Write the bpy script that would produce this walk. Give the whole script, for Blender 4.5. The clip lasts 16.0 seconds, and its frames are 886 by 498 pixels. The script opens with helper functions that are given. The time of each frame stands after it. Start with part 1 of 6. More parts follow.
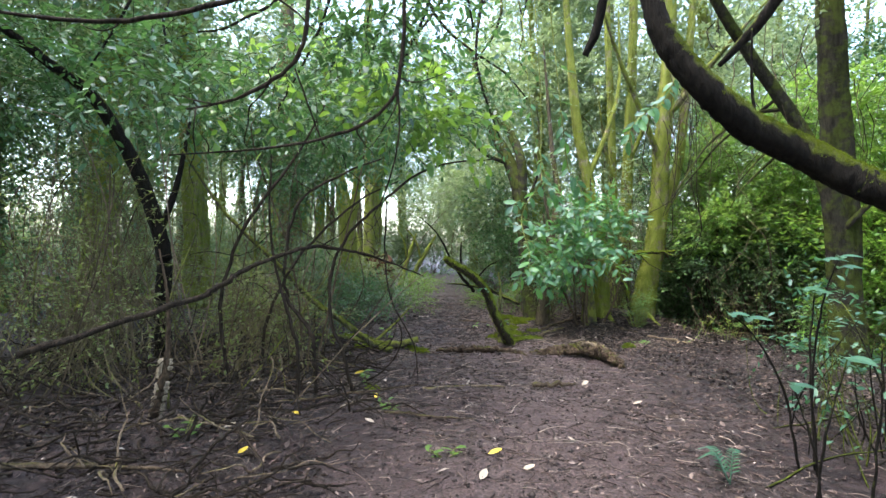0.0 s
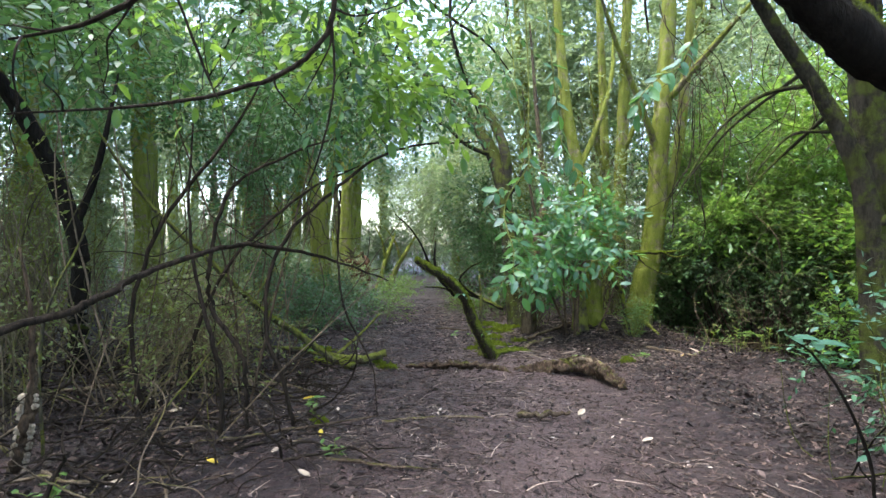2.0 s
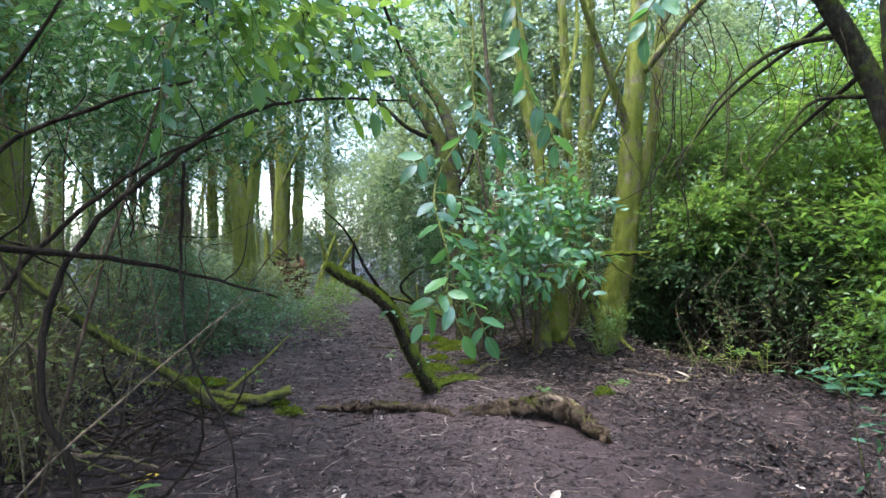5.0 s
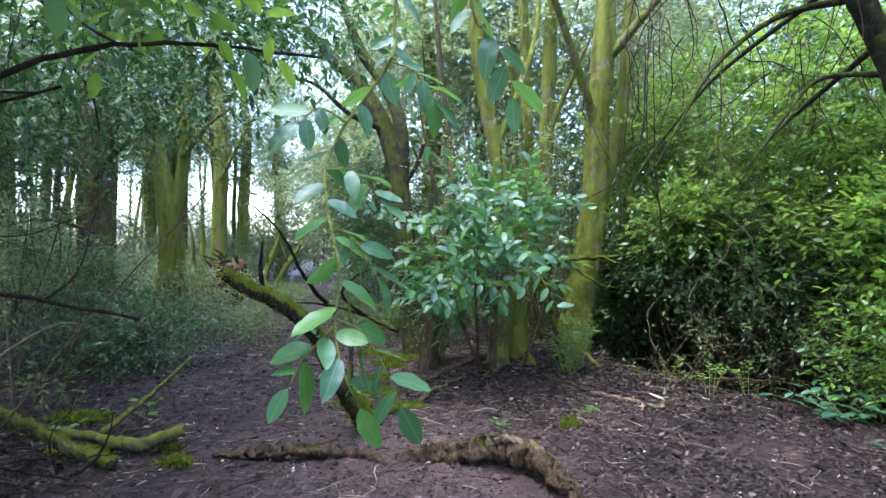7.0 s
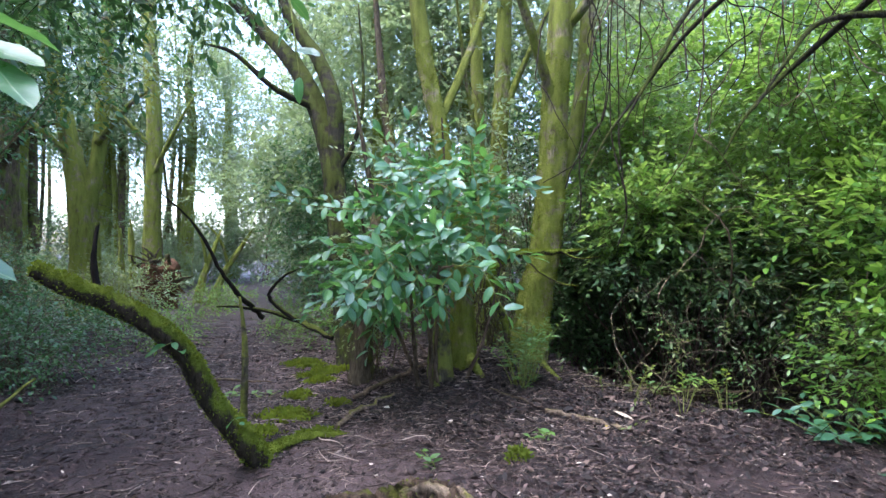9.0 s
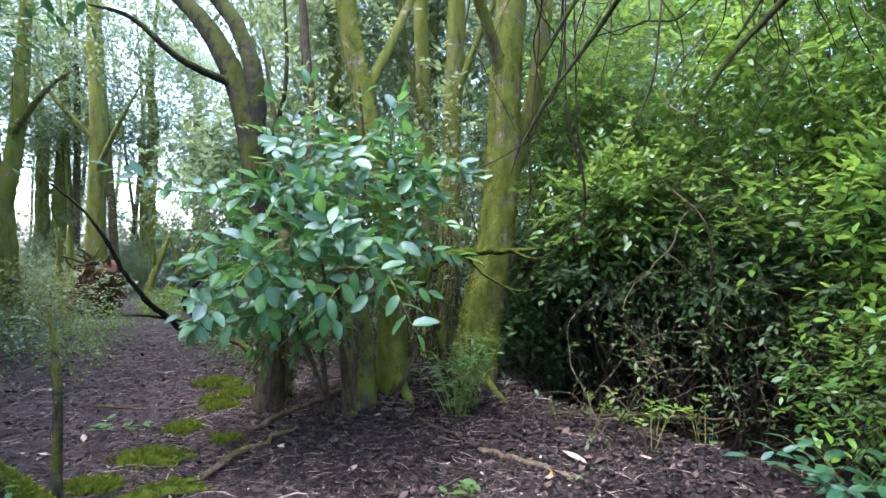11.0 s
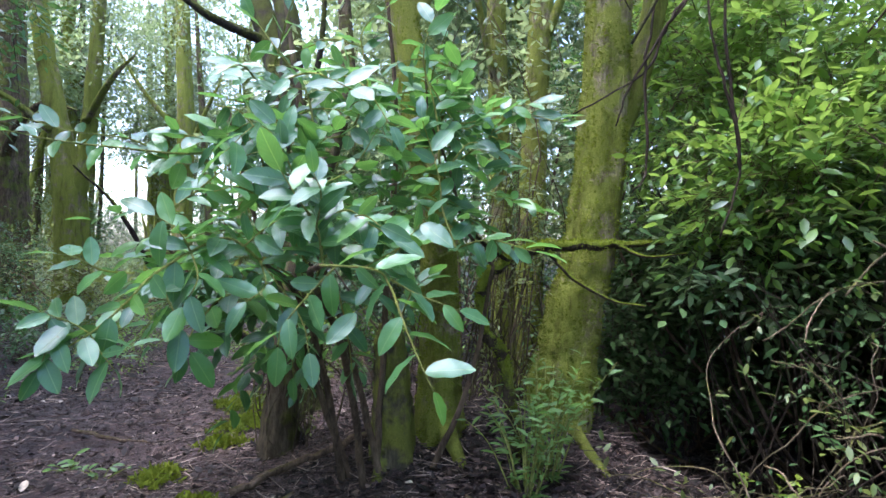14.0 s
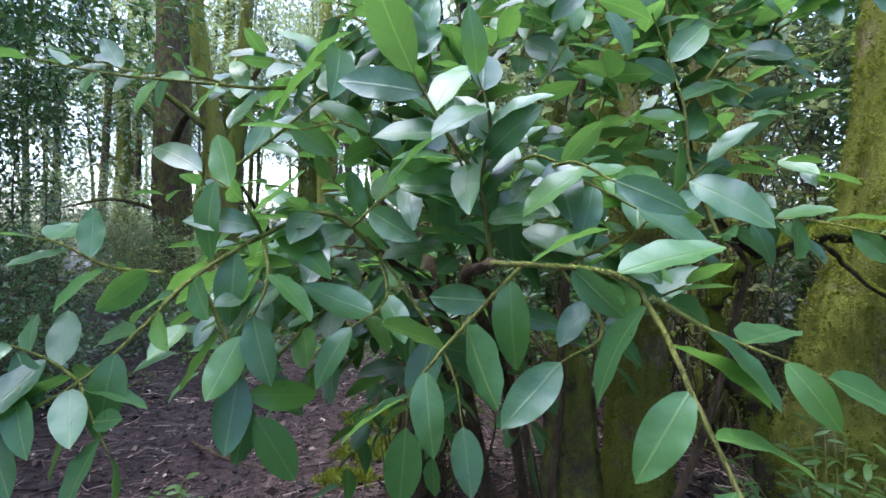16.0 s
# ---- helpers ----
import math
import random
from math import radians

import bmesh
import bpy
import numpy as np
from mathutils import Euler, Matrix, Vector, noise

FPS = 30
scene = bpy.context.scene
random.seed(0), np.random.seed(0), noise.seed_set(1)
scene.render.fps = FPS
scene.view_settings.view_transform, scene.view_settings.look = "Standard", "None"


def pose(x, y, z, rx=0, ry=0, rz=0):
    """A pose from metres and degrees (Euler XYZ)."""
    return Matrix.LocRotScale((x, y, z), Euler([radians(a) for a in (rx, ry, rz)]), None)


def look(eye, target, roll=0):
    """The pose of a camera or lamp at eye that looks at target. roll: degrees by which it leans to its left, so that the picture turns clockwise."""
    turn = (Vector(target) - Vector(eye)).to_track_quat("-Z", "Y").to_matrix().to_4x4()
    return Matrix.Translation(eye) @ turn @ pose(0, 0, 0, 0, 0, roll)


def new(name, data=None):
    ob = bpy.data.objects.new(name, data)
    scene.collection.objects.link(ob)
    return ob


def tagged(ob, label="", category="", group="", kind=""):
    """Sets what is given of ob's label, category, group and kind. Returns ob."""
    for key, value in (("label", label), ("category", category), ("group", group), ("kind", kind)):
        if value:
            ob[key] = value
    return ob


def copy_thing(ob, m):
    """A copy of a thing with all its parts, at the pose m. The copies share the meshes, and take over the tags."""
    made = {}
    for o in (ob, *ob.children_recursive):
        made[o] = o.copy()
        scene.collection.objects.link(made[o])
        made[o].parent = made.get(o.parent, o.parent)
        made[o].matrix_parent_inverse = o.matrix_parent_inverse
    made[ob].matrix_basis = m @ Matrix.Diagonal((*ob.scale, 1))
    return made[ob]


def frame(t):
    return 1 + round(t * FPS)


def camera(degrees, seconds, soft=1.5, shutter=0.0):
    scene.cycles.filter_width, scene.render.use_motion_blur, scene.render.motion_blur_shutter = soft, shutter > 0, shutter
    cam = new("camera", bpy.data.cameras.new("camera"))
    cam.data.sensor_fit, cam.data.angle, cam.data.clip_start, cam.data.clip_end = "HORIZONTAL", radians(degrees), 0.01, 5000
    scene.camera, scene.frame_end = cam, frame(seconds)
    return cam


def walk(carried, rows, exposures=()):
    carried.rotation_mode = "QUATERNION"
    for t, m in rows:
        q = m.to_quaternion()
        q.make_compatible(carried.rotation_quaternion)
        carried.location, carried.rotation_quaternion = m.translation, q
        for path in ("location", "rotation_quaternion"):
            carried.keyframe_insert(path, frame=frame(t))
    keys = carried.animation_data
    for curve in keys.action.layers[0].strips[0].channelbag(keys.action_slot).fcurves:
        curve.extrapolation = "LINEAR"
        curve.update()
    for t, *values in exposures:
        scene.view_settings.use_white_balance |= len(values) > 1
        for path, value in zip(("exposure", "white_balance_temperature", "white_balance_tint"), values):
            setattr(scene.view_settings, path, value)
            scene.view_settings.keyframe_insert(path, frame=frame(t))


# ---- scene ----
cam = camera(78.5, 16.0)
METRES, EYE, TILT, LEAN, TURN = 8.0, 1.4, 0.0, 0.0, 0.0
ROWS = [
    (0.0, 0.0, 0.0, 0.0, -0.0, -0.0, 0.0),
    (0.5, 0.0019, 0.0355, 0.0005, -0.49, 0.02, -0.05),
    (1.0, 0.0068, 0.064, 0.001, -0.92, 0.03, -0.04),
    (1.5, 0.0156, 0.0995, 0.0, -1.37, 0.1, 0.01),
    (2.0, 0.0208, 0.1283, -0.0016, -1.56, 0.07, -0.06),
    (2.5, 0.0188, 0.1647, -0.002, -1.88, 0.08, -0.15),
    (3.0, 0.0187, 0.197, -0.0024, -2.63, 0.07, -0.15),
    (3.5, 0.0276, 0.2321, -0.0027, -3.46, 0.14, -0.01),
    (6.0, 0.0839, 0.3806, 0.0019, -8.42, 0.18, 0.17),
    (6.5, 0.093, 0.41, 0.0007, -9.51, 0.27, 0.05),
    (7.0, 0.0982, 0.4351, 0.0036, -10.62, 0.18, -0.01),
    (7.5, 0.1113, 0.4565, 0.0009, -11.7, 0.32, 0.07),
    (8.0, 0.1304, 0.4854, 0.0011, -12.36, 0.24, 0.11),
    (8.5, 0.1438, 0.5129, -0.0064, -13.08, 0.42, 0.12),
    (9.0, 0.159, 0.539, -0.007, -14.2, 0.37, 0.12),
    (9.5, 0.1866, 0.5644, -0.0096, -15.54, 0.5, 0.27),
    (10.0, 0.213, 0.5896, -0.0107, -15.89, 0.48, 0.28),
    (12.5, 0.2875, 0.7057, -0.0089, -12.97, 0.68, -0.14),
    (13.0, 0.2986, 0.7381, -0.0122, -11.65, 0.51, -0.28),
    (13.5, 0.3142, 0.7722, -0.0144, -9.45, 0.45, -0.25),
    (14.0, 0.318, 0.7952, -0.0136, -5.12, 0.43, -0.41),
    (14.5, 0.3104, 0.8251, -0.0132, -1.06, 0.33, -0.74),
    (15.0, 0.3025, 0.8495, -0.0132, 2.11, 0.16, -0.9),
    (15.5, 0.2985, 0.8813, -0.0155, 5.31, 0.03, -0.81),
    (16.0, 0.2956, 0.9114, -0.0159, 8.91, -0.22, -0.77),
]
walk(cam, [(t, pose(0, 0, EYE, TILT, LEAN, TURN) @ pose(METRES * x, METRES * y, METRES * z, 90 + pitch, roll, yaw)) for t, x, y, z, yaw, pitch, roll in ROWS],
     exposures=[(0.0, 3.27, 6650, 9), (8.0, 3.22, 5850, 17), (12.5, 3.4, 5900, 20), (14.5, 3.38, 6000, 20), (16.0, 3.06, 6000, 22)])
# ---------------------------------------------------------------- world and light
SUN_EL, SUN_AZ = 70.0, 255.0           # degrees; azimuth clockwise from +y
world = bpy.data.worlds.new("sky")
scene.world = world
world.use_nodes = True
wn = world.node_tree.nodes
sky = wn.new("ShaderNodeTexSky")
sky.sky_type, sky.sun_disc = "NISHITA", False
sky.sun_elevation, sky.sun_rotation = radians(SUN_EL), radians(SUN_AZ)
sky.air_density, sky.dust_density, sky.ozone_density = 1.0, 3.0, 1.0
wn["Background"].inputs["Strength"].default_value = 0.15
world.node_tree.links.new(sky.outputs[0], wn["Background"].inputs[0])
sun = new("sun", bpy.data.lights.new("sun", "SUN"))
sun.data.energy, sun.data.angle, sun.data.color = 0.5, radians(70), (1.0, 0.98, 0.95)
sun.matrix_world = look((0, 0, 0), (-math.sin(radians(SUN_AZ)) * math.cos(radians(SUN_EL)),
                                    -math.cos(radians(SUN_AZ)) * math.cos(radians(SUN_EL)), -math.sin(radians(SUN_EL))))


# ---------------------------------------------------------------- materials
def material(name):
    m = bpy.data.materials.new(name)
    m.use_nodes = True
    return m, m.node_tree.nodes, m.node_tree.links, m.node_tree.nodes["Principled BSDF"]


def noise_node(n, l, coord, scale, detail=5.0, rough=0.6):
    t = n.new("ShaderNodeTexNoise")
    t.inputs["Scale"].default_value, t.inputs["Detail"].default_value, t.inputs["Roughness"].default_value = scale, detail, rough
    l.new(coord, t.inputs["Vector"])
    return t.outputs["Fac"]


def ramp(n, l, fac, stops):
    r = n.new("ShaderNodeValToRGB")
    while len(r.color_ramp.elements) < len(stops):
        r.color_ramp.elements.new(0.5)
    for e, (p, c) in zip(r.color_ramp.elements, stops):
        e.position, e.color = p, (*c, 1)
    l.new(fac, r.inputs[0])
    return r.outputs[0]


def mix(n, l, fac, a, b, kind="MIX"):
    m = n.new("ShaderNodeMix")
    m.data_type, m.blend_type = "RGBA", kind
    for socket, v in ((m.inputs[0], fac), (m.inputs[6], a), (m.inputs[7], b)):
        if isinstance(v, (int, float)):
            socket.default_value = v
        elif isinstance(v, tuple):
            socket.default_value = (*v, 1)
        else:
            l.new(v, socket)
    return m.outputs[2]


def calc(n, l, op, a, b=0.0, clamp=False):
    m = n.new("ShaderNodeMath")
    m.operation, m.use_clamp = op, clamp
    for socket, v in ((m.inputs[0], a), (m.inputs[1], b)):
        if isinstance(v, (int, float)):
            socket.default_value = v
        else:
            l.new(v, socket)
    return m.outputs[0]


def bump(n, l, b, height, strength, distance):
    u = n.new("ShaderNodeBump")
    u.inputs["Strength"].default_value, u.inputs["Distance"].default_value = strength, distance
    l.new(height, u.inputs["Height"])
    l.new(u.outputs[0], b.inputs["Normal"])


def position(n):
    return n.new("ShaderNodeNewGeometry").outputs["Position"]


def bark(name, dark, light, moss, cover, upward=0.5):
    """Fissured bark with moss on it; cover: how much of it, upward: how far it keeps to the upper side."""
    m, n, l, b = material(name)
    p = position(n)
    stretch = n.new("ShaderNodeMapping")
    stretch.inputs["Scale"].default_value = (1, 1, 0.22)
    l.new(p, stretch.inputs[0])
    grain = noise_node(n, l, stretch.outputs[0], 42, 6, 0.7)
    patch = noise_node(n, l, p, 5.5, 5, 0.65)
    fine = noise_node(n, l, p, 120, 4, 0.7)
    wood = ramp(n, l, grain, [(0.3, dark), (0.68, light)])
    geo = n.new("ShaderNodeNewGeometry")
    sep = n.new("ShaderNodeSeparateXYZ")
    l.new(geo.outputs["Normal"], sep.inputs[0])
    up = calc(n, l, "MULTIPLY", sep.outputs["Z"], upward)
    f = calc(n, l, "ADD", calc(n, l, "ADD", patch, up), cover - 1.0 + 0.5)
    f = calc(n, l, "MULTIPLY", calc(n, l, "SUBTRACT", f, 0.5), 7.0, True)
    mosscol = mix(n, l, fine, tuple(c * 0.45 for c in moss), tuple(c * 1.5 for c in moss))
    stain = noise_node(n, l, stretch.outputs[0], 7, 5, 0.7)
    skin = mix(n, l, 0.85, mix(n, l, f, wood, mosscol), ramp(n, l, stain, [(0.34, (0.42, 0.41, 0.38)), (0.48, (0.95, 0.95, 0.92)), (0.66, (1.3, 1.28, 1.2))]), "MULTIPLY")
    l.new(skin, b.inputs["Base Color"])
    b.inputs["Roughness"].default_value = 0.9
    b.inputs["Specular IOR Level"].default_value = 0.12
    h = calc(n, l, "ADD", grain, calc(n, l, "MULTIPLY", calc(n, l, "MULTIPLY", fine, f), 0.9))
    bump(n, l, b, h, 1.0, 0.03)
    return m


def foliage_mat(name, colours, rough=0.4, through_light=0.3, glow=(0.25, 0.42, 0.05), spec=0.5):
    """Leaves: each one takes its own tone; light shines through them."""
    m, n, l, b = material(name)
    geo = n.new("ShaderNodeNewGeometry")
    rnd = geo.outputs["Random Per Island"]
    stops = [(i / max(1, len(colours) - 1), c) for i, c in enumerate(colours)]
    col = ramp(n, l, rnd, stops)
    blotch = noise_node(n, l, geo.outputs["Position"], 60, 4)
    col = mix(n, l, 0.35, col, ramp(n, l, blotch, [(0.3, (0.35, 0.35, 0.35)), (0.7, (1, 1, 1))]), "MULTIPLY")
    clump = noise_node(n, l, geo.outputs["Position"], 1.3, 3)
    col = mix(n, l, 1.0, col, ramp(n, l, clump, [(0.34, (0.55, 0.62, 0.75)), (0.62, (1.12, 1.08, 0.95))]), "MULTIPLY")
    l.new(col, b.inputs["Base Color"])
    b.inputs["Roughness"].default_value = rough
    b.inputs["Specular IOR Level"].default_value = spec
    # bluish sky sheen painted in through the specular tint
    b.inputs["Specular Tint"].default_value = (0.75, 0.9, 1.0, 1.0)
    t = n.new("ShaderNodeBsdfTranslucent")
    l.new(mix(n, l, 0.6, col, glow), t.inputs[0])
    s = n.new("ShaderNodeMixShader")
    s.inputs[0].default_value = through_light
    l.new(b.outputs[0], s.inputs[1])
    l.new(t.outputs[0], s.inputs[2])
    l.new(s.outputs[0], n["Material Output"].inputs[0])
    return m


def laurel_mat():
    """Large leathery leaves with a pale midrib and faint side veins, drawn on the leaf's own coordinates."""
    m, n, l, b = material("laurel_leaf")
    uv = n.new("ShaderNodeUVMap")
    sep = n.new("ShaderNodeSeparateXYZ")
    l.new(uv.outputs[0], sep.inputs[0])
    side = calc(n, l, "ABSOLUTE", calc(n, l, "SUBTRACT", sep.outputs["X"], 0.5))
    rib = calc(n, l, "SUBTRACT", 1.0, calc(n, l, "MULTIPLY", side, 26.0), True)
    along = calc(n, l, "SUBTRACT", sep.outputs["Y"], calc(n, l, "MULTIPLY", side, 0.55))
    vein = calc(n, l, "POWER", calc(n, l, "ABSOLUTE", calc(n, l, "SINE", calc(n, l, "MULTIPLY", along, 26.0))), 14.0)
    info = n.new("ShaderNodeObjectInfo")
    geo = n.new("ShaderNodeNewGeometry")
    rnd = calc(n, l, "FRACT", calc(n, l, "ADD", info.outputs["Random"], geo.outputs["Random Per Island"]))
    col = ramp(n, l, rnd, [(0.0, (0.022, 0.08, 0.032)), (0.45, (0.042, 0.13, 0.045)), (0.8, (0.062, 0.18, 0.045)), (1.0, (0.10, 0.25, 0.045))])
    blotch = noise_node(n, l, geo.outputs["Position"], 45, 4)
    col = mix(n, l, 0.3, col, ramp(n, l, blotch, [(0.3, (0.4, 0.4, 0.35)), (0.7, (1, 1, 1))]), "MULTIPLY")
    col = mix(n, l, calc(n, l, "MULTIPLY", vein, 0.07), col, (0.16, 0.27, 0.09))
    col = mix(n, l, calc(n, l, "MULTIPLY", rib, 0.36), col, (0.26, 0.40, 0.12))
    l.new(col, b.inputs["Base Color"])
    l.new(ramp(n, l, blotch, [(0.3, (0.27, 0.27, 0.27)), (0.7, (0.42, 0.42, 0.42))]), b.inputs["Roughness"])
    b.inputs["Specular IOR Level"].default_value = 0.8
    b.inputs["Specular Tint"].default_value = (0.66, 0.85, 1.0, 1.0)      # blue of the reflected sky put into the sheen
    bump(n, l, b, calc(n, l, "ADD", calc(n, l, "MULTIPLY", vein, -0.12), calc(n, l, "ADD", rib, blotch)), 0.22, 0.003)
    t = n.new("ShaderNodeBsdfTranslucent")
    l.new(mix(n, l, 0.6, col, (0.16, 0.37, 0.06)), t.inputs[0])
    s = n.new("ShaderNodeMixShader")
    s.inputs[0].default_value = 0.4
    l.new(b.outputs[0], s.inputs[1])
    l.new(t.outputs[0], s.inputs[2])
    l.new(s.outputs[0], n["Material Output"].inputs[0])
    return m


def soil_mat():
    m, n, l, b = material("forest_soil")
    p = position(n)
    big = noise_node(n, l, p, 0.7, 4, 0.6)
    mid = noise_node(n, l, p, 7, 6, 0.7)
    fine = noise_node(n, l, p, 55, 6, 0.75)
    col = ramp(n, l, mid, [(0.3, (0.007, 0.005, 0.006)), (0.5, (0.026, 0.017, 0.016)), (0.7, (0.075, 0.047, 0.042))])
    col = mix(n, l, 0.75, col, ramp(n, l, fine, [(0.3, (0.3, 0.27, 0.3)), (0.55, (0.95, 0.92, 0.95)), (0.75, (1.5, 1.35, 1.3))]), "MULTIPLY")
    col = mix(n, l, ramp(n, l, big, [(0.45, (0, 0, 0)), (0.7, (0.55, 0.55, 0.55))]), col, (0.068, 0.05, 0.046))
    at = n.new("ShaderNodeSeparateXYZ")
    l.new(p, at.inputs[0])
    line = calc(n, l, "SUBTRACT", at.outputs["X"], calc(n, l, "ADD", calc(n, l, "MULTIPLY", at.outputs["Y"], 0.16), 0.1))
    off = calc(n, l, "ADD", calc(n, l, "ABSOLUTE", line), calc(n, l, "MULTIPLY", big, 1.6))
    # worn path soil, paled further for the light falling along it
    worn = calc(n, l, "SUBTRACT", 1.0, calc(n, l, "MULTIPLY", calc(n, l, "SUBTRACT", off, 1.0), 0.75, True), True)
    col = mix(n, l, calc(n, l, "MULTIPLY", worn, 0.85), col, ramp(n, l, fine, [(0.34, (0.022, 0.015, 0.014)), (0.5, (0.10, 0.07, 0.064)), (0.68, (0.24, 0.17, 0.157))]))
    green = ramp(n, l, noise_node(n, l, p, 1.9, 5, 0.7), [(0.64, (0, 0, 0)), (0.78, (0.55, 0.55, 0.55))])
    col = mix(n, l, green, col, (0.075, 0.085, 0.022))
    l.new(col, b.inputs["Base Color"])
    b.inputs["Roughness"].default_value = 0.62
    b.inputs["Specular IOR Level"].default_value = 0.3
    # tint carries the blue that the path reflects from the sky
    b.inputs["Specular Tint"].default_value = (0.78, 0.86, 1.0, 1.0)
    bump(n, l, b, calc(n, l, "ADD", calc(n, l, "MULTIPLY", mid, 1.3), fine), 1.0, 0.03)
    return m


def island_mat(name, stops, rough=0.75, spec=0.3):
    """Small loose pieces: each takes its own colour."""
    m, n, l, b = material(name)
    geo = n.new("ShaderNodeNewGeometry")
    col = ramp(n, l, geo.outputs["Random Per Island"], stops)
    col = mix(n, l, 0.5, col, ramp(n, l, noise_node(n, l, geo.outputs["Position"], 90, 4), [(0.3, (0.4, 0.4, 0.4)), (0.7, (1, 1, 1))]), "MULTIPLY")
    l.new(col, b.inputs["Base Color"])
    b.inputs["Roughness"].default_value = rough
    b.inputs["Specular IOR Level"].default_value = spec
    return m


MOSS = (0.135, 0.155, 0.034)
M_MOSSY = bark("mossy_bark", (0.05, 0.042, 0.028), (0.25, 0.225, 0.15), (0.15, 0.18, 0.034), 0.66, 0.12)
M_HALF = bark("half_mossy_bark", (0.02, 0.018, 0.014), (0.10, 0.092, 0.066), MOSS, 0.56, 0.2)
M_LEAN = bark("lean_bark", (0.016, 0.014, 0.011), (0.045, 0.041, 0.032), (0.06, 0.076, 0.016), 0.56, 0.2)
M_REDBARK = bark("red_brown_bark", (0.022, 0.017, 0.012), (0.13, 0.10, 0.07), (0.10, 0.12, 0.03), 0.54, 0.2)
M_RUST = bark("torn_red_wood", (0.04, 0.018, 0.010), (0.15, 0.085, 0.05), (0.09, 0.10, 0.02), 0.25, 0.2)
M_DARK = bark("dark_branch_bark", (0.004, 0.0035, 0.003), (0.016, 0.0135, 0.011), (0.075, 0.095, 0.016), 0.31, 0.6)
M_THICKMOSS = bark("thick_moss", (0.012, 0.010, 0.008), (0.06, 0.048, 0.034), (0.12, 0.16, 0.018), 0.54, 0.55)
M_BROWN = bark("fibrous_brown_bark", (0.026, 0.021, 0.015), (0.10, 0.083, 0.057), (0.09, 0.1, 0.025), 0.46, 0.2)
M_VINE = bark("vine_bark", (0.009, 0.0075, 0.0065), (0.045, 0.034, 0.026), (0.06, 0.06, 0.02), 0.2, 0.2)
M_TWIG = bark("twig_bark", (0.03, 0.023, 0.018), (0.14, 0.105, 0.075), (0.10, 0.10, 0.03), 0.33, 0.2)
M_THICKET = bark("thicket_twig_bark", (0.05, 0.043, 0.03), (0.20, 0.17, 0.115), (0.13, 0.14, 0.04), 0.42, 0.2)
M_DEADTWIG = bark("dead_twig_bark", (0.07, 0.055, 0.042), (0.24, 0.19, 0.14), (0.14, 0.14, 0.04), 0.36, 0.2)
M_GREENSTEM = bark("green_stem", (0.09, 0.11, 0.03), (0.22, 0.25, 0.08), (0.18, 0.24, 0.05), 0.4, 0.2)
M_PEELED = bark("peeled_wood", (0.13, 0.10, 0.075), (0.46, 0.40, 0.32), (0.12, 0.12, 0.03), 0.22, 0.2)
M_ROT = bark("rotten_wood", (0.008, 0.006, 0.005), (0.12, 0.085, 0.06), (0.09, 0.10, 0.02), 0.24, 0.3)
M_LAUREL = laurel_mat()
M_GLOSSY = foliage_mat("glossy_shrub_leaf", [(0.018, 0.055, 0.022), (0.035, 0.10, 0.03), (0.05, 0.14, 0.035), (0.03, 0.08, 0.035)], 0.36, 0.28, (0.16, 0.34, 0.08), 0.55)
M_BRIGHT = foliage_mat("bright_shrub_leaf", [(0.05, 0.15, 0.024), (0.11, 0.26, 0.026), (0.15, 0.31, 0.034), (0.06, 0.16, 0.036)], 0.32, 0.44, (0.33, 0.52, 0.08), 0.7)
M_MID = foliage_mat("mid_green_shrub_leaf", [(0.036, 0.11, 0.024), (0.08, 0.195, 0.028), (0.13, 0.26, 0.032), (0.06, 0.13, 0.04)], 0.32, 0.42, (0.31, 0.48, 0.08), 0.7)
M_CANOPY = foliage_mat("canopy_leaf", [(0.045, 0.095, 0.03), (0.08, 0.15, 0.04), (0.11, 0.17, 0.07), (0.06, 0.115, 0.055)], 0.36, 0.5, (0.36, 0.46, 0.2), 0.7)
M_DULL = foliage_mat("thicket_leaf", [(0.06, 0.10, 0.03), (0.10, 0.145, 0.038), (0.13, 0.17, 0.05), (0.10, 0.11, 0.045)], 0.42, 0.42, (0.34, 0.42, 0.10))
M_GRASS = foliage_mat("ground_plant", [(0.05, 0.13, 0.03), (0.085, 0.19, 0.03), (0.13, 0.22, 0.035)], 0.45, 0.35, (0.28, 0.44, 0.05))
M_BLUEPLANT = foliage_mat("bramble_leaf", [(0.03, 0.10, 0.055), (0.04, 0.125, 0.06), (0.055, 0.14, 0.06)], 0.38, 0.25, (0.1, 0.3, 0.1), 0.6)
M_FRESH = foliage_mat("fresh_shoot_leaf", [(0.10, 0.17, 0.025), (0.15, 0.23, 0.03), (0.06, 0.12, 0.025)], 0.42, 0.4, (0.4, 0.5, 0.05))
M_MOSSPATCH = foliage_mat("moss_tuft", [(0.075, 0.115, 0.012), (0.13, 0.175, 0.02), (0.10, 0.145, 0.015)], 0.9, 0.25, (0.3, 0.35, 0.03), 0.1)
M_DUSK = foliage_mat("hollow_leaf", [(0.03, 0.075, 0.03), (0.055, 0.115, 0.04), (0.075, 0.135, 0.055), (0.085, 0.11, 0.06)], 0.55, 0.28, (0.18, 0.32, 0.08), 0.22)
M_SOIL = soil_mat()
M_LITTER = island_mat("leaf_litter", [(0.0, (0.008, 0.006, 0.006)), (0.4, (0.026, 0.017, 0.016)), (0.7, (0.06, 0.039, 0.034)), (0.94, (0.14, 0.10, 0.084)), (0.995, (0.5, 0.45, 0.38))])
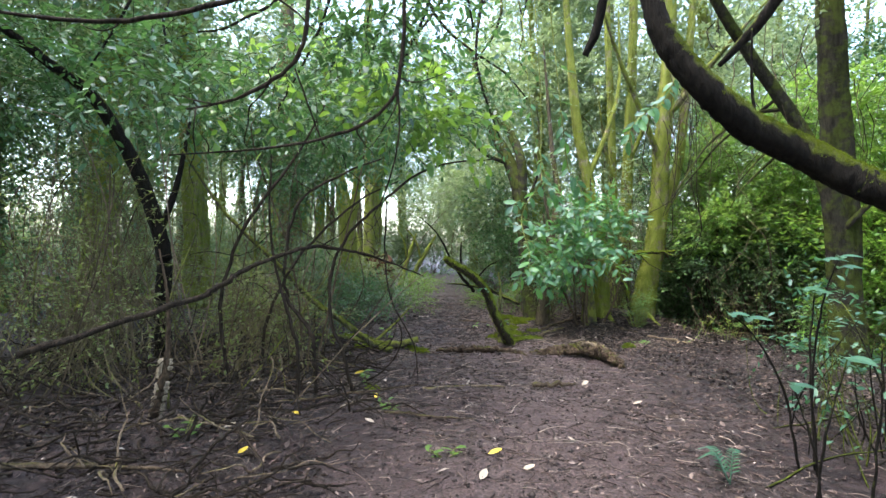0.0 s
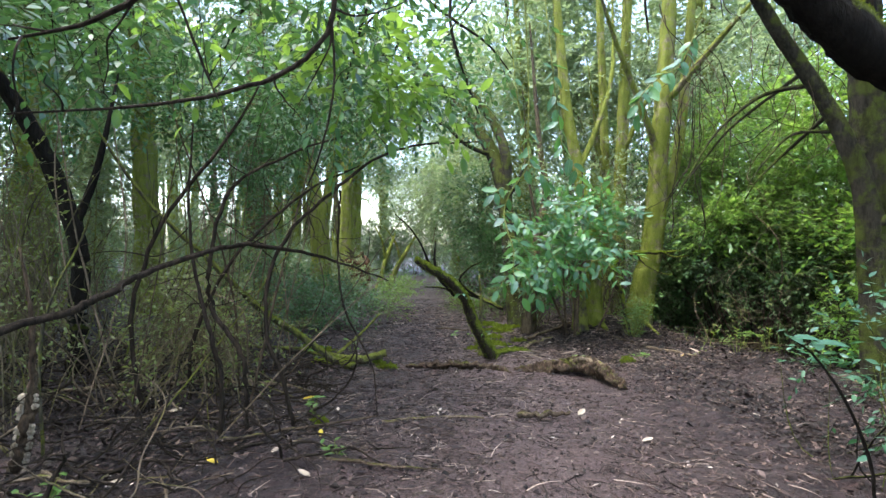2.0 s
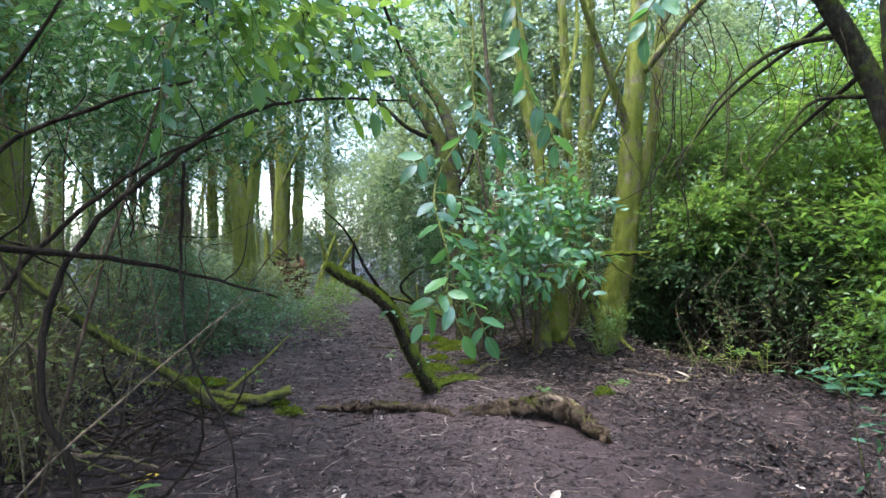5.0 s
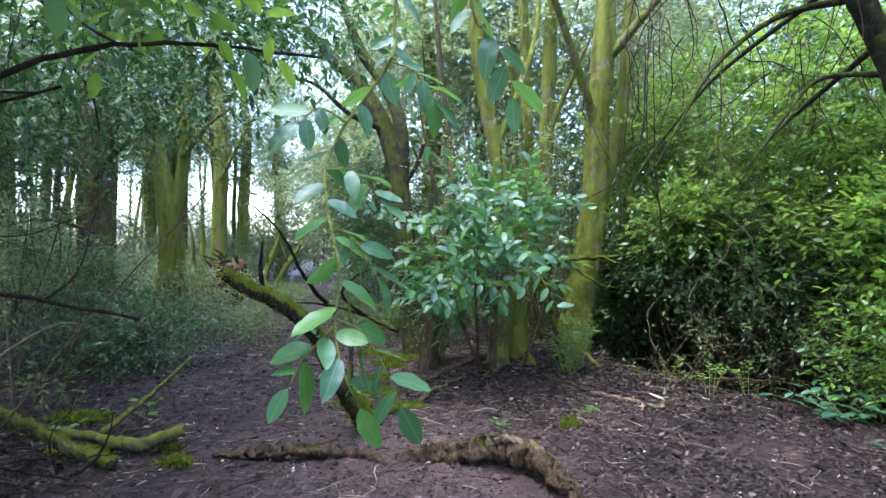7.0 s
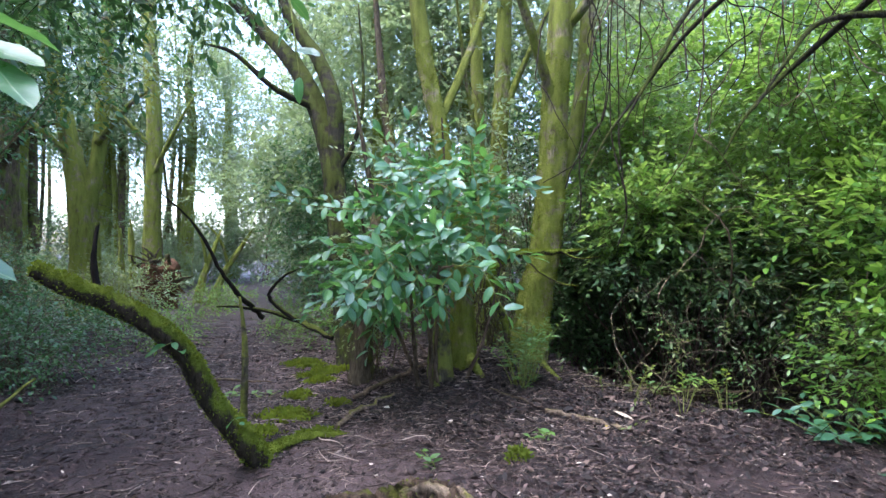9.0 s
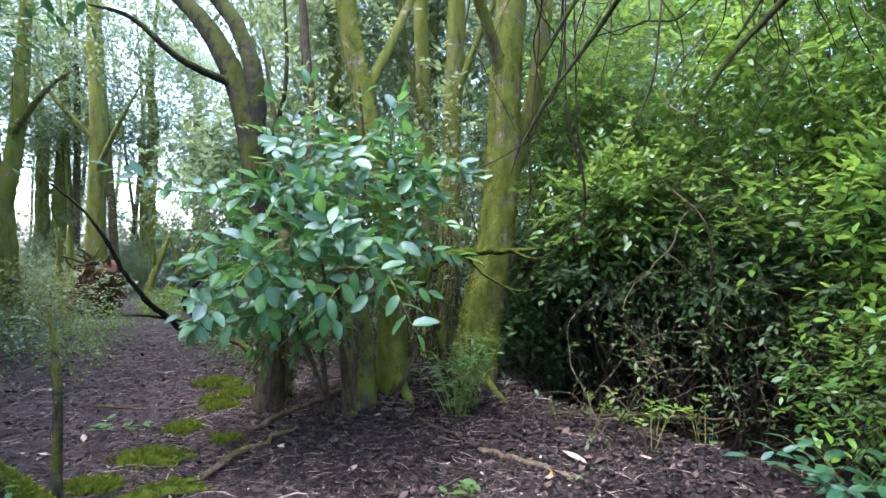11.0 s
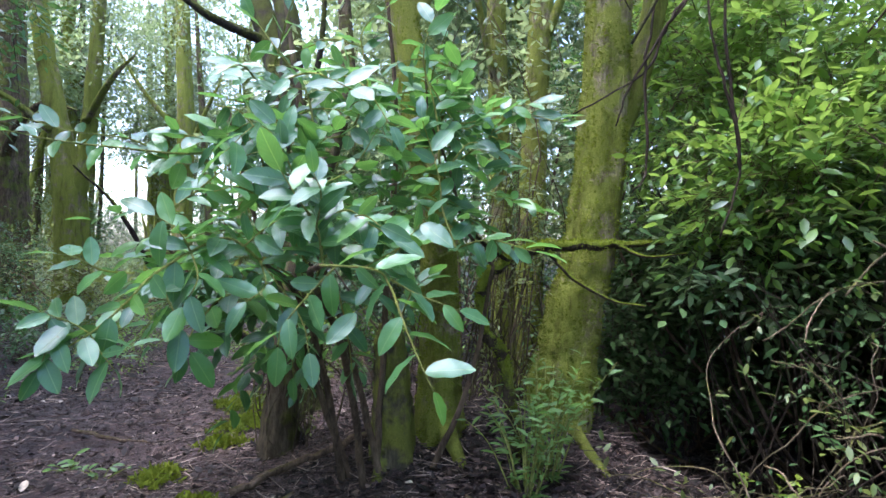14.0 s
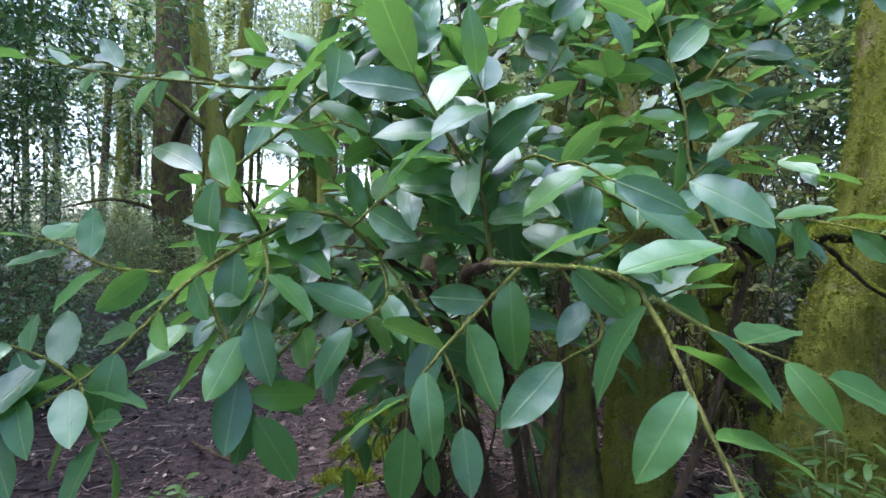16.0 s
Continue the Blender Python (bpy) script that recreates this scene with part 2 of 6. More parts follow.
M_STRAW = island_mat("litter_twig", [(0.0, (0.018, 0.012, 0.010)), (0.5, (0.04, 0.027, 0.024)), (0.8, (0.13, 0.092, 0.078)), (1.0, (0.44, 0.36, 0.30))])
M_FRAGMENT = island_mat("leaf_fragment", [(0.0, (0.012, 0.009, 0.009)), (0.45, (0.04, 0.028, 0.026)), (0.8, (0.11, 0.08, 0.07)), (0.97, (0.22, 0.17, 0.15)), (1.0, (0.5, 0.44, 0.38))])
M_CRUMB = island_mat("soil_crumb", [(0.0, (0.012, 0.009, 0.009)), (0.6, (0.034, 0.023, 0.021)), (1.0, (0.07, 0.048, 0.042))])
# wet rotting leaves; the near-black tones also stand in for shade
M_SHADED_MOULD = island_mat("shaded_mould", [(0.0, (0.006, 0.005, 0.005)), (0.6, (0.017, 0.013, 0.013)), (0.92, (0.05, 0.035, 0.03)), (1.0, (0.14, 0.10, 0.08))], 0.65, 0.2)
M_YELLOW = island_mat("yellow_leaf", [(0.0, (0.50, 0.36, 0.03)), (1.0, (0.62, 0.5, 0.06))], 0.5)
M_PALE = island_mat("pale_leaf", [(0.0, (0.30, 0.24, 0.18)), (1.0, (0.50, 0.45, 0.36))], 0.6)


# ---------------------------------------------------------------- mesh tools
rng = np.random.default_rng(7)


def unit(a):
    return a / np.maximum(np.linalg.norm(a, axis=-1, keepdims=True), 1e-9)


def lattice(ix, iy, seed):
    h = np.sin(ix * 127.1 + iy * 311.7 + seed * 74.7) * 43758.5453
    return h - np.floor(h)


def soft_noise(x, y, seed=0):
    """Smooth noise of the plan, 0 to 1."""
    x, y = np.asarray(x, float), np.asarray(y, float)
    ix, iy = np.floor(x), np.floor(y)
    fx, fy = x - ix, y - iy
    fx, fy = fx * fx * (3 - 2 * fx), fy * fy * (3 - 2 * fy)
    a = lattice(ix, iy, seed) * (1 - fx) + lattice(ix + 1, iy, seed) * fx
    b = lattice(ix, iy + 1, seed) * (1 - fx) + lattice(ix + 1, iy + 1, seed) * fx
    return a * (1 - fy) + b * fy


def ground_z(x, y):
    """Height of the ground: a worn path, a low mound under the clump of trunks, rough soil."""
    x, y = np.asarray(x, float), np.asarray(y, float)
    mound = 0.30 * np.exp(-((x - 3.0) ** 2 / 1.1 + (y - 10.0) ** 2 / 0.75))
    side = np.clip((np.abs(x - 0.9 + 0.03 * y) - 1.8) / 3.0, 0, 1)
    z = mound + (soft_noise(x * 0.5, y * 0.5, 1) - 0.5) * 0.10 + (soft_noise(x * 1.7, y * 1.7, 2) - 0.5) * 0.05
    z += (soft_noise(x * 5, y * 5, 3) - 0.5) * (0.03 + 0.03 * side) + (soft_noise(x * 13, y * 13, 4) - 0.5) * 0.022
    z += 0.10 * side * soft_noise(x * 0.3, y * 0.3, 5)
    # ground sunk under the right shrubs to deepen the hollow's shade
    past = (y - 8.9 + 1.7 * (x - 4.15)) / 1.97
    dip = np.clip((past - 0.05) / 0.75, 0, 1) * np.clip((x - 3.86) / 0.4, 0, 1) * np.clip((3.2 - past) / 0.9, 0, 1) * np.clip((8.2 - x) / 1.2, 0, 1)
    z -= 0.55 * dip * dip * (3 - 2 * dip)
    return z - 0.02


def mesh_np(name, V, F, mat, uv=None, smooth=True):
    V, F = np.asarray(V, np.float32), np.asarray(F, np.int32)
    me = bpy.data.meshes.new(name)
    me.vertices.add(len(V))
    me.vertices.foreach_set("co", V.ravel())
    k = F.shape[1]
    me.loops.add(F.size)
    me.loops.foreach_set("vertex_index", F.ravel())
    me.polygons.add(len(F))
    me.polygons.foreach_set("loop_start", np.arange(0, F.size, k, dtype=np.int32))
    me.polygons.foreach_set("loop_total", np.full(len(F), k, np.int32))
    if uv is not None:
        layer = me.uv_layers.new(name="UVMap")
        layer.data.foreach_set("uv", np.asarray(uv, np.float32)[F.ravel()].ravel())
    me.update(calc_edges=True)
    me.validate()
    me.polygons.foreach_set("use_smooth", np.full(len(me.polygons), smooth))
    me.materials.append(mat)
    return me


def thing(name, label, category, base=(0, 0, 0), group="", kind=""):
    ob = new(name)
    ob.location = base
    ob.empty_display_size = 0.1
    return tagged(ob, label, category, group, kind)


def part(name, V, F, mat, parent, label="", kind="", uv=None, smooth=True, origin=None):
    """One mesh under a thing or a part; V is in the world."""
    at = np.array(origin if origin is not None else parent.location, float)
    ob = new(name, mesh_np(name, np.asarray(V) - at, F, mat, uv, smooth))
    ob.parent = parent
    return tagged(ob, label, "", "", kind)


def solo(name, V, F, mat, label, category, group="", kind="", base=None):
    """A thing that is one mesh."""
    V = np.asarray(V, float)
    b = np.array(base if base is not None else (V[:, 0].mean(), V[:, 1].mean(), V[:, 2].min()))
    ob = new(name, mesh_np(name, V - b, F, mat))
    ob.location = b
    return tagged(ob, label, category, group, kind)


def smooth_line(pts, per):
    """Catmull-Rom through the points."""
    p = np.asarray(pts, float)
    p = np.vstack([2 * p[0] - p[1], p, 2 * p[-1] - p[-2]])
    out = []
    for i in range(1, len(p) - 2):
        for t in np.arange(per) / per:
            a, b, c, d = p[i - 1:i + 3]
            out.append(0.5 * (2 * b + (c - a) * t + (2 * a - 5 * b + 4 * c - d) * t * t + (3 * b - a - 3 * c + d) * t ** 3))
    out.append(p[-2])
    return np.array(out)


def tube(pts, radii, sides=10, per=6, rough=0.08, seed=0, wobble=0.0, ribs=0):
    """A tapering limb through the points, with uneven bark; closed at both ends."""
    r = np.random.default_rng(seed + 11)
    c = smooth_line(pts, per)
    k = len(c)
    rad = np.interp(np.linspace(0, 1, k), np.linspace(0, 1, len(radii)), radii)
    if wobble:
        w = r.normal(0, wobble, (k, 3)) * rad[:, None]
        w[0] = 0
        c = c + w
    tan = unit(np.gradient(c, axis=0))
    ref = np.array([0.0, 0.0, 1.0]) if abs(tan[:, 2]).mean() < 0.8 else np.array([1.0, 0.0, 0.0])
    u = unit(np.cross(tan, ref))
    v = np.cross(tan, u)
    ang = np.linspace(0, 2 * math.pi, sides, endpoint=False)
    f = 1 + r.normal(0, rough, (k, sides))
    f += rough * 2.0 * np.sin(ang * 3 + r.uniform(0, 6))[None, :] * (0.5 + 0.5 * np.sin(np.linspace(0, 7, k)))[:, None]
    if ribs:
        f += 0.10 * np.sin(ang * ribs + 1.3)[None, :]
    V = c[:, None, :] + (rad[:, None] * f)[:, :, None] * (np.cos(ang)[None, :, None] * u[:, None, :] + np.sin(ang)[None, :, None] * v[:, None, :])
    V = np.vstack([V.reshape(-1, 3), c[:1], c[-1:]])
    i, j = np.meshgrid(np.arange(k - 1), np.arange(sides), indexing="ij")
    a, b = i * sides + j, i * sides + (j + 1) % sides
    F = np.stack([a, b, b + sides, a + sides], -1).reshape(-1, 4)
    j = np.arange(sides)
    n0, n1 = k * sides, k * sides + 1
    caps = np.vstack([np.stack([np.full(sides, n0), (j + 1) % sides, j, j], -1),
                      np.stack([np.full(sides, n1), (k - 1) * sides + j, (k - 1) * sides + (j + 1) % sides, (k - 1) * sides + (j + 1) % sides], -1)])
    return V, np.vstack([F, caps])


def quads_to_tris(F):
    F = np.asarray(F)
    t = np.vstack([F[:, [0, 1, 2]], F[:, [0, 2, 3]]])
    ok = (t[:, 0] != t[:, 1]) & (t[:, 1] != t[:, 2]) & (t[:, 0] != t[:, 2])
    return t[ok]


def join(meshes):
    V, F, o = [], [], 0
    for v, f in meshes:
        V.append(v)
        F.append(quads_to_tris(f) + o if np.asarray(f).shape[1] == 4 else np.asarray(f) + o)
        o += len(v)
    return np.vstack(V), np.vstack(F)


def limb(pts, radii, **kw):
    v, f = tube(pts, radii, **kw)
    return v, quads_to_tris(f)


def leaf_shape(segs, width=0.4, fold=0.10, curl=0.12, wave=0.0, tip=1.0):
    """A leaf of length 1 along y, folded along its midrib; its points, triangles and own coordinates."""
    V, T, U = [(0, 0, 0)], [], [(0.5, 0)]
    for i in range(1, segs):
        t = i / segs
        w = 0.5 * width * (math.sin(math.pi * t ** (0.92 * tip)) ** 0.68)
        z = -curl * t * t
        for s in (-1, 0, 1):
            V.append((s * w, t, z + abs(s) * (fold * w * 2) + wave * abs(s) * math.sin(t * 17 + s)))
            U.append((0.5 + 0.5 * s * (w / (0.5 * width)), t))
    V.append((0, 1, -curl))
    U.append((0.5, 1))
    for i in range(segs - 2):
        a = 1 + 3 * i
        T += [(a, a + 1, a + 4), (a, a + 4, a + 3), (a + 1, a + 2, a + 5), (a + 1, a + 5, a + 4)]
    e = len(V) - 1
    T += [(0, 2, 1), (0, 3, 2), (e - 3, e - 2, e), (e - 2, e - 1, e)]
    return np.array(V, float), np.array(T), np.array(U)


LEAF_FAR = (np.array([(0, 0, 0), (-0.22, 0.45, 0.07), (0.22, 0.5, 0.07), (0, 1, -0.1)], float), np.array([(0, 2, 1), (1, 2, 3)]), None)
LEAF_MID = leaf_shape(3, 0.40)
LEAF_NEAR = leaf_shape(7, 0.46, 0.14, 0.18, 0.012)


def place_leaves(shape, P, D, N, S):
    """Leaves at P, along D, facing N, of length S, in one set of arrays."""
    tv, tf = shape[0], shape[1]
    D = unit(D)
    X = unit(np.cross(D, N))
    Z = np.cross(X, D)
    S = np.asarray(S)[:, None, None]
    V = P[:, None, :] + S * (tv[None, :, 0:1] * X[:, None, :] + tv[None, :, 1:2] * D[:, None, :] + tv[None, :, 2:3] * Z[:, None, :])
    F = tf[None] + (np.arange(len(P)) * len(tv))[:, None, None]
    return V.reshape(-1, 3), F.reshape(-1, 3)


def spray(O, D, L, k, size, droop=0.25, stem=0.0025, shape=LEAF_MID, r=rng, lift=0.3):
    """Leafy twigs from O along D, each with k leaves set right and left. Returns the leaves and the stems."""
    n = len(O)
    D = unit(D)
    side = unit(np.cross(D, np.array([0, 0, 1.0])) + r.normal(0, 0.15, (n, 3)))
    t = (np.arange(k) + 0.7) / k
    down = np.array([0, 0, -1.0])
    P = O[:, None] + D[:, None] * (L[:, None] * t)[..., None] + down * (droop * L[:, None] * t * t)[..., None]
    s = np.where(np.arange(k) % 2 == 0, 1.0, -1.0)
    LD = D[:, None] * 0.65 + side[:, None] * s[None, :, None] * 0.85 + r.normal(0, 0.3, (n, k, 3)) + down * 0.15
    LD[:, -1] = D + r.normal(0, 0.2, (n, 3))
    N = np.array([0, 0, 1.0]) + D[:, None] * lift * -0.5 + r.normal(0, 0.42, (n, k, 3))
    S = size * r.uniform(0.65, 1.25, (n, k))
    leaves = place_leaves(shape, P.reshape(-1, 3), LD.reshape(-1, 3), N.reshape(-1, 3), S.ravel())
    q = np.linspace(0, 1, 4)
    C = O[:, None] + D[:, None] * (L[:, None] * q)[..., None] + down * (droop * L[:, None] * q * q)[..., None]
    up = np.cross(side, D)
    a3 = np.array([0, 2.094, 4.189])
    ring = np.cos(a3)[None, None, :, None] * side[:, None, None] + np.sin(a3)[None, None, :, None] * up[:, None, None]
    V = (C[:, :, None] + ring * (stem * (1.15 - q))[None, :, None, None]).reshape(-1, 3)
    F = []
    for i in range(3):
        for j in range(3):
            a, b = i * 3 + j, i * 3 + (j + 1) % 3
            F += [(a, b, b + 3), (a, b + 3, a + 3)]
    F = (np.array(F)[None] + (np.arange(n) * 12)[:, None, None]).reshape(-1, 3)
    return leaves, (V, F)


def in_blobs(blobs, n, r, shell=0.55, gaps=0.45, cell=1.4):
    """Points in and near the skin of uneven blobs (centre and radii), with gaps; also the outward way."""
    B = np.array(blobs, float)
    w = (B[:, 3] * B[:, 4] * B[:, 5]) ** 0.67
    pts, outs = [], []
    have = 0
    while have < n:
        k = r.choice(len(B), n, p=w / w.sum())
        d = unit(r.normal(0, 1, (n, 3)))
        q = d * (r.uniform(0, 1, n) ** shell)[:, None] * B[k, 3:6]
        p = B[k, :3] + q
        w3 = p * 3.1 / cell
        g = np.sin(w3[:, 0] + 1.7 * np.sin(w3[:, 1] * 0.7 + w3[:, 2])) + np.sin(w3[:, 1] * 1.1 + 1.9 * np.sin(w3[:, 2] * 0.8)) + np.sin(w3[:, 2] * 1.3 + 2.1 * np.sin(w3[:, 0] * 0.6 + w3[:, 1] * 0.5))
        ok = (g > r.uniform(-2.2, 2.2, n) * (1 - gaps) + (gaps - 0.5) * 2.0) & (p[:, 2] > 0.05)
        pts.append(p[ok])
        outs.append(unit(q[ok] / B[k[ok], 3:6]))
        have += ok.sum()
    return np.vstack(pts)[:n], np.vstack(outs)[:n]


def wander(start, way, length, r, steps=6, turn=0.25, sag=0.0):
    """A crooked line for a twig or stem."""
    p, d = np.array(start, float), unit(np.array(way, float))
    out = [p]
    for _ in range(steps):
        d = unit(d + r.normal(0, turn, 3) + np.array([0, 0, -sag]))
        p = p + d * length / steps
        out.append(p)
    return np.array(out)


# ---------------------------------------------------------------- ground
def axis(lo, hi, step, reach):
    """Fine steps between lo and hi, ever wider ones out to the reach."""
    grow = step * np.cumsum(1.13 ** np.arange(1, 64))
    grow = grow[grow < reach]
    return np.concatenate([lo - grow[::-1], np.arange(lo, hi, step), hi + grow])


gx, gy = axis(-3.0, 6.5, 0.036, 400), axis(0.8, 12.5, 0.036, 400)
X, Y = np.meshgrid(gx, gy)
near = np.clip(1 - (np.hypot(X - 1.5, Y - 6) - 12) / 40, 0, 1)
Z = ground_z(X, Y) * near
i, j = np.meshgrid(np.arange(len(gy) - 1), np.arange(len(gx) - 1), indexing="ij")
a = i * len(gx) + j
GF = np.stack([a, a + 1, a + 1 + len(gx), a + len(gx)], -1).reshape(-1, 4)
ground = new("ground", mesh_np("ground", np.stack([X, Y, Z], -1).reshape(-1, 3), GF, M_SOIL))
tagged(ground, "dark reddish-brown trodden forest soil with a worn path", "ground", kind="structure")


LEAF_CURLED = (np.array([(0, 0, 0), (-0.24, 0.5, 0.16), (0.22, 0.45, 0.12), (0, 1, 0.18)], float), np.array([(0, 2, 1), (1, 2, 3)]), None)


def litter(n, xr, yr, r):
    x, y = r.uniform(*xr, n), r.uniform(*yr, n)
    keep = soft_noise(x * 1.1, y * 1.1, 9) + r.uniform(-0.35, 0.35, n) > 0.42
    keep &= (x > -0.6) | (r.uniform(0, 1, n) < 0.3)
    return x[keep], y[keep]


r = np.random.default_rng(21)
x, y = litter(56000, (-4.5, 7), (0.6, 15), r)
x, y = np.concatenate([x, r.normal(3.0, 1.1, 1500)]), np.concatenate([y, r.normal(9.0, 0.8, 1500)])
P = np.stack([x, y, ground_z(x, y) + 0.006], -1)
ang = r.uniform(0, 6.283, len(x))
V, F = place_leaves(LEAF_CURLED, P, np.stack([np.cos(ang), np.sin(ang), r.normal(0.05, 0.14, len(x))], -1),
                    np.array([0, 0, 1.0]) + r.normal(0, 0.35, (len(x), 3)), r.gamma(3.0, 0.009, len(x)) + 0.008)
tagged(new("leaf_litter", mesh_np("leaf_litter", V, F, M_LITTER)), "brown and tan dead leaves scattered over the soil", "leaf litter", kind="stuff")
x, y = litter(40000, (-4.5, 7), (0.6, 14), r)
x, y = np.concatenate([x, r.uniform(-1.5, 4.5, 14000)]), np.concatenate([y, r.uniform(1, 16, 14000)])
x, y = np.concatenate([x, r.normal(2.8, 1.1, 11000)]), np.concatenate([y, r.normal(9.0, 0.8, 11000)])
n = len(x)
ang, L = r.uniform(0, 6.283, n), r.gamma(2.2, 0.035, n) + 0.03
way = np.stack([np.cos(ang), np.sin(ang), r.normal(0.02, 0.07, n)], -1)
bend = np.stack([-np.sin(ang), np.cos(ang), r.uniform(0, 0.6, n)], -1) * (L * r.normal(0, 0.14, n))[:, None]
O = np.stack([x, y, ground_z(x, y) + 0.008], -1)
q = np.linspace(0, 1, 4)
C = O[:, None] + way[:, None] * (L[:, None] * q)[..., None] + bend[:, None] * np.sin(q * math.pi)[None, :, None]
C[:, :, 2] = np.maximum(C[:, :, 2], ground_z(C[:, :, 0], C[:, :, 1]) + 0.004)
s = unit(np.cross(way, np.array([0, 0, 1.0])))
u = np.cross(s, way)
a3 = np.array([0, 2.094, 4.189])
ring = np.cos(a3)[None, None, :, None] * s[:, None, None] + np.sin(a3)[None, None, :, None] * u[:, None, None]
V = (C[:, :, None] + ring * ((0.0012 + 0.012 * L * r.uniform(0.3, 1.6, n))[:, None] * (1.2 - q))[:, :, None, None]).reshape(-1, 3)
F = np.array([t for k in range(3) for jj in range(3) for t in ((k * 3 + jj, k * 3 + (jj + 1) % 3, k * 3 + (jj + 1) % 3 + 3), (k * 3 + jj, k * 3 + (jj + 1) % 3 + 3, k * 3 + jj + 3))])
F = (F[None] + (np.arange(n) * 12)[:, None, None]).reshape(-1, 3)
tagged(new("twig_litter", mesh_np("twig_litter", V, F, M_STRAW)), "small dead twigs and straws strewn on the soil", "twigs", kind="stuff")
x, y = r.uniform(-3.5, 6, 24000), r.uniform(0.8, 12, 24000)
n = len(x)
oct_v = np.array([(1, 0, 0), (0, 1, 0), (-1, 0, 0), (0, -1, 0), (0, 0, 0.8), (0, 0, -0.8)], float)
oct_f = np.array([(0, 1, 4), (1, 2, 4), (2, 3, 4), (3, 0, 4), (1, 0, 5), (2, 1, 5), (3, 2, 5), (0, 3, 5)])
V = np.stack([x, y, ground_z(x, y) + 0.004], -1)[:, None] + oct_v[None] * r.uniform(0.5, 1.5, (n, 6, 3)) * r.gamma(2, 0.0042, n)[:, None, None]
tagged(new("soil_crumbs", mesh_np("soil_crumbs", V.reshape(-1, 3), (oct_f[None] + (np.arange(n) * 6)[:, None, None]).reshape(-1, 3), M_CRUMB)),
       "loose dark crumbs of soil on the path", "soil", kind="stuff")

n = 46000
x, y = r.uniform(-2.5, 5.5, n), r.uniform(0.8, 14, n)
ang = r.uniform(0, 6.283, n)
V, F = place_leaves(LEAF_CURLED, np.stack([x, y, ground_z(x, y) + 0.005], -1), np.stack([np.cos(ang), np.sin(ang), r.normal(0.05, 0.15, n)], -1), np.array([0, 0, 1.0]) + r.normal(0, 0.4, (n, 3)), r.gamma(2.5, 0.006, n) + 0.006)
tagged(new("leaf_crumbs", mesh_np("leaf_crumbs", V, F, M_FRAGMENT)), "fine broken bits of leaf trodden into the path", "leaf litter", kind="stuff")

# dark leaves laid where shade falls: left side, hollow, right side, mound
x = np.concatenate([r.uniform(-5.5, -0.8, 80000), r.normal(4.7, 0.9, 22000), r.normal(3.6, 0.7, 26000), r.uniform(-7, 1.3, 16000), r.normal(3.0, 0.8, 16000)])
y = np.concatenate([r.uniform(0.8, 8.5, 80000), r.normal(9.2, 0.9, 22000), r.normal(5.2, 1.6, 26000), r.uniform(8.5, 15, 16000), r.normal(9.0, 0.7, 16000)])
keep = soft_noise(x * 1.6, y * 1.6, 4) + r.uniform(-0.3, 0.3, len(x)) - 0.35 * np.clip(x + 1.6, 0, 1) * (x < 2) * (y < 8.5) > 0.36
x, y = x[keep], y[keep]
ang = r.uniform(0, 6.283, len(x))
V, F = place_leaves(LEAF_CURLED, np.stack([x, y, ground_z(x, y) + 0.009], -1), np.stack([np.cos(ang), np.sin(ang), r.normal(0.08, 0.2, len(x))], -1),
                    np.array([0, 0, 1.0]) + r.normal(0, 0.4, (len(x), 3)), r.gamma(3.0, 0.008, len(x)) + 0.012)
tagged(new("shaded_mould", mesh_np("shaded_mould", V, F, M_SHADED_MOULD)), "wet rotting leaves beside the path, blackened to carry shade", "leaf litter", kind="stuff")

# single leaves lying on the path
FALLEN = [(0.22, 3.2, 0.11, 1.2, "pale"), (0.5, 3.4, 0.09, 0.4, "pale"), (0.95, 3.9, 0.07, 2.2, "pale"), (1.4, 5.45, 0.12, 0.9, "pale"), (1.75, 5.0, 0.09, 0.1, "pale"),
          (-0.55, 4.35, 0.10, 2.6, "pale"), (-0.9, 4.75, 0.08, 1.0, "pale"), (3.75, 8.05, 0.17, 2.2, "pale"), (2.33, 8.38, 0.07, 0.6, "pale"), (-1.2, 4.6, 0.10, 2.9, "yellow"),
          (-1.0, 6.1, 0.13, 0.2, "yellow"), (-0.62, 5.0, 0.09, 1.7, "yellow"), (0.3, 3.6, 0.10, 0.3, "yellow"), (-1.4, 3.7, 0.09, 1.1, "yellow"), (3.45, 7.95, 0.06, 1.0, "yellow"),
          (-2.0, 5.6, 0.12, 0.2, "pale"), (-1.7, 4.2, 0.1, 0.8, "pale"), (1.9, 9.2, 0.09, 0.3, "pale"), (0.6, 9.4, 0.10, 1.9, "pale"), (4.2, 8.0, 0.10, 2.5, "pale")]
for x, y, s, turn, tone in FALLEN:
    V, F = place_leaves(leaf_shape(6, 0.42, 0.2, -0.2), np.array([(x, y, float(ground_z(x, y)) + 0.012)]), np.array([(math.cos(turn), math.sin(turn), 0.06)]),
                        np.array([(0.2, -0.25, 1.0)]), [s])
    solo("fallen_leaf", V, F, M_YELLOW if tone == "yellow" else M_PALE,
         "yellow fallen leaf lying on dark soil" if tone == "yellow" else "pale dry fallen leaf lying on dark soil", "leaf", "fallen leaves on the path")


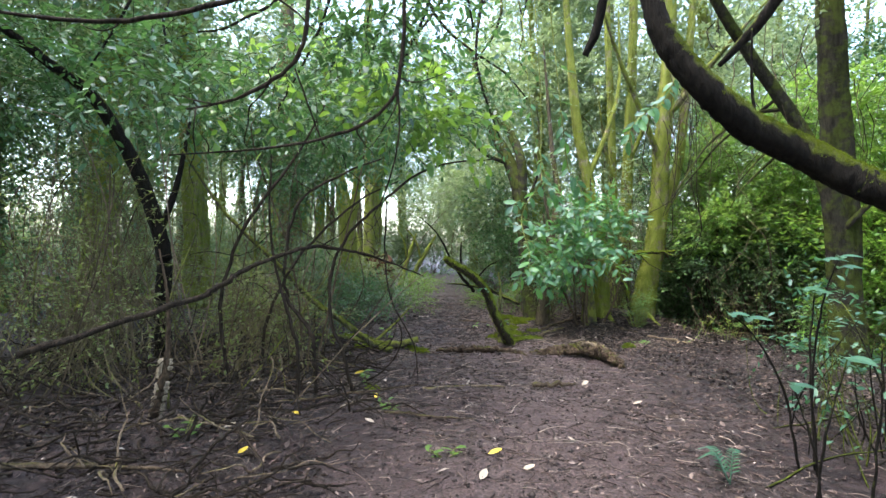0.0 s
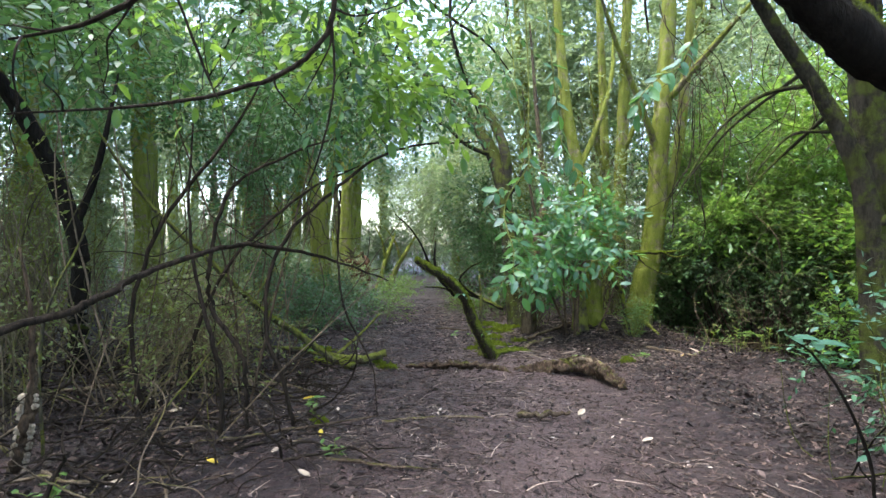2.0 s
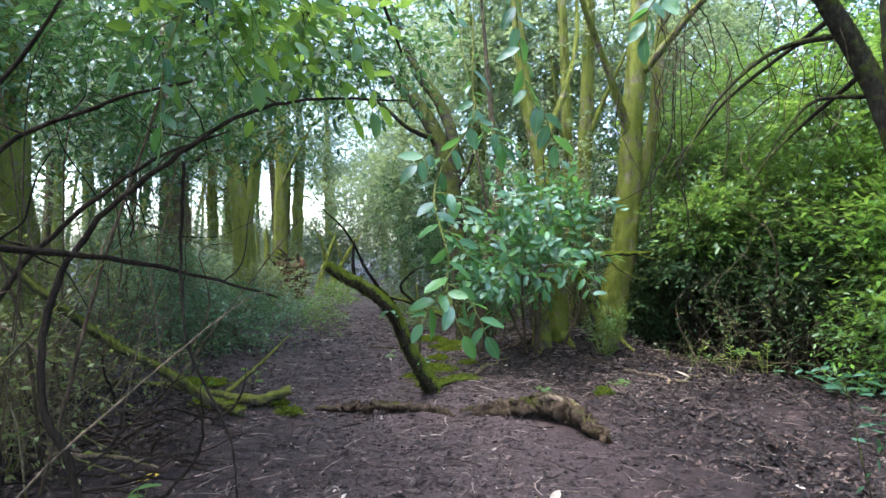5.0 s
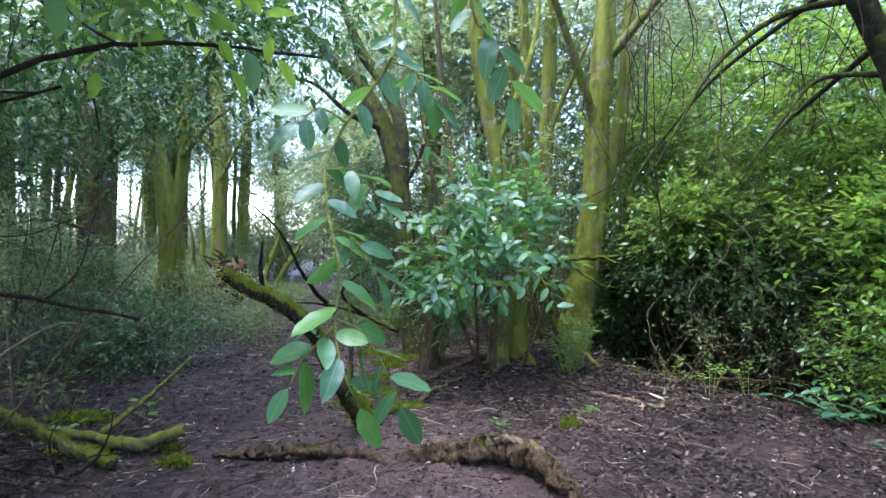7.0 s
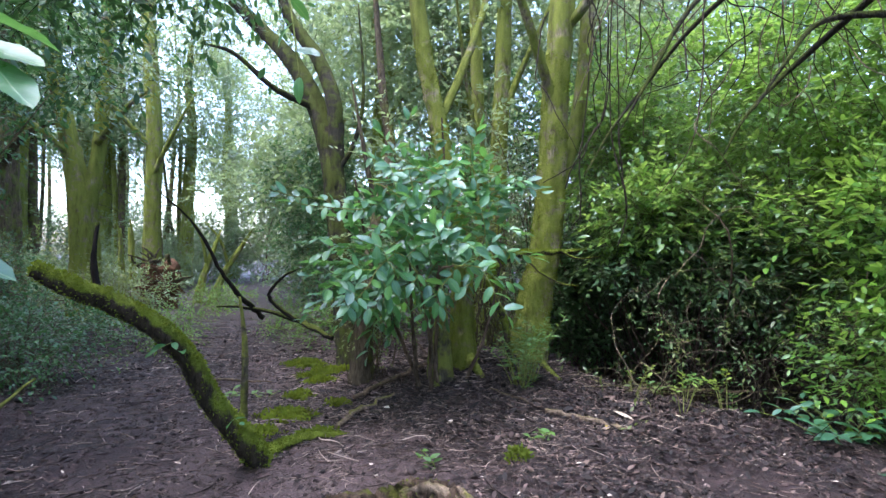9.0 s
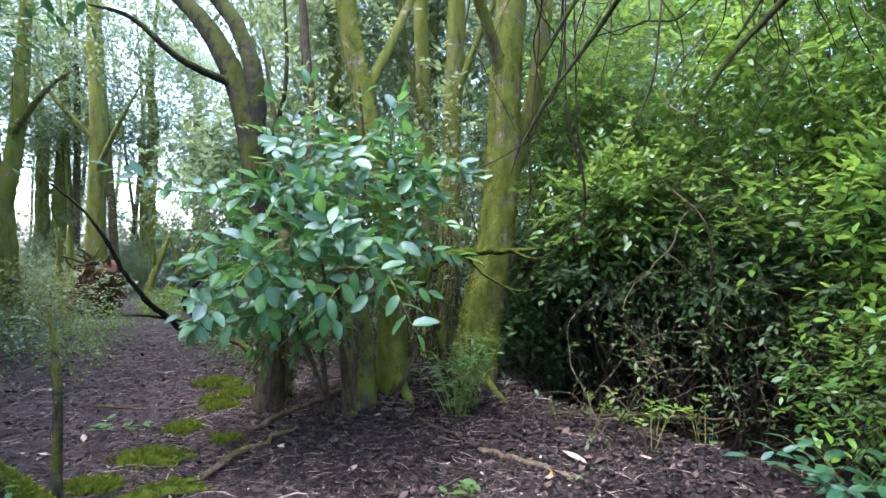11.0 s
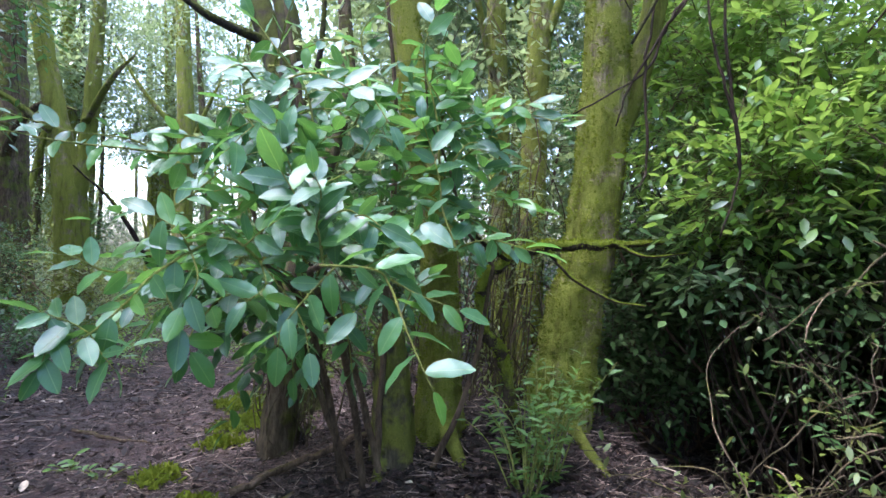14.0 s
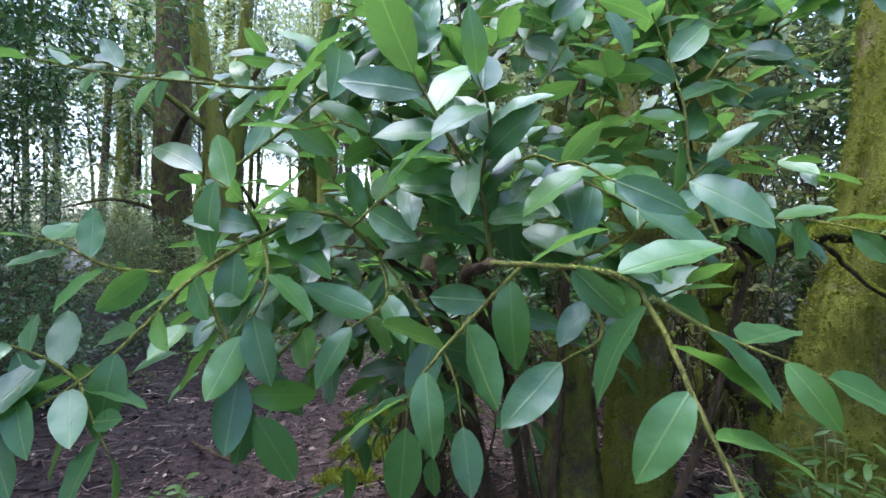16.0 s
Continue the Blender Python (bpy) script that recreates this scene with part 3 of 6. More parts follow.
# ---------------------------------------------------------------- trees that stand close
def tree(label, base, trunk, limbs=(), mat=M_MOSSY, name="tree", category="tree", sides=14):
    """A tree of a trunk and limbs: (points, radii) each."""
    t = thing(name, label, category, base)
    v, f = limb(trunk[0], trunk[1], sides=sides, per=10, rough=0.03, seed=int(abs(base[0] * 97 + base[1] * 31)), ribs=5, wobble=0.02)
    part("trunk", v, f, mat, t)
    for k, (pts, rad) in enumerate(limbs):
        v, f = limb(pts, rad, sides=12, per=10, rough=0.03, seed=k + 3, wobble=0.03)
        part("limb", v, f, mat, t)
    return t


main_tree = tree("mossy yellow-green tree trunk with a forked second stem", (3.66, 9.82, 0.1),
     ([(3.56, 9.78, -0.1), (3.64, 9.82, 0.45), (3.74, 9.86, 0.95), (3.84, 9.85, 1.39), (3.92, 9.84, 2.26), (3.97, 9.83, 3.2), (4.05, 9.82, 4.14), (4.15, 9.9, 6.2), (4.0, 10.1, 9.5)],
      [0.22, 0.195, 0.17, 0.16, 0.148, 0.14, 0.13, 0.10, 0.04]),
     [([(3.86, 9.95, 1.6), (4.08, 10.02, 2.1), (4.33, 10.0, 2.94), (4.46, 9.98, 4.23), (4.7, 10.1, 6.5), (4.9, 10.2, 9.0)], [0.07, 0.085, 0.085, 0.08, 0.06, 0.03]),
      ([(3.95, 9.83, 2.9), (3.6, 9.6, 3.6), (3.0, 9.2, 4.6), (2.4, 8.6, 5.6)], [0.06, 0.05, 0.035, 0.012]),
      ([(4.05, 9.8, 3.8), (4.6, 9.2, 4.6), (5.2, 8.6, 5.4)], [0.06, 0.045, 0.015]),
      ([(3.62, 9.8, 0.3), (3.66, 9.5, 0.18), (3.72, 9.2, 0.06), (3.78, 8.95, -0.03)], [0.06, 0.035, 0.02, 0.01])])
b = mossy_branch = thing("mossy_branch", "crooked moss-covered branch reaching across the trunk", "branch", (3.15, 9.3, 0.25))
v, f = limb([(3.22, 9.3, 0.18), (3.15, 9.32, 0.69), (3.05, 9.33, 0.85), (3.03, 9.38, 1.06), (3.13, 9.42, 1.21), (3.41, 9.5, 1.33), (3.78, 9.56, 1.34), (4.33, 9.72, 1.37)],
            [0.035, 0.034, 0.032, 0.032, 0.034, 0.034, 0.03, 0.012], sides=9, per=7, rough=0.1, seed=2, wobble=0.15)
part("stem", v, f, M_THICKMOSS, b)
for pts in ([(3.45, 9.49, 1.31), (3.57, 9.43, 1.16), (3.78, 9.37, 1.03), (3.95, 9.3, 1.0)], [(3.2, 9.43, 1.25), (3.0, 9.2, 1.36), (2.85, 9.05, 1.55)], [(3.9, 9.58, 1.35), (4.05, 9.5, 1.28), (4.25, 9.4, 1.3)]):
    v, f = limb(pts, [0.016, 0.011, 0.006], sides=6, per=6, rough=0.1, wobble=0.2)
    part("side_twig", v, f, M_THICKMOSS, b)

mossy_trunk = tree("broken mossy trunk standing behind the glossy laurel", (2.72, 9.62, 0.2),
     ([(2.82, 9.58, -0.05), (2.82, 9.6, 0.5), (2.82, 9.63, 0.95), (2.80, 9.65, 1.45), (2.70, 9.7, 2.05), (2.60, 9.75, 2.7), (2.44, 9.89, 3.75), (2.3, 10.1, 6.0), (2.2, 10.2, 8.5)],
      [0.17, 0.125, 0.11, 0.10, 0.095, 0.09, 0.085, 0.06, 0.03]),
     [([(2.56, 9.74, 2.6), (2.9, 9.9, 3.3), (3.3, 10.2, 4.4), (3.4, 10.5, 6.0)], [0.05, 0.045, 0.035, 0.012]),
      ([(2.82, 9.55, 0.35), (2.88, 9.38, 0.22), (2.95, 9.22, 0.08)], [0.06, 0.045, 0.02])])
tree("short broken mossy stump with a jagged top", (2.55, 9.42, 0.15),
     ([(2.55, 9.42, 0.0), (2.54, 9.43, 0.5), (2.52, 9.45, 0.8), (2.5, 9.46, 0.9)], [0.14, 0.10, 0.085, 0.03]), [([(2.55, 9.42, 0.25), (2.48, 9.3, 0.12), (2.42, 9.18, 0.02)], [0.05, 0.04, 0.015])], M_HALF, "tree_stump", "stump")
tree("slender mossy trunk in the clump of trees", (3.42, 10.9, 0.1),
     ([(3.5, 10.95, -0.1), (3.46, 10.92, 1.5), (3.4, 10.85, 2.95), (3.36, 10.84, 4.2), (3.3, 10.9, 6.5), (3.4, 11, 9.5)], [0.11, 0.085, 0.078, 0.072, 0.06, 0.03]),
     [([(3.4, 10.86, 2.6), (3.15, 10.6, 3.5), (2.95, 10.4, 4.6)], [0.03, 0.025, 0.01])])
tree("tall mossy trunk behind the clump of trees", (3.9, 11.5, 0.1),
     ([(3.82, 11.5, -0.1), (3.86, 11.46, 1.5), (3.9, 11.45, 2.9), (3.96, 11.45, 4.2), (4.05, 11.5, 6.5), (4.1, 11.6, 10)], [0.15, 0.12, 0.11, 0.105, 0.085, 0.04]),
     [([(3.92, 11.45, 3.2), (4.2, 11.2, 4.0), (4.6, 10.9, 5.0)], [0.05, 0.04, 0.012])])
tree("leaning grey-brown tree with fibrous bark and two forks", (1.8, 11.05, 0.0),
     ([(1.86, 11.0, -0.1), (1.78, 11.05, 0.5), (1.7, 11.06, 1.32), (1.61, 11.18, 2.29), (1.45, 11.43, 3.12), (1.1, 11.83, 3.9), (0.52, 12.51, 4.7), (-0.3, 13.2, 5.8), (-1.0, 14, 7.5)],
      [0.20, 0.155, 0.135, 0.13, 0.125, 0.11, 0.09, 0.07, 0.03]),
     [([(1.64, 11.12, 2.1), (1.62, 11.2, 3.13), (1.42, 11.45, 3.85), (1.05, 11.76, 4.5), (0.6, 12.0, 5.8)], [0.09, 0.10, 0.09, 0.08, 0.03]),
      ([(1.4, 11.45, 3.2), (0.9, 11.2, 3.35), (0.45, 11.1, 3.7), (0.1, 11.0, 3.75)], [0.05, 0.035, 0.025, 0.01]),
      ([(1.62, 11.15, 2.3), (1.85, 11.0, 2.7), (1.95, 10.9, 3.3), (1.9, 11.0, 4.4)], [0.035, 0.028, 0.02, 0.01])], M_LEAN)
tree("thin brown trunk with shaggy bark beside the laurel", (1.84, 9.9, 0.1),
     ([(1.82, 9.86, 0.0), (1.84, 9.88, 0.45), (1.88, 9.9, 0.9), (1.98, 10.0, 1.55), (2.18, 10.25, 2.4), (2.14, 10.6, 3.3), (2.0, 10.8, 5.5)], [0.13, 0.09, 0.075, 0.07, 0.06, 0.045, 0.015]), [([(2.02, 10.05, 1.7), (1.9, 10.1, 2.3), (1.75, 10.2, 3.2)], [0.03, 0.025, 0.01])], M_BROWN)
tree("dark slanting tree with moss on its upper side", (4.85, 6.5, 0.0),
     ([(4.88, 6.5, -0.1), (4.8, 6.5, 1.14), (4.62, 6.45, 2.0), (4.38, 6.45, 2.6), (4.08, 6.45, 3.1), (3.62, 6.4, 3.7), (3.0, 6.2, 4.5), (2.6, 6.0, 5.6)], [0.2, 0.16, 0.10, 0.085, 0.075, 0.065, 0.05, 0.025]),
     [([(4.84, 6.5, 0.8), (4.84, 6.52, 1.5), (4.79, 6.54, 2.3), (4.73, 6.55, 3.2), (4.67, 6.55, 4.3), (4.6, 6.7, 6.5), (4.7, 6.9, 9.0)], [0.15, 0.17, 0.175, 0.165, 0.15, 0.10, 0.03]),
      ([(4.1, 6.45, 3.08), (3.74, 6.75, 3.04), (3.29, 6.8, 2.67), (2.97, 6.74, 2.22), (2.83, 6.77, 1.97)], [0.028, 0.02, 0.014, 0.009, 0.004]),
      ([(4.38, 6.45, 2.6), (4.05, 6.69, 2.62), (3.72, 6.63, 2.34), (3.55, 6.66, 2.09)], [0.022, 0.016, 0.011, 0.004]),
      ([(4.3, 6.5, 2.8), (4.15, 7.03, 2.45), (3.91, 7.1, 2.18), (3.78, 7.14, 1.94)], [0.024, 0.016, 0.011, 0.004]),
      ([(4.0, 6.5, 3.2), (3.75, 7.3, 2.85), (3.58, 7.71, 2.48), (3.37, 7.77, 2.19), (3.2, 7.82, 1.88)], [0.022, 0.016, 0.012, 0.009, 0.004]),
      ([(4.7, 6.4, 1.6), (5.1, 6.0, 2.3), (5.4, 5.6, 3.2)], [0.035, 0.03, 0.015])], M_LEAN)
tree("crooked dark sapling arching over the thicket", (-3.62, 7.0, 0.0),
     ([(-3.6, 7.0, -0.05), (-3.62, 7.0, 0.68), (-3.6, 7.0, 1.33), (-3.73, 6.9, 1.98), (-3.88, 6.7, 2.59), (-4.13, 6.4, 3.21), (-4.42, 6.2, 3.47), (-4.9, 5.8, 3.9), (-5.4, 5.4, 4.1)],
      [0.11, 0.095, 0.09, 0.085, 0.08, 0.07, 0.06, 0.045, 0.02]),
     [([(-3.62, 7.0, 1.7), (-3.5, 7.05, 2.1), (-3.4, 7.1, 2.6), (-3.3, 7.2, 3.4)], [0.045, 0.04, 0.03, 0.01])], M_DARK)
tree("stout tree with reddish fibrous bark and moss", (-4.9, 17.5, 0.0),
     ([(-4.9, 17.5, -0.1), (-4.9, 17.5, 1.2), (-4.95, 17.5, 2.6), (-5.0, 17.6, 4.6), (-5.1, 17.7, 8.0), (-5.0, 17.8, 13.0)], [0.46, 0.37, 0.35, 0.33, 0.26, 0.06]),
     [([(-4.95, 17.4, 2.9), (-4.3, 16.9, 3.6), (-3.6, 16.5, 3.9), (-2.9, 16.2, 3.7)], [0.09, 0.07, 0.05, 0.015]), ([(-5.0, 17.5, 3.6), (-5.7, 17.0, 4.4), (-6.6, 16.7, 5.0)], [0.10, 0.08, 0.02]),
      ([(-4.9, 17.3, 1.9), (-5.5, 16.6, 2.1), (-6.2, 16.1, 1.9)], [0.05, 0.035, 0.01])], M_REDBARK, sides=18)
tree("stout mossy tree forking above the thicket", (-2.75, 15.8, 0.0),
     ([(-2.75, 15.8, -0.1), (-2.75, 15.8, 1.0), (-2.8, 15.8, 2.2), (-3.0, 15.8, 3.4), (-3.4, 15.9, 5.6), (-3.7, 16.0, 9.5)], [0.33, 0.25, 0.23, 0.16, 0.13, 0.05]),
     [([(-2.72, 15.8, 1.9), (-2.55, 15.8, 2.9), (-2.45, 15.85, 4.2), (-2.4, 16.0, 6.5), (-2.2, 16.1, 9.5)], [0.13, 0.13, 0.12, 0.09, 0.03]), ([(-3.0, 15.7, 3.2), (-3.5, 15.2, 3.7), (-4.1, 14.9, 3.8)], [0.06, 0.045, 0.012]),
      ([(-2.5, 15.7, 3.4), (-1.9, 15.3, 4.0), (-1.4, 15.0, 4.3)], [0.06, 0.045, 0.012])], M_MOSSY, sides=18)
tree("tall mossy tree standing beyond the bend of the path", (-2.8, 20.6, 0.0),
     ([(-2.8, 20.6, -0.1), (-2.8, 20.6, 2.0), (-2.75, 20.6, 4.5), (-2.9, 20.7, 8.0), (-2.7, 20.8, 12.0)], [0.28, 0.22, 0.2, 0.16, 0.05]),
     [([(-2.78, 20.5, 3.4), (-2.1, 20.0, 4.6), (-1.5, 19.7, 5.6)], [0.07, 0.05, 0.015]), ([(-2.78, 20.5, 4.2), (-3.6, 20.2, 5.2), (-4.2, 20.0, 6.3)], [0.07, 0.05, 0.015])], M_MOSSY)
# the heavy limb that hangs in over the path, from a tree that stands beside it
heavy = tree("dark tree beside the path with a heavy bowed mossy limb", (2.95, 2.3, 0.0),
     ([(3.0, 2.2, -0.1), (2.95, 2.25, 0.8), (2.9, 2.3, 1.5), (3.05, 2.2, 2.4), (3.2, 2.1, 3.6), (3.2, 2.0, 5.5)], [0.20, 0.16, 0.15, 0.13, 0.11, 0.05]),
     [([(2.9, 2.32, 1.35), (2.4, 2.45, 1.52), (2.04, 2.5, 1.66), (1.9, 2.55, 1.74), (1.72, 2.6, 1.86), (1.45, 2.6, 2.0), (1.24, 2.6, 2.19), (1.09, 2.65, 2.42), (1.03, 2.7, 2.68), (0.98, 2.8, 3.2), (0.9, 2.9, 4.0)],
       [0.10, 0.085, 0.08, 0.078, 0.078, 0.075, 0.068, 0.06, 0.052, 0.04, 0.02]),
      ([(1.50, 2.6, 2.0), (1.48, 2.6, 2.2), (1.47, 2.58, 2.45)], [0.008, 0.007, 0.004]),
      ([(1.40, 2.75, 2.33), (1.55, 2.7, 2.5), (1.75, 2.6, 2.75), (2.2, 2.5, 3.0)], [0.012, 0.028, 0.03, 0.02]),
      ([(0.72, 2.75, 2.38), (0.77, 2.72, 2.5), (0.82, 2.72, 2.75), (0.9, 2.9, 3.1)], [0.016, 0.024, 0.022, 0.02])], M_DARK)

# bowed mossy branch that grows out of the path
b = bent = thing("bent_sapling", "bowed moss-covered sapling growing out of the path", "sapling", (0.98, 8.02, 0.0))
v, f = limb([(1.02, 8.08, -0.06), (0.96, 7.96, 0.06), (0.87, 7.86, 0.22), (0.72, 7.72, 0.5), (0.62, 7.62, 0.76), (0.48, 7.5, 0.96), (0.3, 7.4, 1.10), (0.14, 7.32, 1.19), (0.02, 7.27, 1.27)],
            [0.085, 0.08, 0.075, 0.062, 0.058, 0.056, 0.055, 0.052, 0.035], sides=14, per=9, rough=0.05, seed=4, wobble=0.03)
part("stem", v, f, M_THICKMOSS, b)
v, f = limb([(0.26, 7.38, 1.13), (0.24, 7.38, 1.3), (0.25, 7.4, 1.5)], [0.02, 0.015, 0.008], sides=7, rough=0.1)
part("dead_twig", v, f, M_DARK, b)
v, f = limb([(1.0, 8.05, 0.02), (1.18, 8.26, 0.02), (1.42, 8.36, 0.01), (1.72, 8.34, -0.03)], [0.05, 0.045, 0.035, 0.012], sides=9, per=7, rough=0.12, seed=8)
part("root", v, f, M_THICKMOSS, b)
v, f = limb([(0.86, 8.25, -0.05), (0.86, 8.25, 0.25), (0.87, 8.22, 0.7), (0.84, 8.2, 1.05)], [0.03, 0.026, 0.02, 0.008], sides=8, per=6, rough=0.08)
solo("thin_stem", v, f, M_HALF, "thin upright mossy stem beside the path", "stem")


def moss_fuzz(parent, piece, n, size, seed, low=-0.2, under=0.15):
    """Fine moss standing off a limb: short blades on its skin, thicker on the upper side."""
    r = np.random.default_rng(seed)
    me = piece.data
    V = np.array([v.co for v in me.vertices])
    T = np.array([p.vertices[:3] for p in me.polygons])
    a, b, c = V[T[:, 0]], V[T[:, 1]], V[T[:, 2]]
    nn = np.cross(b - a, c - a)
    area = np.linalg.norm(nn, axis=1)
    nn = unit(nn)
    w = area * (np.clip(nn[:, 2] - low, 0.0, 1) + under) * (a[:, 2] + parent.location.z < 3.5)
    k = r.choice(len(T), n, p=w / w.sum())
    u, v = r.uniform(0, 1, n), r.uniform(0, 1, n)
    flip = u + v > 1
    u[flip], v[flip] = 1 - u[flip], 1 - v[flip]
    P = a[k] + (b - a)[k] * u[:, None] + (c - a)[k] * v[:, None] + np.array(parent.location)
    clump = np.sin(P[:, 2] * 23 + 3 * np.sin(P[:, 0] * 31)) + np.sin(P[:, 1] * 27 + P[:, 2] * 11)
    keep = clump > r.uniform(-1.9, 0.6, n)
    P, N = P[keep], nn[k][keep]
    part("moss", *place_leaves(LEAF_FAR, P, N * 0.8 + r.normal(0, 0.6, P.shape) + (0, 0, 0.1), r.normal(0, 1, P.shape), r.uniform(0.5, 1.4, len(P)) * size), M_MOSSPATCH, parent, kind="stuff")


for owner, count, size in ((main_tree, 14000, 0.022), (mossy_trunk, 7000, 0.02), (mossy_branch, 3500, 0.016), (bent, 9000, 0.017)):
    first = [o for o in owner.children if o.name.split(".")[0] in ("trunk", "stem")][0]
    moss_fuzz(owner, first, count, size, 5, -0.9 if count > 6500 and owner is not bent else 0.0)
moss_fuzz(heavy, [o for o in heavy.children if o.name.startswith("limb")][0], 30000, 0.009, 6, 0.3, 0.0)
moss_fuzz(bent, [o for o in bent.children if o.name.startswith("root")][0], 2500, 0.015, 7, 0.0)

# fallen log
b = thing("fallen_log", "rotten curved fallen log with moss and pale broken wood", "log", (1.75, 6.95, 0.0))
v, f = limb([(1.15, 7.22, 0.0), (1.4, 7.08, 0.05), (1.62, 7.0, 0.095), (1.85, 6.95, 0.12), (2.0, 6.75, 0.105), (2.08, 6.52, 0.06), (2.12, 6.38, 0.02)],
            [0.025, 0.05, 0.055, 0.075, 0.07, 0.052, 0.025], sides=14, per=12, rough=0.24, seed=5, wobble=0.25)
log_body = part("body", v, f, M_ROT, b)
moss_fuzz(b, log_body, 900, 0.012, 12, 0.5)
for pts, rad in (([(1.72, 6.95, 0.16), (1.86, 6.92, 0.19), (1.98, 6.8, 0.17)], [0.02, 0.035, 0.015]), ([(1.9, 6.98, 0.12), (2.0, 6.9, 0.16), (2.06, 6.72, 0.13)], [0.02, 0.03, 0.012])):
    v, f = limb(pts, rad, sides=7, per=5, rough=0.25, seed=9)
    part("broken_wood", v, f, M_DEADTWIG, b, "pale broken wood")
b = thing("rotten_branch", "flattened rotten branch half sunk in the soil", "branch", (0.4, 7.3, 0.0))
v, f = limb([(-0.1, 7.5, 0.0), (0.25, 7.38, 0.03), (0.6, 7.3, 0.045), (0.95, 7.2, 0.03), (1.1, 7.1, 0.0)], [0.015, 0.03, 0.035, 0.03, 0.012], sides=11, per=12, rough=0.3, seed=15, wobble=0.4)
part("body", v, f, M_ROT, b)

# mossy poles on the left of the path
b = thing("fallen_pole", "long thin mossy pole sloping down to the path", "branch", (-0.8, 7.45, 0.0))
v, f = limb([(-0.70, 7.45, 0.01), (-0.98, 7.52, 0.10), (-1.3, 7.42, 0.36), (-1.74, 7.18, 0.73), (-2.11, 6.85, 1.22), (-2.68, 6.61, 1.88), (-3.1, 6.4, 2.6)], [0.042, 0.045, 0.038, 0.033, 0.027, 0.02, 0.01],
            sides=9, per=8, rough=0.08, seed=6, wobble=0.15)
pole = part("stem", v, f, M_HALF, b)
fallen_pole = b
b = thing("fallen_branch", "forked mossy branch lying beside the path", "branch", (-1.2, 7.9, 0.0))
v, f = limb([(-0.36, 7.8, 0.10), (-0.62, 7.66, 0.06), (-1.0, 7.9, 0.04), (-1.6, 8.2, 0.08), (-2.3, 8.6, 0.05)], [0.045, 0.048, 0.038, 0.032, 0.015], sides=9, per=8, rough=0.1, seed=16, wobble=0.2)
part("stem", v, f, M_HALF, b)
v, f = limb([(-1.0, 7.95, 0.04), (-0.75, 8.3, 0.25), (-0.5, 8.55, 0.5)], [0.025, 0.02, 0.01], sides=8, per=8, rough=0.1, seed=17, wobble=0.2)
part("side_branch", v, f, M_HALF, b)
b = thing("dead_stick", "dark dead stick edged with small pale bracket fungi", "stick", (-2.3, 4.42, 0.0))
line = [(-2.36, 4.42, -0.04), (-2.30, 4.40, 0.15), (-2.24, 4.36, 0.35), (-2.20, 4.34, 0.55), (-2.19, 4.32, 0.75), (-2.18, 4.3, 1.0), (-2.25, 4.3, 1.4)]
part("stem", *limb(line, [0.04, 0.038, 0.034, 0.026, 0.018, 0.013, 0.006], sides=11, per=10, rough=0.1, seed=3, wobble=0.2), M_ROT, b)
rr = np.random.default_rng(14)
c = smooth_line(line[:4], 16)
for k in range(2, len(c) - 2):
    for side in (-1, 1):
        if rr.uniform() < 0.28:
            continue
        g = rr.uniform(0.011, 0.02)
        p = c[k] + np.array([side * 0.034, -0.012, 0])
        part("bracket_fungus", *limb([p - (side * 0.008, 0, 0), p + (side * g * 0.7, -g * 0.4, 0.002), p + (side * g * 1.5, -g * 0.8, -0.002)], [g, g * 0.95, g * 0.35], sides=6, per=3, rough=0.12, seed=k), M_PEELED, b)
moss_fuzz(fallen_pole, pole, 4500, 0.014, 8, 0.3)
STICKS = [([(-0.2, 5.3, 0.03), (0.3, 5.42, 0.035), (0.62, 5.4, 0.03)], 0.014), ([(-1.3, 4.95, 0.02), (-0.8, 5.15, 0.04), (-0.25, 5.4, 0.05)], 0.013), ([(0.9, 5.45, 0.03), (1.15, 5.4, 0.05), (1.35, 5.5, 0.03)], 0.022),
          ([(3.2, 8.45, 0.03), (3.45, 8.1, 0.03), (3.6, 7.85, 0.03)], 0.022), ([(2.9, 9.0, 0.08), (3.15, 8.6, 0.04), (3.3, 8.3, 0.02)], 0.012), ([(1.7, 9.3, 0.03), (2.0, 9.5, 0.10), (2.4, 9.7, 0.16), (2.75, 9.75, 0.26)], 0.022),
          ([(1.5, 8.5, 0.03), (1.75, 8.9, 0.05), (2.05, 9.15, 0.08)], 0.02), ([(-2.9, 3.3, 0.03), (-2.3, 3.4, 0.04), (-1.6, 3.35, 0.03)], 0.02), ([(-0.5, 4.6, 0.02), (-0.1, 4.45, 0.03), (0.25, 4.4, 0.02)], 0.01),
          ([(-3.6, 6.0, 0.05), (-2.6, 6.25, 0.12), (-1.4, 6.3, 0.10), (-0.9, 6.2, 0.03)], 0.018), ([(0.3, 10.4, 0.03), (0.6, 10.2, 0.04), (0.95, 10.1, 0.03)], 0.012), ([(4.3, 9.0, 0.02), (4.9, 8.6, 0.06), (5.6, 8.4, 0.03)], 0.012)]
for k, (pts, rad) in enumerate(STICKS):
    pts = [(px, py, max(pz, float(ground_z(px, py)) + rad * 0.8)) for px, py, pz in pts]
    v, f = limb(pts, [rad, rad, rad * 0.4], sides=7, per=7, rough=0.12, seed=k, wobble=0.5)
    solo("fallen_stick", v, f, M_DEADTWIG if k % 3 == 0 else M_TWIG, "thin dead stick lying on the soil", "stick", "sticks on the ground")

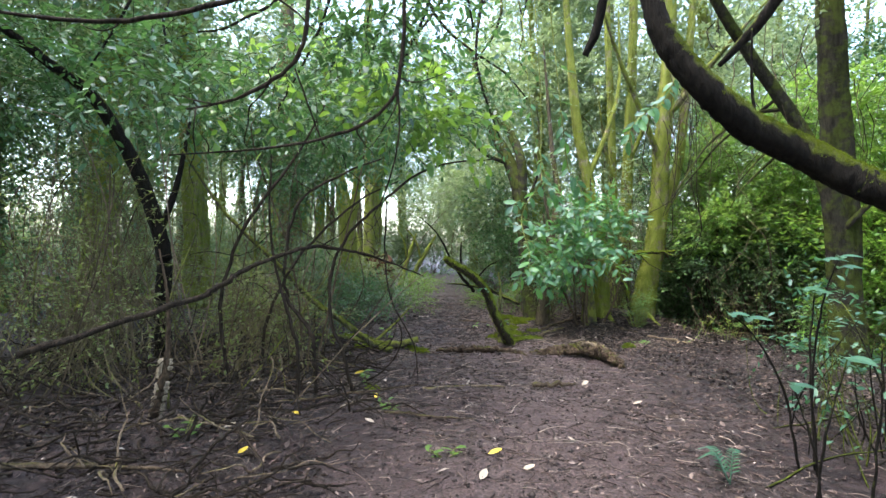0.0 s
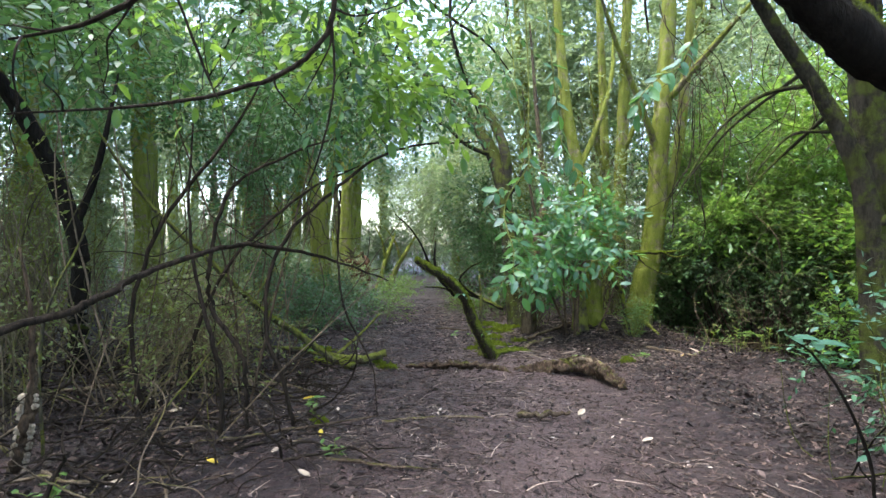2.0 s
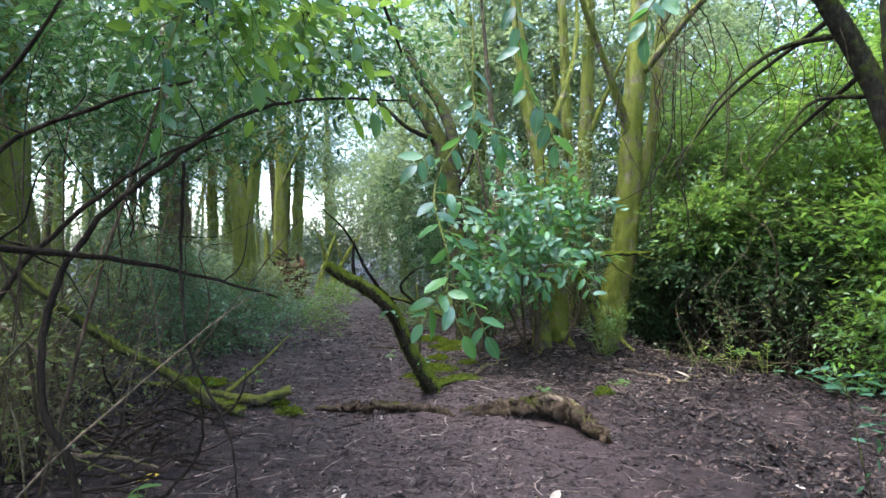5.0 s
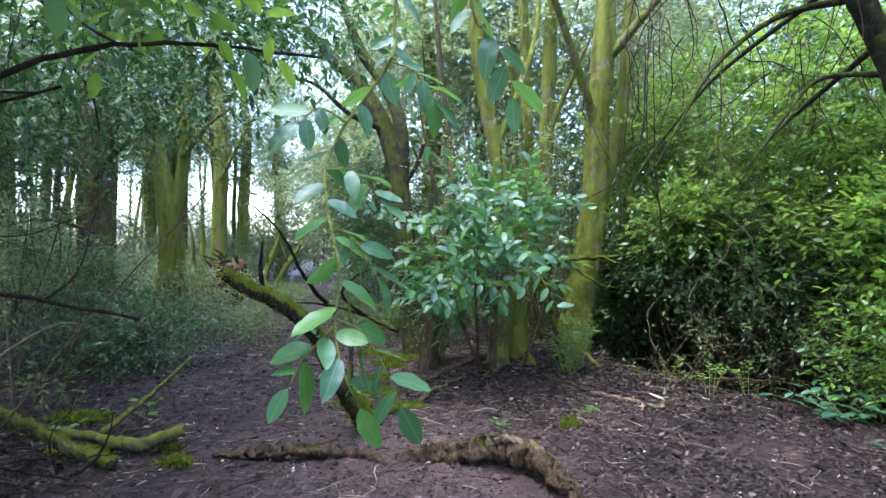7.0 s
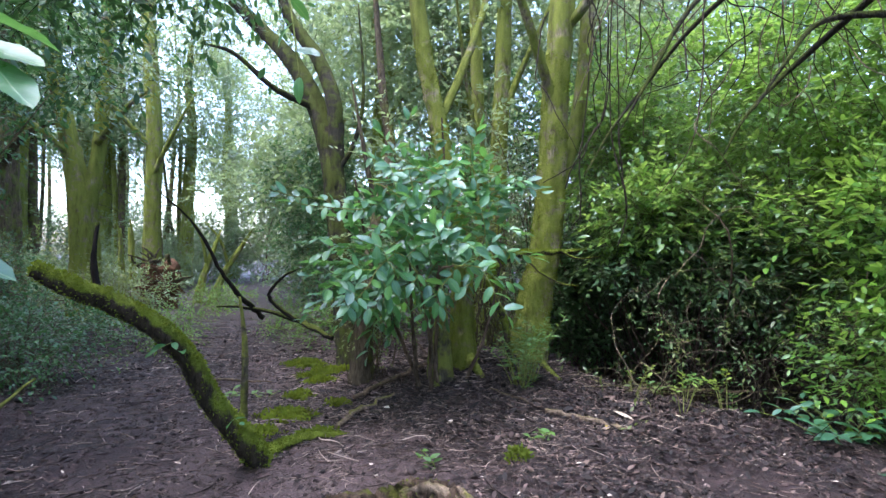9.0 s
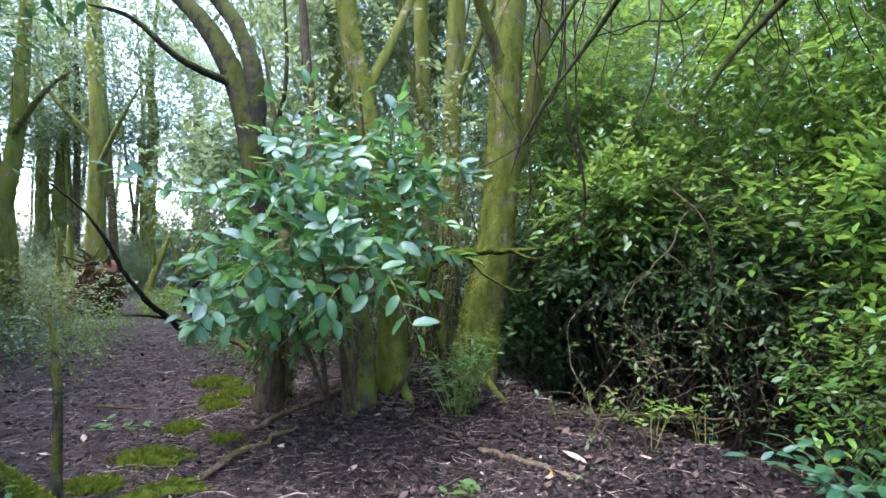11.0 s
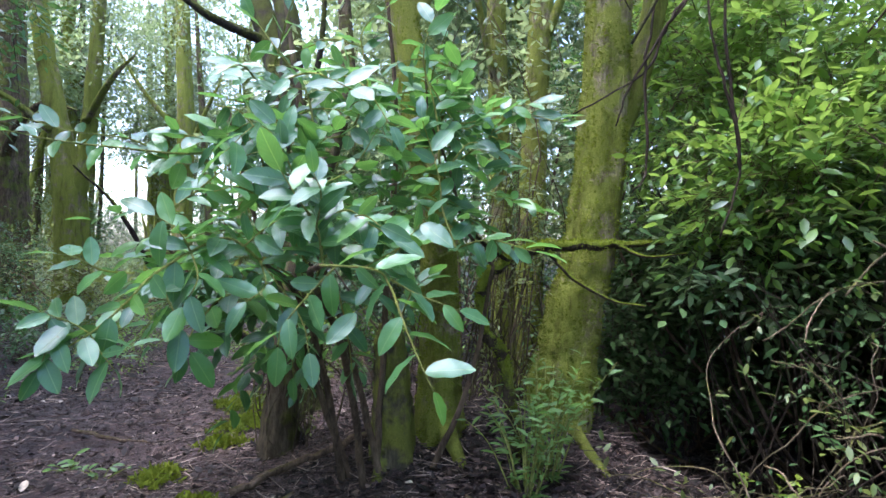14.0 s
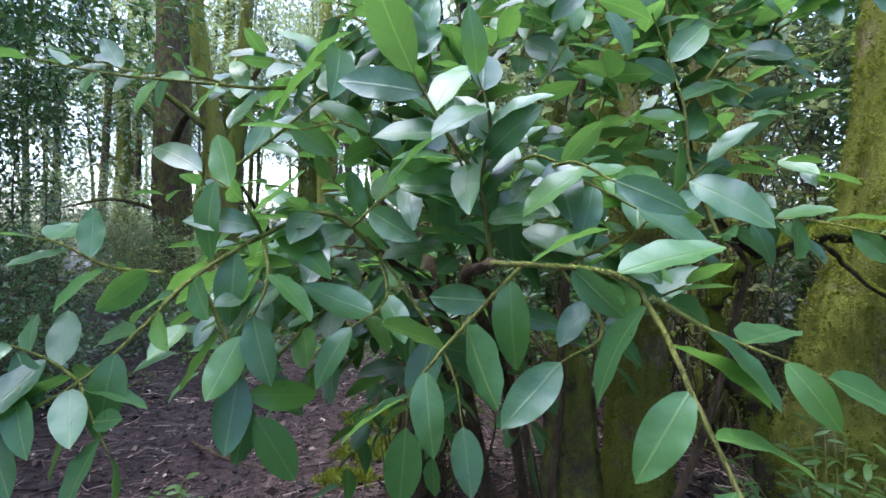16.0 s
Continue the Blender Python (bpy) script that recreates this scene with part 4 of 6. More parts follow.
# ---------------------------------------------------------------- bare arching stems of the thicket
ARCHES = [([(-1.24, 5.27, -0.02), (-1.24, 5.27, 0.25), (-1.28, 5.27, 0.58), (-1.53, 5.38, 0.89), (-1.57, 5.38, 1.22), (-1.48, 5.57, 1.87), (-1.01, 5.76, 2.22), (-0.6, 5.9, 2.4)], 0.016),
          ([(-2.6, 3.3, 0.75), (-1.89, 3.99, 1.01), (-1.76, 4.28, 1.11), (-1.62, 4.58, 1.25), (-1.25, 4.97, 1.41), (-0.98, 5.36, 1.39), (-0.63, 5.95, 1.27), (-0.24, 6.53, 1.07)], 0.017),
          ([(-1.36, 5.07, -0.02), (-1.36, 5.07, 0.46), (-1.44, 5.07, 0.77), (-1.6, 5.18, 1.23), (-1.69, 5.28, 1.75), (-1.7, 5.38, 2.39)], 0.013),
          ([(-0.9, 5.36, -0.02), (-0.98, 5.36, 0.35), (-1.11, 5.36, 0.72), (-1.12, 5.46, 1.18), (-0.95, 5.56, 1.57), (-0.58, 5.64, 1.93), (-0.29, 5.83, 2.19), (0.09, 6.12, 2.37), (0.68, 6.5, 2.48)], 0.014),
          ([(-0.6, 5.74, 1.9), (-0.6, 5.74, 1.71), (-0.62, 5.75, 1.35), (-0.53, 5.64, 0.85), (-0.3, 5.54, 0.43), (-0.25, 5.5, 0.0)], 0.008),
          ([(-2.0, 6.0, 0.0), (-1.95, 6.0, 0.6), (-1.6, 6.0, 1.3), (-1.0, 6.1, 1.9), (-0.5, 6.3, 2.2)], 0.014),
          ([(-2.2, 5.6, 0.0), (-2.3, 5.6, 0.8), (-2.1, 5.7, 1.6), (-1.6, 5.9, 2.4), (-1.3, 6.0, 3.0)], 0.016)]
for k, (pts, rad) in enumerate(ARCHES):
    b = thing("arching_stem", "thin bare arching woody stem in the thicket", "stem", pts[0], "stems of the thicket")
    v, f = limb(pts, [rad * 1.3, rad * 1.25, rad, rad * 0.45], sides=7, per=7, rough=0.08, seed=k + 40, wobble=0.3)
    part("stem", v, f, M_VINE, b)
    rr = np.random.default_rng(k + 5)
    c = smooth_line(pts, 6)
    for _ in range(5):
        q = c[rr.integers(len(c) // 3, len(c) - 1)]
        line = wander(q, rr.normal(0, 1, 3) + (0, 0, 0.4), rr.uniform(0.3, 0.8), rr, 5, 0.25)
        line[:, 2] = np.maximum(line[:, 2], 0.05)
        v, f = limb(line, [rad * 0.4, rad * 0.12], sides=5, per=3, rough=0.05)
        part("side_twig", v, f, M_VINE, b)

OVERHEAD = [([(-0.27, 3.72, 4.2), (-0.25, 3.7, 3.4), (-0.29, 3.7, 2.64), (-0.36, 3.7, 2.41), (-0.59, 3.7, 2.23), (-1.1, 3.7, 2.1), (-1.87, 3.7, 2.04)], 0.014),
            ([(-0.8, 3.3, 4.1), (-0.82, 3.3, 2.92), (-0.91, 3.3, 2.54), (-1.22, 3.3, 2.33), (-1.56, 3.3, 2.25)], 0.014),
            ([(-0.2, 3.0, 3.6), (-0.8, 3.0, 2.95), (-1.4, 3.0, 2.72), (-2.0, 3.0, 2.66), (-2.6, 2.9, 2.7)], 0.016),
            ([(-0.9, 3.3, 2.5), (-0.8, 3.35, 2.2), (-0.74, 3.4, 2.02)], 0.006),
            ([(-0.31, 3.7, 2.55), (-0.30, 3.72, 2.2), (-0.38, 3.75, 1.85), (-0.5, 3.8, 1.6)], 0.006)]
for k, (pts, rad) in enumerate(OVERHEAD):
    b = thing("hanging_branch", "thin dark hanging branch under the canopy", "branch", pts[0], "branches over the path")
    v, f = limb(pts, [rad, rad, rad * 0.9, rad * 0.35], sides=7, per=7, rough=0.08, seed=k + 60, wobble=0.25)
    part("stem", v, f, M_VINE, b)
    rr = np.random.default_rng(k + 25)
    c = smooth_line(pts, 6)
    for _ in range(4):
        q = c[rr.integers(len(c) // 3, len(c) - 1)]
        v, f = limb(wander(q, rr.normal(0, 1, 3) * (1, 0.5, 0.6), rr.uniform(0.25, 0.6), rr, 5, 0.25), [rad * 0.45, rad * 0.12], sides=5, per=3, rough=0.05)
        part("side_twig", v, f, M_VINE, b)
for pts in ([(0.7, 12.2, 0.45), (0.45, 12.0, 0.75), (0.2, 11.9, 1.1), (-0.1, 11.8, 1.7), (-0.5, 11.8, 2.1)], [(1.5, 11.6, 0.3), (1.1, 11.8, 0.5), (0.8, 11.9, 0.75), (0.95, 11.8, 1.0), (1.2, 11.7, 1.15)], [(1.6, 11.4, 0.25), (1.0, 11.9, 0.5), (0.5, 12.1, 0.6), (0.1, 12.2, 0.62)]):
    v, f = limb(pts, [0.035, 0.03, 0.022, 0.01], sides=8, per=7, rough=0.1, wobble=0.3)
    solo("dead_branch", v, f, M_DARK, "dark dead branch beside the path", "branch", "dead branches by the path")


# ---------------------------------------------------------------- laurel with large leaves
LEAF_MESHES = [mesh_np("laurel_leaf", *leaf_shape(10, w, 0.13, c, 0.014)[:2], M_LAUREL, leaf_shape(10, w, 0.13, c, 0.014)[2]) for w, c in ((0.47, 0.12), (0.44, 0.24), (0.50, 0.05), (0.42, 0.36), (0.46, -0.08), (0.48, 0.18))]


def leaf_matrix(p, d, n, s):
    d = Vector(d).normalized()
    x = d.cross(Vector(n)).normalized()
    z = x.cross(d)
    m = Matrix((x, d, z)).transposed().to_4x4()
    return Matrix.Translation(p) @ m @ Matrix.Diagonal((s, s, s, 1))


def leafy_branch(parent, pts, rad, count, size, r, first=0.1, droop=0.12, up=(0, -0.5, 1.0)):
    """A laurel twig with separate leaves set alternately along it."""
    v, f = limb(pts, [rad, rad * 0.8, rad * 0.4], sides=6, per=7, rough=0.06, wobble=0.15)
    twig = part("twig", v, f, M_GREENSTEM if rad < 0.0065 else M_TWIG, parent)
    c = smooth_line(pts, 12)
    step = np.linalg.norm(np.diff(c, axis=0), axis=1)
    run = np.concatenate([[0], np.cumsum(step)]) / step.sum()
    tan = unit(np.gradient(c, axis=0))
    for k in range(count):
        t = first + (1 - first) * k / max(1, count - 1)
        p = np.array([np.interp(t, run, c[:, a]) for a in range(3)])
        d = np.array([np.interp(t, run, tan[:, a]) for a in range(3)])
        s = unit(np.cross(d, (0.0, -0.7, 0.75)))
        sign = 1 if k % 2 else -1
        w = d * 0.55 + s * sign * 0.9 + np.array([0, 0, -droop]) + r.normal(0, 0.34, 3) if k < count - 1 else d + r.normal(0, 0.15, 3)
        leaf = new("leaf", LEAF_MESHES[r.integers(len(LEAF_MESHES))])
        leaf.parent = twig
        leaf.matrix_basis = Matrix.Translation(-Vector(parent.location)) @ leaf_matrix(p, w, np.array(up) + r.normal(0, 0.5, 3), size * r.uniform(0.72, 1.18))


r = np.random.default_rng(33)
laurel = thing("laurel_bush", "laurel bush with large glossy dark-green leaves on arching stems", "bush", (2.45, 9.2, 0.05))
for pts in ([(2.4, 9.25, -0.05), (2.35, 9.0, 0.6), (2.3, 8.6, 1.0), (2.25, 8.3, 1.2), (2.31, 8.1, 1.25)], [(2.3, 9.3, -0.05), (2.2, 9.1, 0.7), (2.12, 8.8, 1.1), (2.05, 8.42, 1.26)], [(2.5, 9.3, 0.0), (2.3, 9.1, 0.9), (2.11, 8.73, 1.56)],
            [(2.7, 9.3, 0.0), (2.95, 9.25, 0.6), (3.05, 9.12, 1.23)], [(2.35, 9.3, 0.0), (2.0, 9.4, 0.9), (1.8, 9.3, 1.5), (1.7, 9.2, 2.0)], [(2.45, 9.3, 0.0), (2.5, 9.35, 1.0), (2.55, 9.3, 1.9), (2.5, 9.2, 2.6)]):
    v, f = limb(pts, [0.02, 0.014, 0.009], sides=8, per=7, rough=0.06, wobble=0.15)
    part("stem", v, f, M_TWIG, laurel)
LB = [([(2.31, 8.1, 1.25), (2.48, 8.06, 1.24), (2.53, 8.05, 1.19), (2.57, 8.0, 1.09), (2.62, 7.96, 0.97), (2.66, 7.93, 0.89)], 0.005, 10, 0.135),
      ([(2.53, 8.06, 1.21), (2.6, 8.06, 1.17), (2.67, 8.06, 1.14), (2.75, 8.06, 1.11)], 0.004, 5, 0.13),
      ([(2.36, 8.13, 1.25), (2.26, 8.12, 1.14), (2.19, 8.12, 1.05), (2.18, 8.12, 0.99)], 0.004, 7, 0.135),
      ([(2.05, 8.42, 1.26), (1.95, 8.37, 1.34), (1.85, 8.29, 1.29), (1.76, 8.2, 1.21), (1.71, 8.14, 1.13), (1.63, 8.09, 1.04), (1.56, 8.03, 0.99)], 0.006, 17, 0.13),
      ([(1.79, 8.2, 1.18), (1.84, 8.2, 1.07), (1.88, 8.21, 0.96)], 0.004, 6, 0.13),
      ([(2.11, 8.73, 1.56), (1.95, 8.72, 1.77), (1.74, 8.65, 1.69), (1.51, 8.58, 1.69), (1.3, 8.51, 1.7), (1.16, 8.44, 1.72)], 0.006, 15, 0.13),
      ([(2.3, 8.25, 1.25), (2.28, 8.23, 1.38), (2.23, 8.18, 1.46), (2.18, 8.14, 1.55)], 0.005, 10, 0.14),
      ([(3.05, 9.12, 1.23), (2.89, 9.05, 1.43), (2.81, 9.0, 1.7), (2.71, 8.94, 1.92), (2.68, 8.88, 2.11)], 0.009, 14, 0.14),
      ([(2.81, 9.0, 1.7), (2.97, 8.91, 1.83), (3.13, 8.83, 1.93), (3.29, 8.74, 1.88)], 0.005, 12, 0.14),
      ([(2.32, 8.55, 1.15), (2.36, 8.55, 0.97), (2.38, 8.56, 0.81)], 0.004, 6, 0.12),
      ([(2.12, 8.43, 1.1), (2.16, 8.44, 0.96), (2.17, 8.44, 0.82)], 0.004, 7, 0.13),
      ([(2.4, 8.35, 1.22), (2.51, 8.32, 1.26), (2.58, 8.3, 1.33), (2.66, 8.26, 1.42)], 0.004, 9, 0.13),
      ([(2.05, 8.42, 1.26), (2.21, 8.34, 1.06), (2.25, 8.29, 0.94)], 0.004, 7, 0.13),
      ([(2.2, 8.6, 1.1), (2.32, 8.4, 1.35), (2.42, 8.25, 1.42), (2.5, 8.18, 1.38)], 0.005, 11, 0.13),
      ([(2.2, 8.7, 1.2), (2.1, 8.5, 1.42), (2.0, 8.38, 1.52), (1.92, 8.3, 1.5)], 0.005, 10, 0.13),
      ([(2.0, 8.9, 1.0), (1.9, 8.6, 1.12), (1.85, 8.4, 1.05), (1.82, 8.3, 0.95)], 0.005, 10, 0.13),
      ([(1.72, 8.17, 1.22), (1.64, 8.14, 1.23), (1.58, 8.1, 1.27), (1.54, 8.08, 1.28)], 0.004, 7, 0.12), ([(1.63, 8.09, 1.04), (1.57, 8.08, 1.08), (1.51, 8.05, 1.11)], 0.003, 6, 0.12),
      ([(1.63, 8.09, 1.04), (1.67, 8.07, 0.99), (1.72, 8.05, 0.94)], 0.003, 5, 0.11), ([(1.57, 8.04, 1.04), (1.55, 8.02, 1.0), (1.54, 8.0, 0.95)], 0.003, 4, 0.12),
      ([(1.85, 8.29, 1.29), (1.82, 8.26, 1.36), (1.75, 8.24, 1.41)], 0.004, 6, 0.13), ([(1.85, 8.29, 1.29), (1.9, 8.21, 1.2), (1.86, 8.19, 1.11)], 0.004, 6, 0.13),
      ([(2.18, 8.54, 1.51), (2.12, 8.48, 1.67), (2.04, 8.42, 1.76), (1.94, 8.36, 1.65)], 0.004, 10, 0.14), ([(2.23, 8.39, 1.33), (2.36, 8.3, 1.44), (2.46, 8.26, 1.39), (2.54, 8.22, 1.34)], 0.004, 10, 0.13),
      ([(2.28, 8.23, 1.38), (2.3, 8.2, 1.48), (2.28, 8.16, 1.55)], 0.004, 7, 0.13), ([(2.71, 8.94, 1.92), (2.54, 8.87, 1.88), (2.39, 8.81, 1.97), (2.25, 8.74, 1.83)], 0.004, 11, 0.13),
      ([(2.68, 8.88, 2.11), (2.85, 8.85, 1.87), (2.99, 8.81, 1.96)], 0.004, 8, 0.13), ([(2.42, 8.26, 1.24), (2.49, 8.22, 1.14), (2.42, 8.18, 1.09)], 0.004, 5, 0.13),
      ([(2.05, 8.42, 1.26), (2.09, 8.33, 1.17), (2.04, 8.27, 1.12)], 0.004, 5, 0.13),
      ([(2.18, 8.90, 1.80), (2.13, 8.90, 2.04), (2.00, 8.91, 2.22), (1.89, 8.92, 2.37)], 0.006, 14, 0.13),
      ([(2.33, 8.99, 1.85), (2.41, 8.98, 2.10), (2.38, 8.98, 2.34), (2.51, 8.97, 2.48)], 0.006, 14, 0.13),
      ([(2.13, 8.90, 2.04), (1.96, 8.87, 2.05), (1.82, 8.83, 2.13)], 0.004, 9, 0.12),
      ([(2.75, 8.85, 1.70), (2.73, 8.85, 1.94), (2.67, 8.85, 2.20), (2.75, 8.84, 2.46)], 0.006, 13, 0.13),
      ([(1.62, 8.85, 1.65), (1.42, 8.82, 1.77), (1.16, 8.79, 1.80), (0.92, 8.81, 1.87)], 0.005, 14, 0.13),
      ([(1.80, 8.83, 1.70), (1.64, 8.80, 1.67), (1.49, 8.76, 1.71)], 0.004, 9, 0.13),
      ([(2.05, 8.81, 1.66), (1.91, 8.77, 1.75), (1.80, 8.73, 1.81)], 0.004, 9, 0.13),
      ([(2.96, 8.83, 1.78), (3.04, 8.82, 1.94), (3.19, 8.81, 1.99)], 0.004, 9, 0.13),
      ([(2.30, 8.24, 1.24), (2.29, 8.26, 1.33), (2.24, 8.28, 1.43), (2.20, 8.30, 1.51)], 0.004, 10, 0.15),
      ([(1.74, 8.36, 1.43), (1.85, 8.38, 1.52), (1.95, 8.44, 1.63), (2.06, 8.46, 1.68)], 0.004, 11, 0.13),
      ([(2.42, 8.31, 1.23), (2.53, 8.38, 1.29), (2.61, 8.44, 1.34)], 0.004, 8, 0.14),
      ([(2.32, 8.45, 1.44), (2.42, 8.46, 1.45), (2.51, 8.43, 1.41)], 0.004, 8, 0.14),
      ([(2.83, 8.63, 1.24), (2.75, 8.67, 1.47), (2.73, 8.67, 1.62), (2.66, 8.71, 1.87)], 0.005, 13, 0.14),
      ([(2.01, 8.35, 1.31), (2.10, 8.36, 1.39), (2.20, 8.33, 1.42)], 0.004, 9, 0.14),
      ([(2.07, 8.56, 1.62), (2.13, 8.57, 1.72), (2.07, 8.56, 1.80)], 0.004, 8, 0.14),
      ([(2.26, 8.59, 1.57), (2.37, 8.66, 1.65), (2.47, 8.73, 1.83)], 0.004, 9, 0.13),
      ([(1.93, 8.64, 1.75), (1.95, 8.64, 1.82), (1.82, 8.62, 1.72)], 0.004, 8, 0.13),
      ([(2.28, 8.34, 1.27), (2.38, 8.41, 1.32), (2.47, 8.42, 1.35)], 0.004, 9, 0.14),
      ([(2.76, 8.72, 1.64), (2.88, 8.79, 1.79), (3.03, 8.81, 1.76)], 0.004, 9, 0.13)]
for pts, rad, count, size in LB:
    leafy_branch(laurel, pts, rad, count, size, r)
for k in range(15):
    o = np.array([r.uniform(1.7, 2.95), r.uniform(8.7, 9.25), r.uniform(0.85, 2.15)])
    d = unit(np.array([r.normal(0, 0.7), -0.6, r.normal(0.1, 0.5)]))
    e = o + d * r.uniform(0.35, 0.6)
    leafy_branch(laurel, [tuple(o), tuple((o + e) / 2 + (0, 0, 0.06)), tuple(e)], 0.005, 10, 0.125, r)
for k in range(11):
    o = np.array([r.uniform(1.9, 2.9), r.uniform(8.9, 9.3), r.uniform(1.75, 2.35)])
    d = unit(np.array([r.normal(0, 0.8), -0.4, r.normal(0.25, 0.4)]))
    e = o + d * r.uniform(0.3, 0.5)
    leafy_branch(laurel, [tuple(o), tuple((o + e) / 2 + (0, 0, 0.05)), tuple(e)], 0.005, 8, 0.115, r)
# the inner leaves, too many to count
O, D = in_blobs([(2.35, 9.25, 1.2, 0.65, 0.35, 0.5), (2.0, 9.25, 1.1, 0.45, 0.3, 0.4), (2.6, 9.25, 1.7, 0.5, 0.3, 0.45), (1.9, 9.0, 1.45, 0.4, 0.3, 0.35)], 120, r, 0.5, 0.2)
lv, st = spray(O, D + np.array([0, -0.5, 0.2]), r.uniform(0.25, 0.45, len(O)), 8, 0.125, 0.3, 0.003, LEAF_NEAR, r)
part("inner_leaves", *lv, M_LAUREL, laurel, kind="stuff", uv=np.tile(LEAF_NEAR[2], (len(O) * 8, 1)))
part("fine_twig", *st, M_GREENSTEM, laurel, kind="stuff")

# leaves sprouting from the bowed sapling
leafy_branch(bent, [(0.6, 7.6, 0.8), (0.58, 7.52, 0.86), (0.52, 7.45, 0.84)], 0.003, 5, 0.09, r)
leafy_branch(bent, [(0.84, 7.82, 0.3), (0.86, 7.74, 0.36), (0.9, 7.66, 0.36)], 0.003, 4, 0.07, r)

# sprigs that hang in over the path
sprig = thing("hanging_sprig", "thin hanging laurel sprig with large glossy leaves", "branch", (0.97, 5.38, 2.27), "laurel sprigs over the path")
leafy_branch(sprig, [(0.95, 5.7, 4.2), (0.99, 5.5, 3.0), (0.97, 5.38, 2.27), (0.94, 5.23, 2.04), (0.80, 5.21, 1.83), (0.74, 5.12, 1.67), (0.75, 5.01, 1.53), (0.78, 4.91, 1.38), (0.77, 4.86, 1.24), (0.79, 4.8, 1.14), (0.83, 4.8, 1.05)], 0.006, 24, 0.12, r, 0.55, 0.35)
for pts, cnt in (([(0.77, 4.87, 1.26), (0.84, 4.85, 1.22), (0.9, 4.84, 1.12), (0.93, 4.83, 1.04)], 7), ([(0.75, 5.0, 1.5), (0.82, 4.98, 1.46), (0.88, 4.95, 1.36)], 6), ([(0.8, 5.2, 1.83), (0.72, 5.16, 1.86), (0.66, 5.12, 1.8)], 6),
                 ([(0.94, 5.23, 2.04), (1.02, 5.2, 2.0), (1.08, 5.17, 1.9)], 7), ([(0.77, 4.86, 1.24), (0.70, 4.84, 1.17), (0.66, 4.82, 1.1)], 5), ([(0.74, 5.12, 1.67), (0.82, 5.1, 1.66), (0.9, 5.08, 1.58)], 6)):
    leafy_branch(sprig, pts, 0.004, cnt, 0.118, r, 0.2, 0.3)
sprig = thing("hanging_sprig", "thin hanging laurel sprig with large glossy leaves", "branch", (1.16, 5.04, 2.17), "laurel sprigs over the path")
leafy_branch(sprig, [(1.0, 5.3, 4.2), (1.1, 5.1, 2.8), (1.16, 5.04, 2.17), (1.22, 5.03, 2.07), (1.27, 5.01, 1.95), (1.28, 5.01, 1.88)], 0.005, 20, 0.13, r, 0.6, 0.6)
sprig = thing("hanging_sprig", "thin hanging laurel sprig with large glossy leaves", "branch", (-0.55, 5.5, 2.5), "laurel sprigs over the path")
leafy_branch(sprig, [(-0.3, 5.9, 4.2), (-0.4, 5.7, 3.1), (-0.55, 5.5, 2.55), (-0.6, 5.45, 2.25), (-0.58, 5.4, 1.95)], 0.006, 17, 0.125, r, 0.5, 0.5)
leafy_branch(sprig, [(-0.5, 5.55, 2.65), (-0.7, 5.5, 2.5), (-0.8, 5.45, 2.3)], 0.004, 7, 0.12, r, 0.2, 0.4)
sprig = thing("hanging_sprig", "hanging clump of bright leaves on a thin branch", "branch", (1.73, 4.97, 2.52), "laurel sprigs over the path")
leafy_branch(sprig, [(2.6, 5.2, 4.2), (2.12, 5.04, 2.9), (1.89, 5.01, 2.68), (1.73, 4.97, 2.52), (1.70, 4.97, 2.38)], 0.006, 24, 0.13, r, 0.62, 0.4)
sprig = thing("hanging_sprig", "thin hanging laurel sprig with large glossy leaves", "branch", (1.2, 6.5, 2.4), "laurel sprigs over the path")
leafy_branch(sprig, [(1.0, 6.9, 4.4), (1.1, 6.7, 3.0), (1.2, 6.5, 2.4), (1.25, 6.4, 2.0)], 0.006, 14, 0.12, r, 0.4, 0.5)


# ---------------------------------------------------------------- shrubs and crowns
def shrub(name, label, base, blobs, sprays, k, size, length, mat, seed, stems=14, shape=LEAF_MID, gaps=0.35, stem_mat=None, group="", droop=0.25, stem_r=0.014, cell=1.4, spread=0.25):
    """A shrub: crooked stems from its foot into the crown, and leaves on twigs."""
    r = np.random.default_rng(seed)
    stem_mat = stem_mat or M_TWIG
    base = (base[0], base[1], float(ground_z(base[0], base[1])))
    s = thing(name, label, "shrub", base, group)
    B = np.array(blobs, float)
    for _ in range(stems):
        b = B[r.integers(len(B))]
        end = b[:3] + r.normal(0, 0.4, 3) * b[3:6]
        foot = np.array([base[0] + r.normal(0, spread), base[1] + r.normal(0, spread), base[2] - 0.05])
        m = (foot + end) / 2 + r.normal(0, 0.12, 3) * np.linalg.norm(end - foot)
        m[2] = max(m[2], base[2] + 0.1)
        end[2] = max(end[2], base[2] + 0.15)
        rr = stem_r * r.uniform(0.5, 1.3)
        part("stem", *limb([foot, m, end], [rr, rr * 0.8, rr * 0.3], sides=5, per=5, rough=0.08, seed=seed, wobble=0.4), stem_mat, s)
    O, D = in_blobs(blobs, sprays, r, 0.5, gaps, cell)
    lv, st = spray(O, D * 0.8 + r.normal(0, 0.6, O.shape) + np.array([0, 0, 0.15]), r.uniform(0.6, 1.3, len(O)) * length, k, size, droop, 0.0028, shape, r)
    part("foliage", *lv, mat, s, kind="stuff")
    part("fine_twig", *st, stem_mat, s, kind="stuff")
    return s


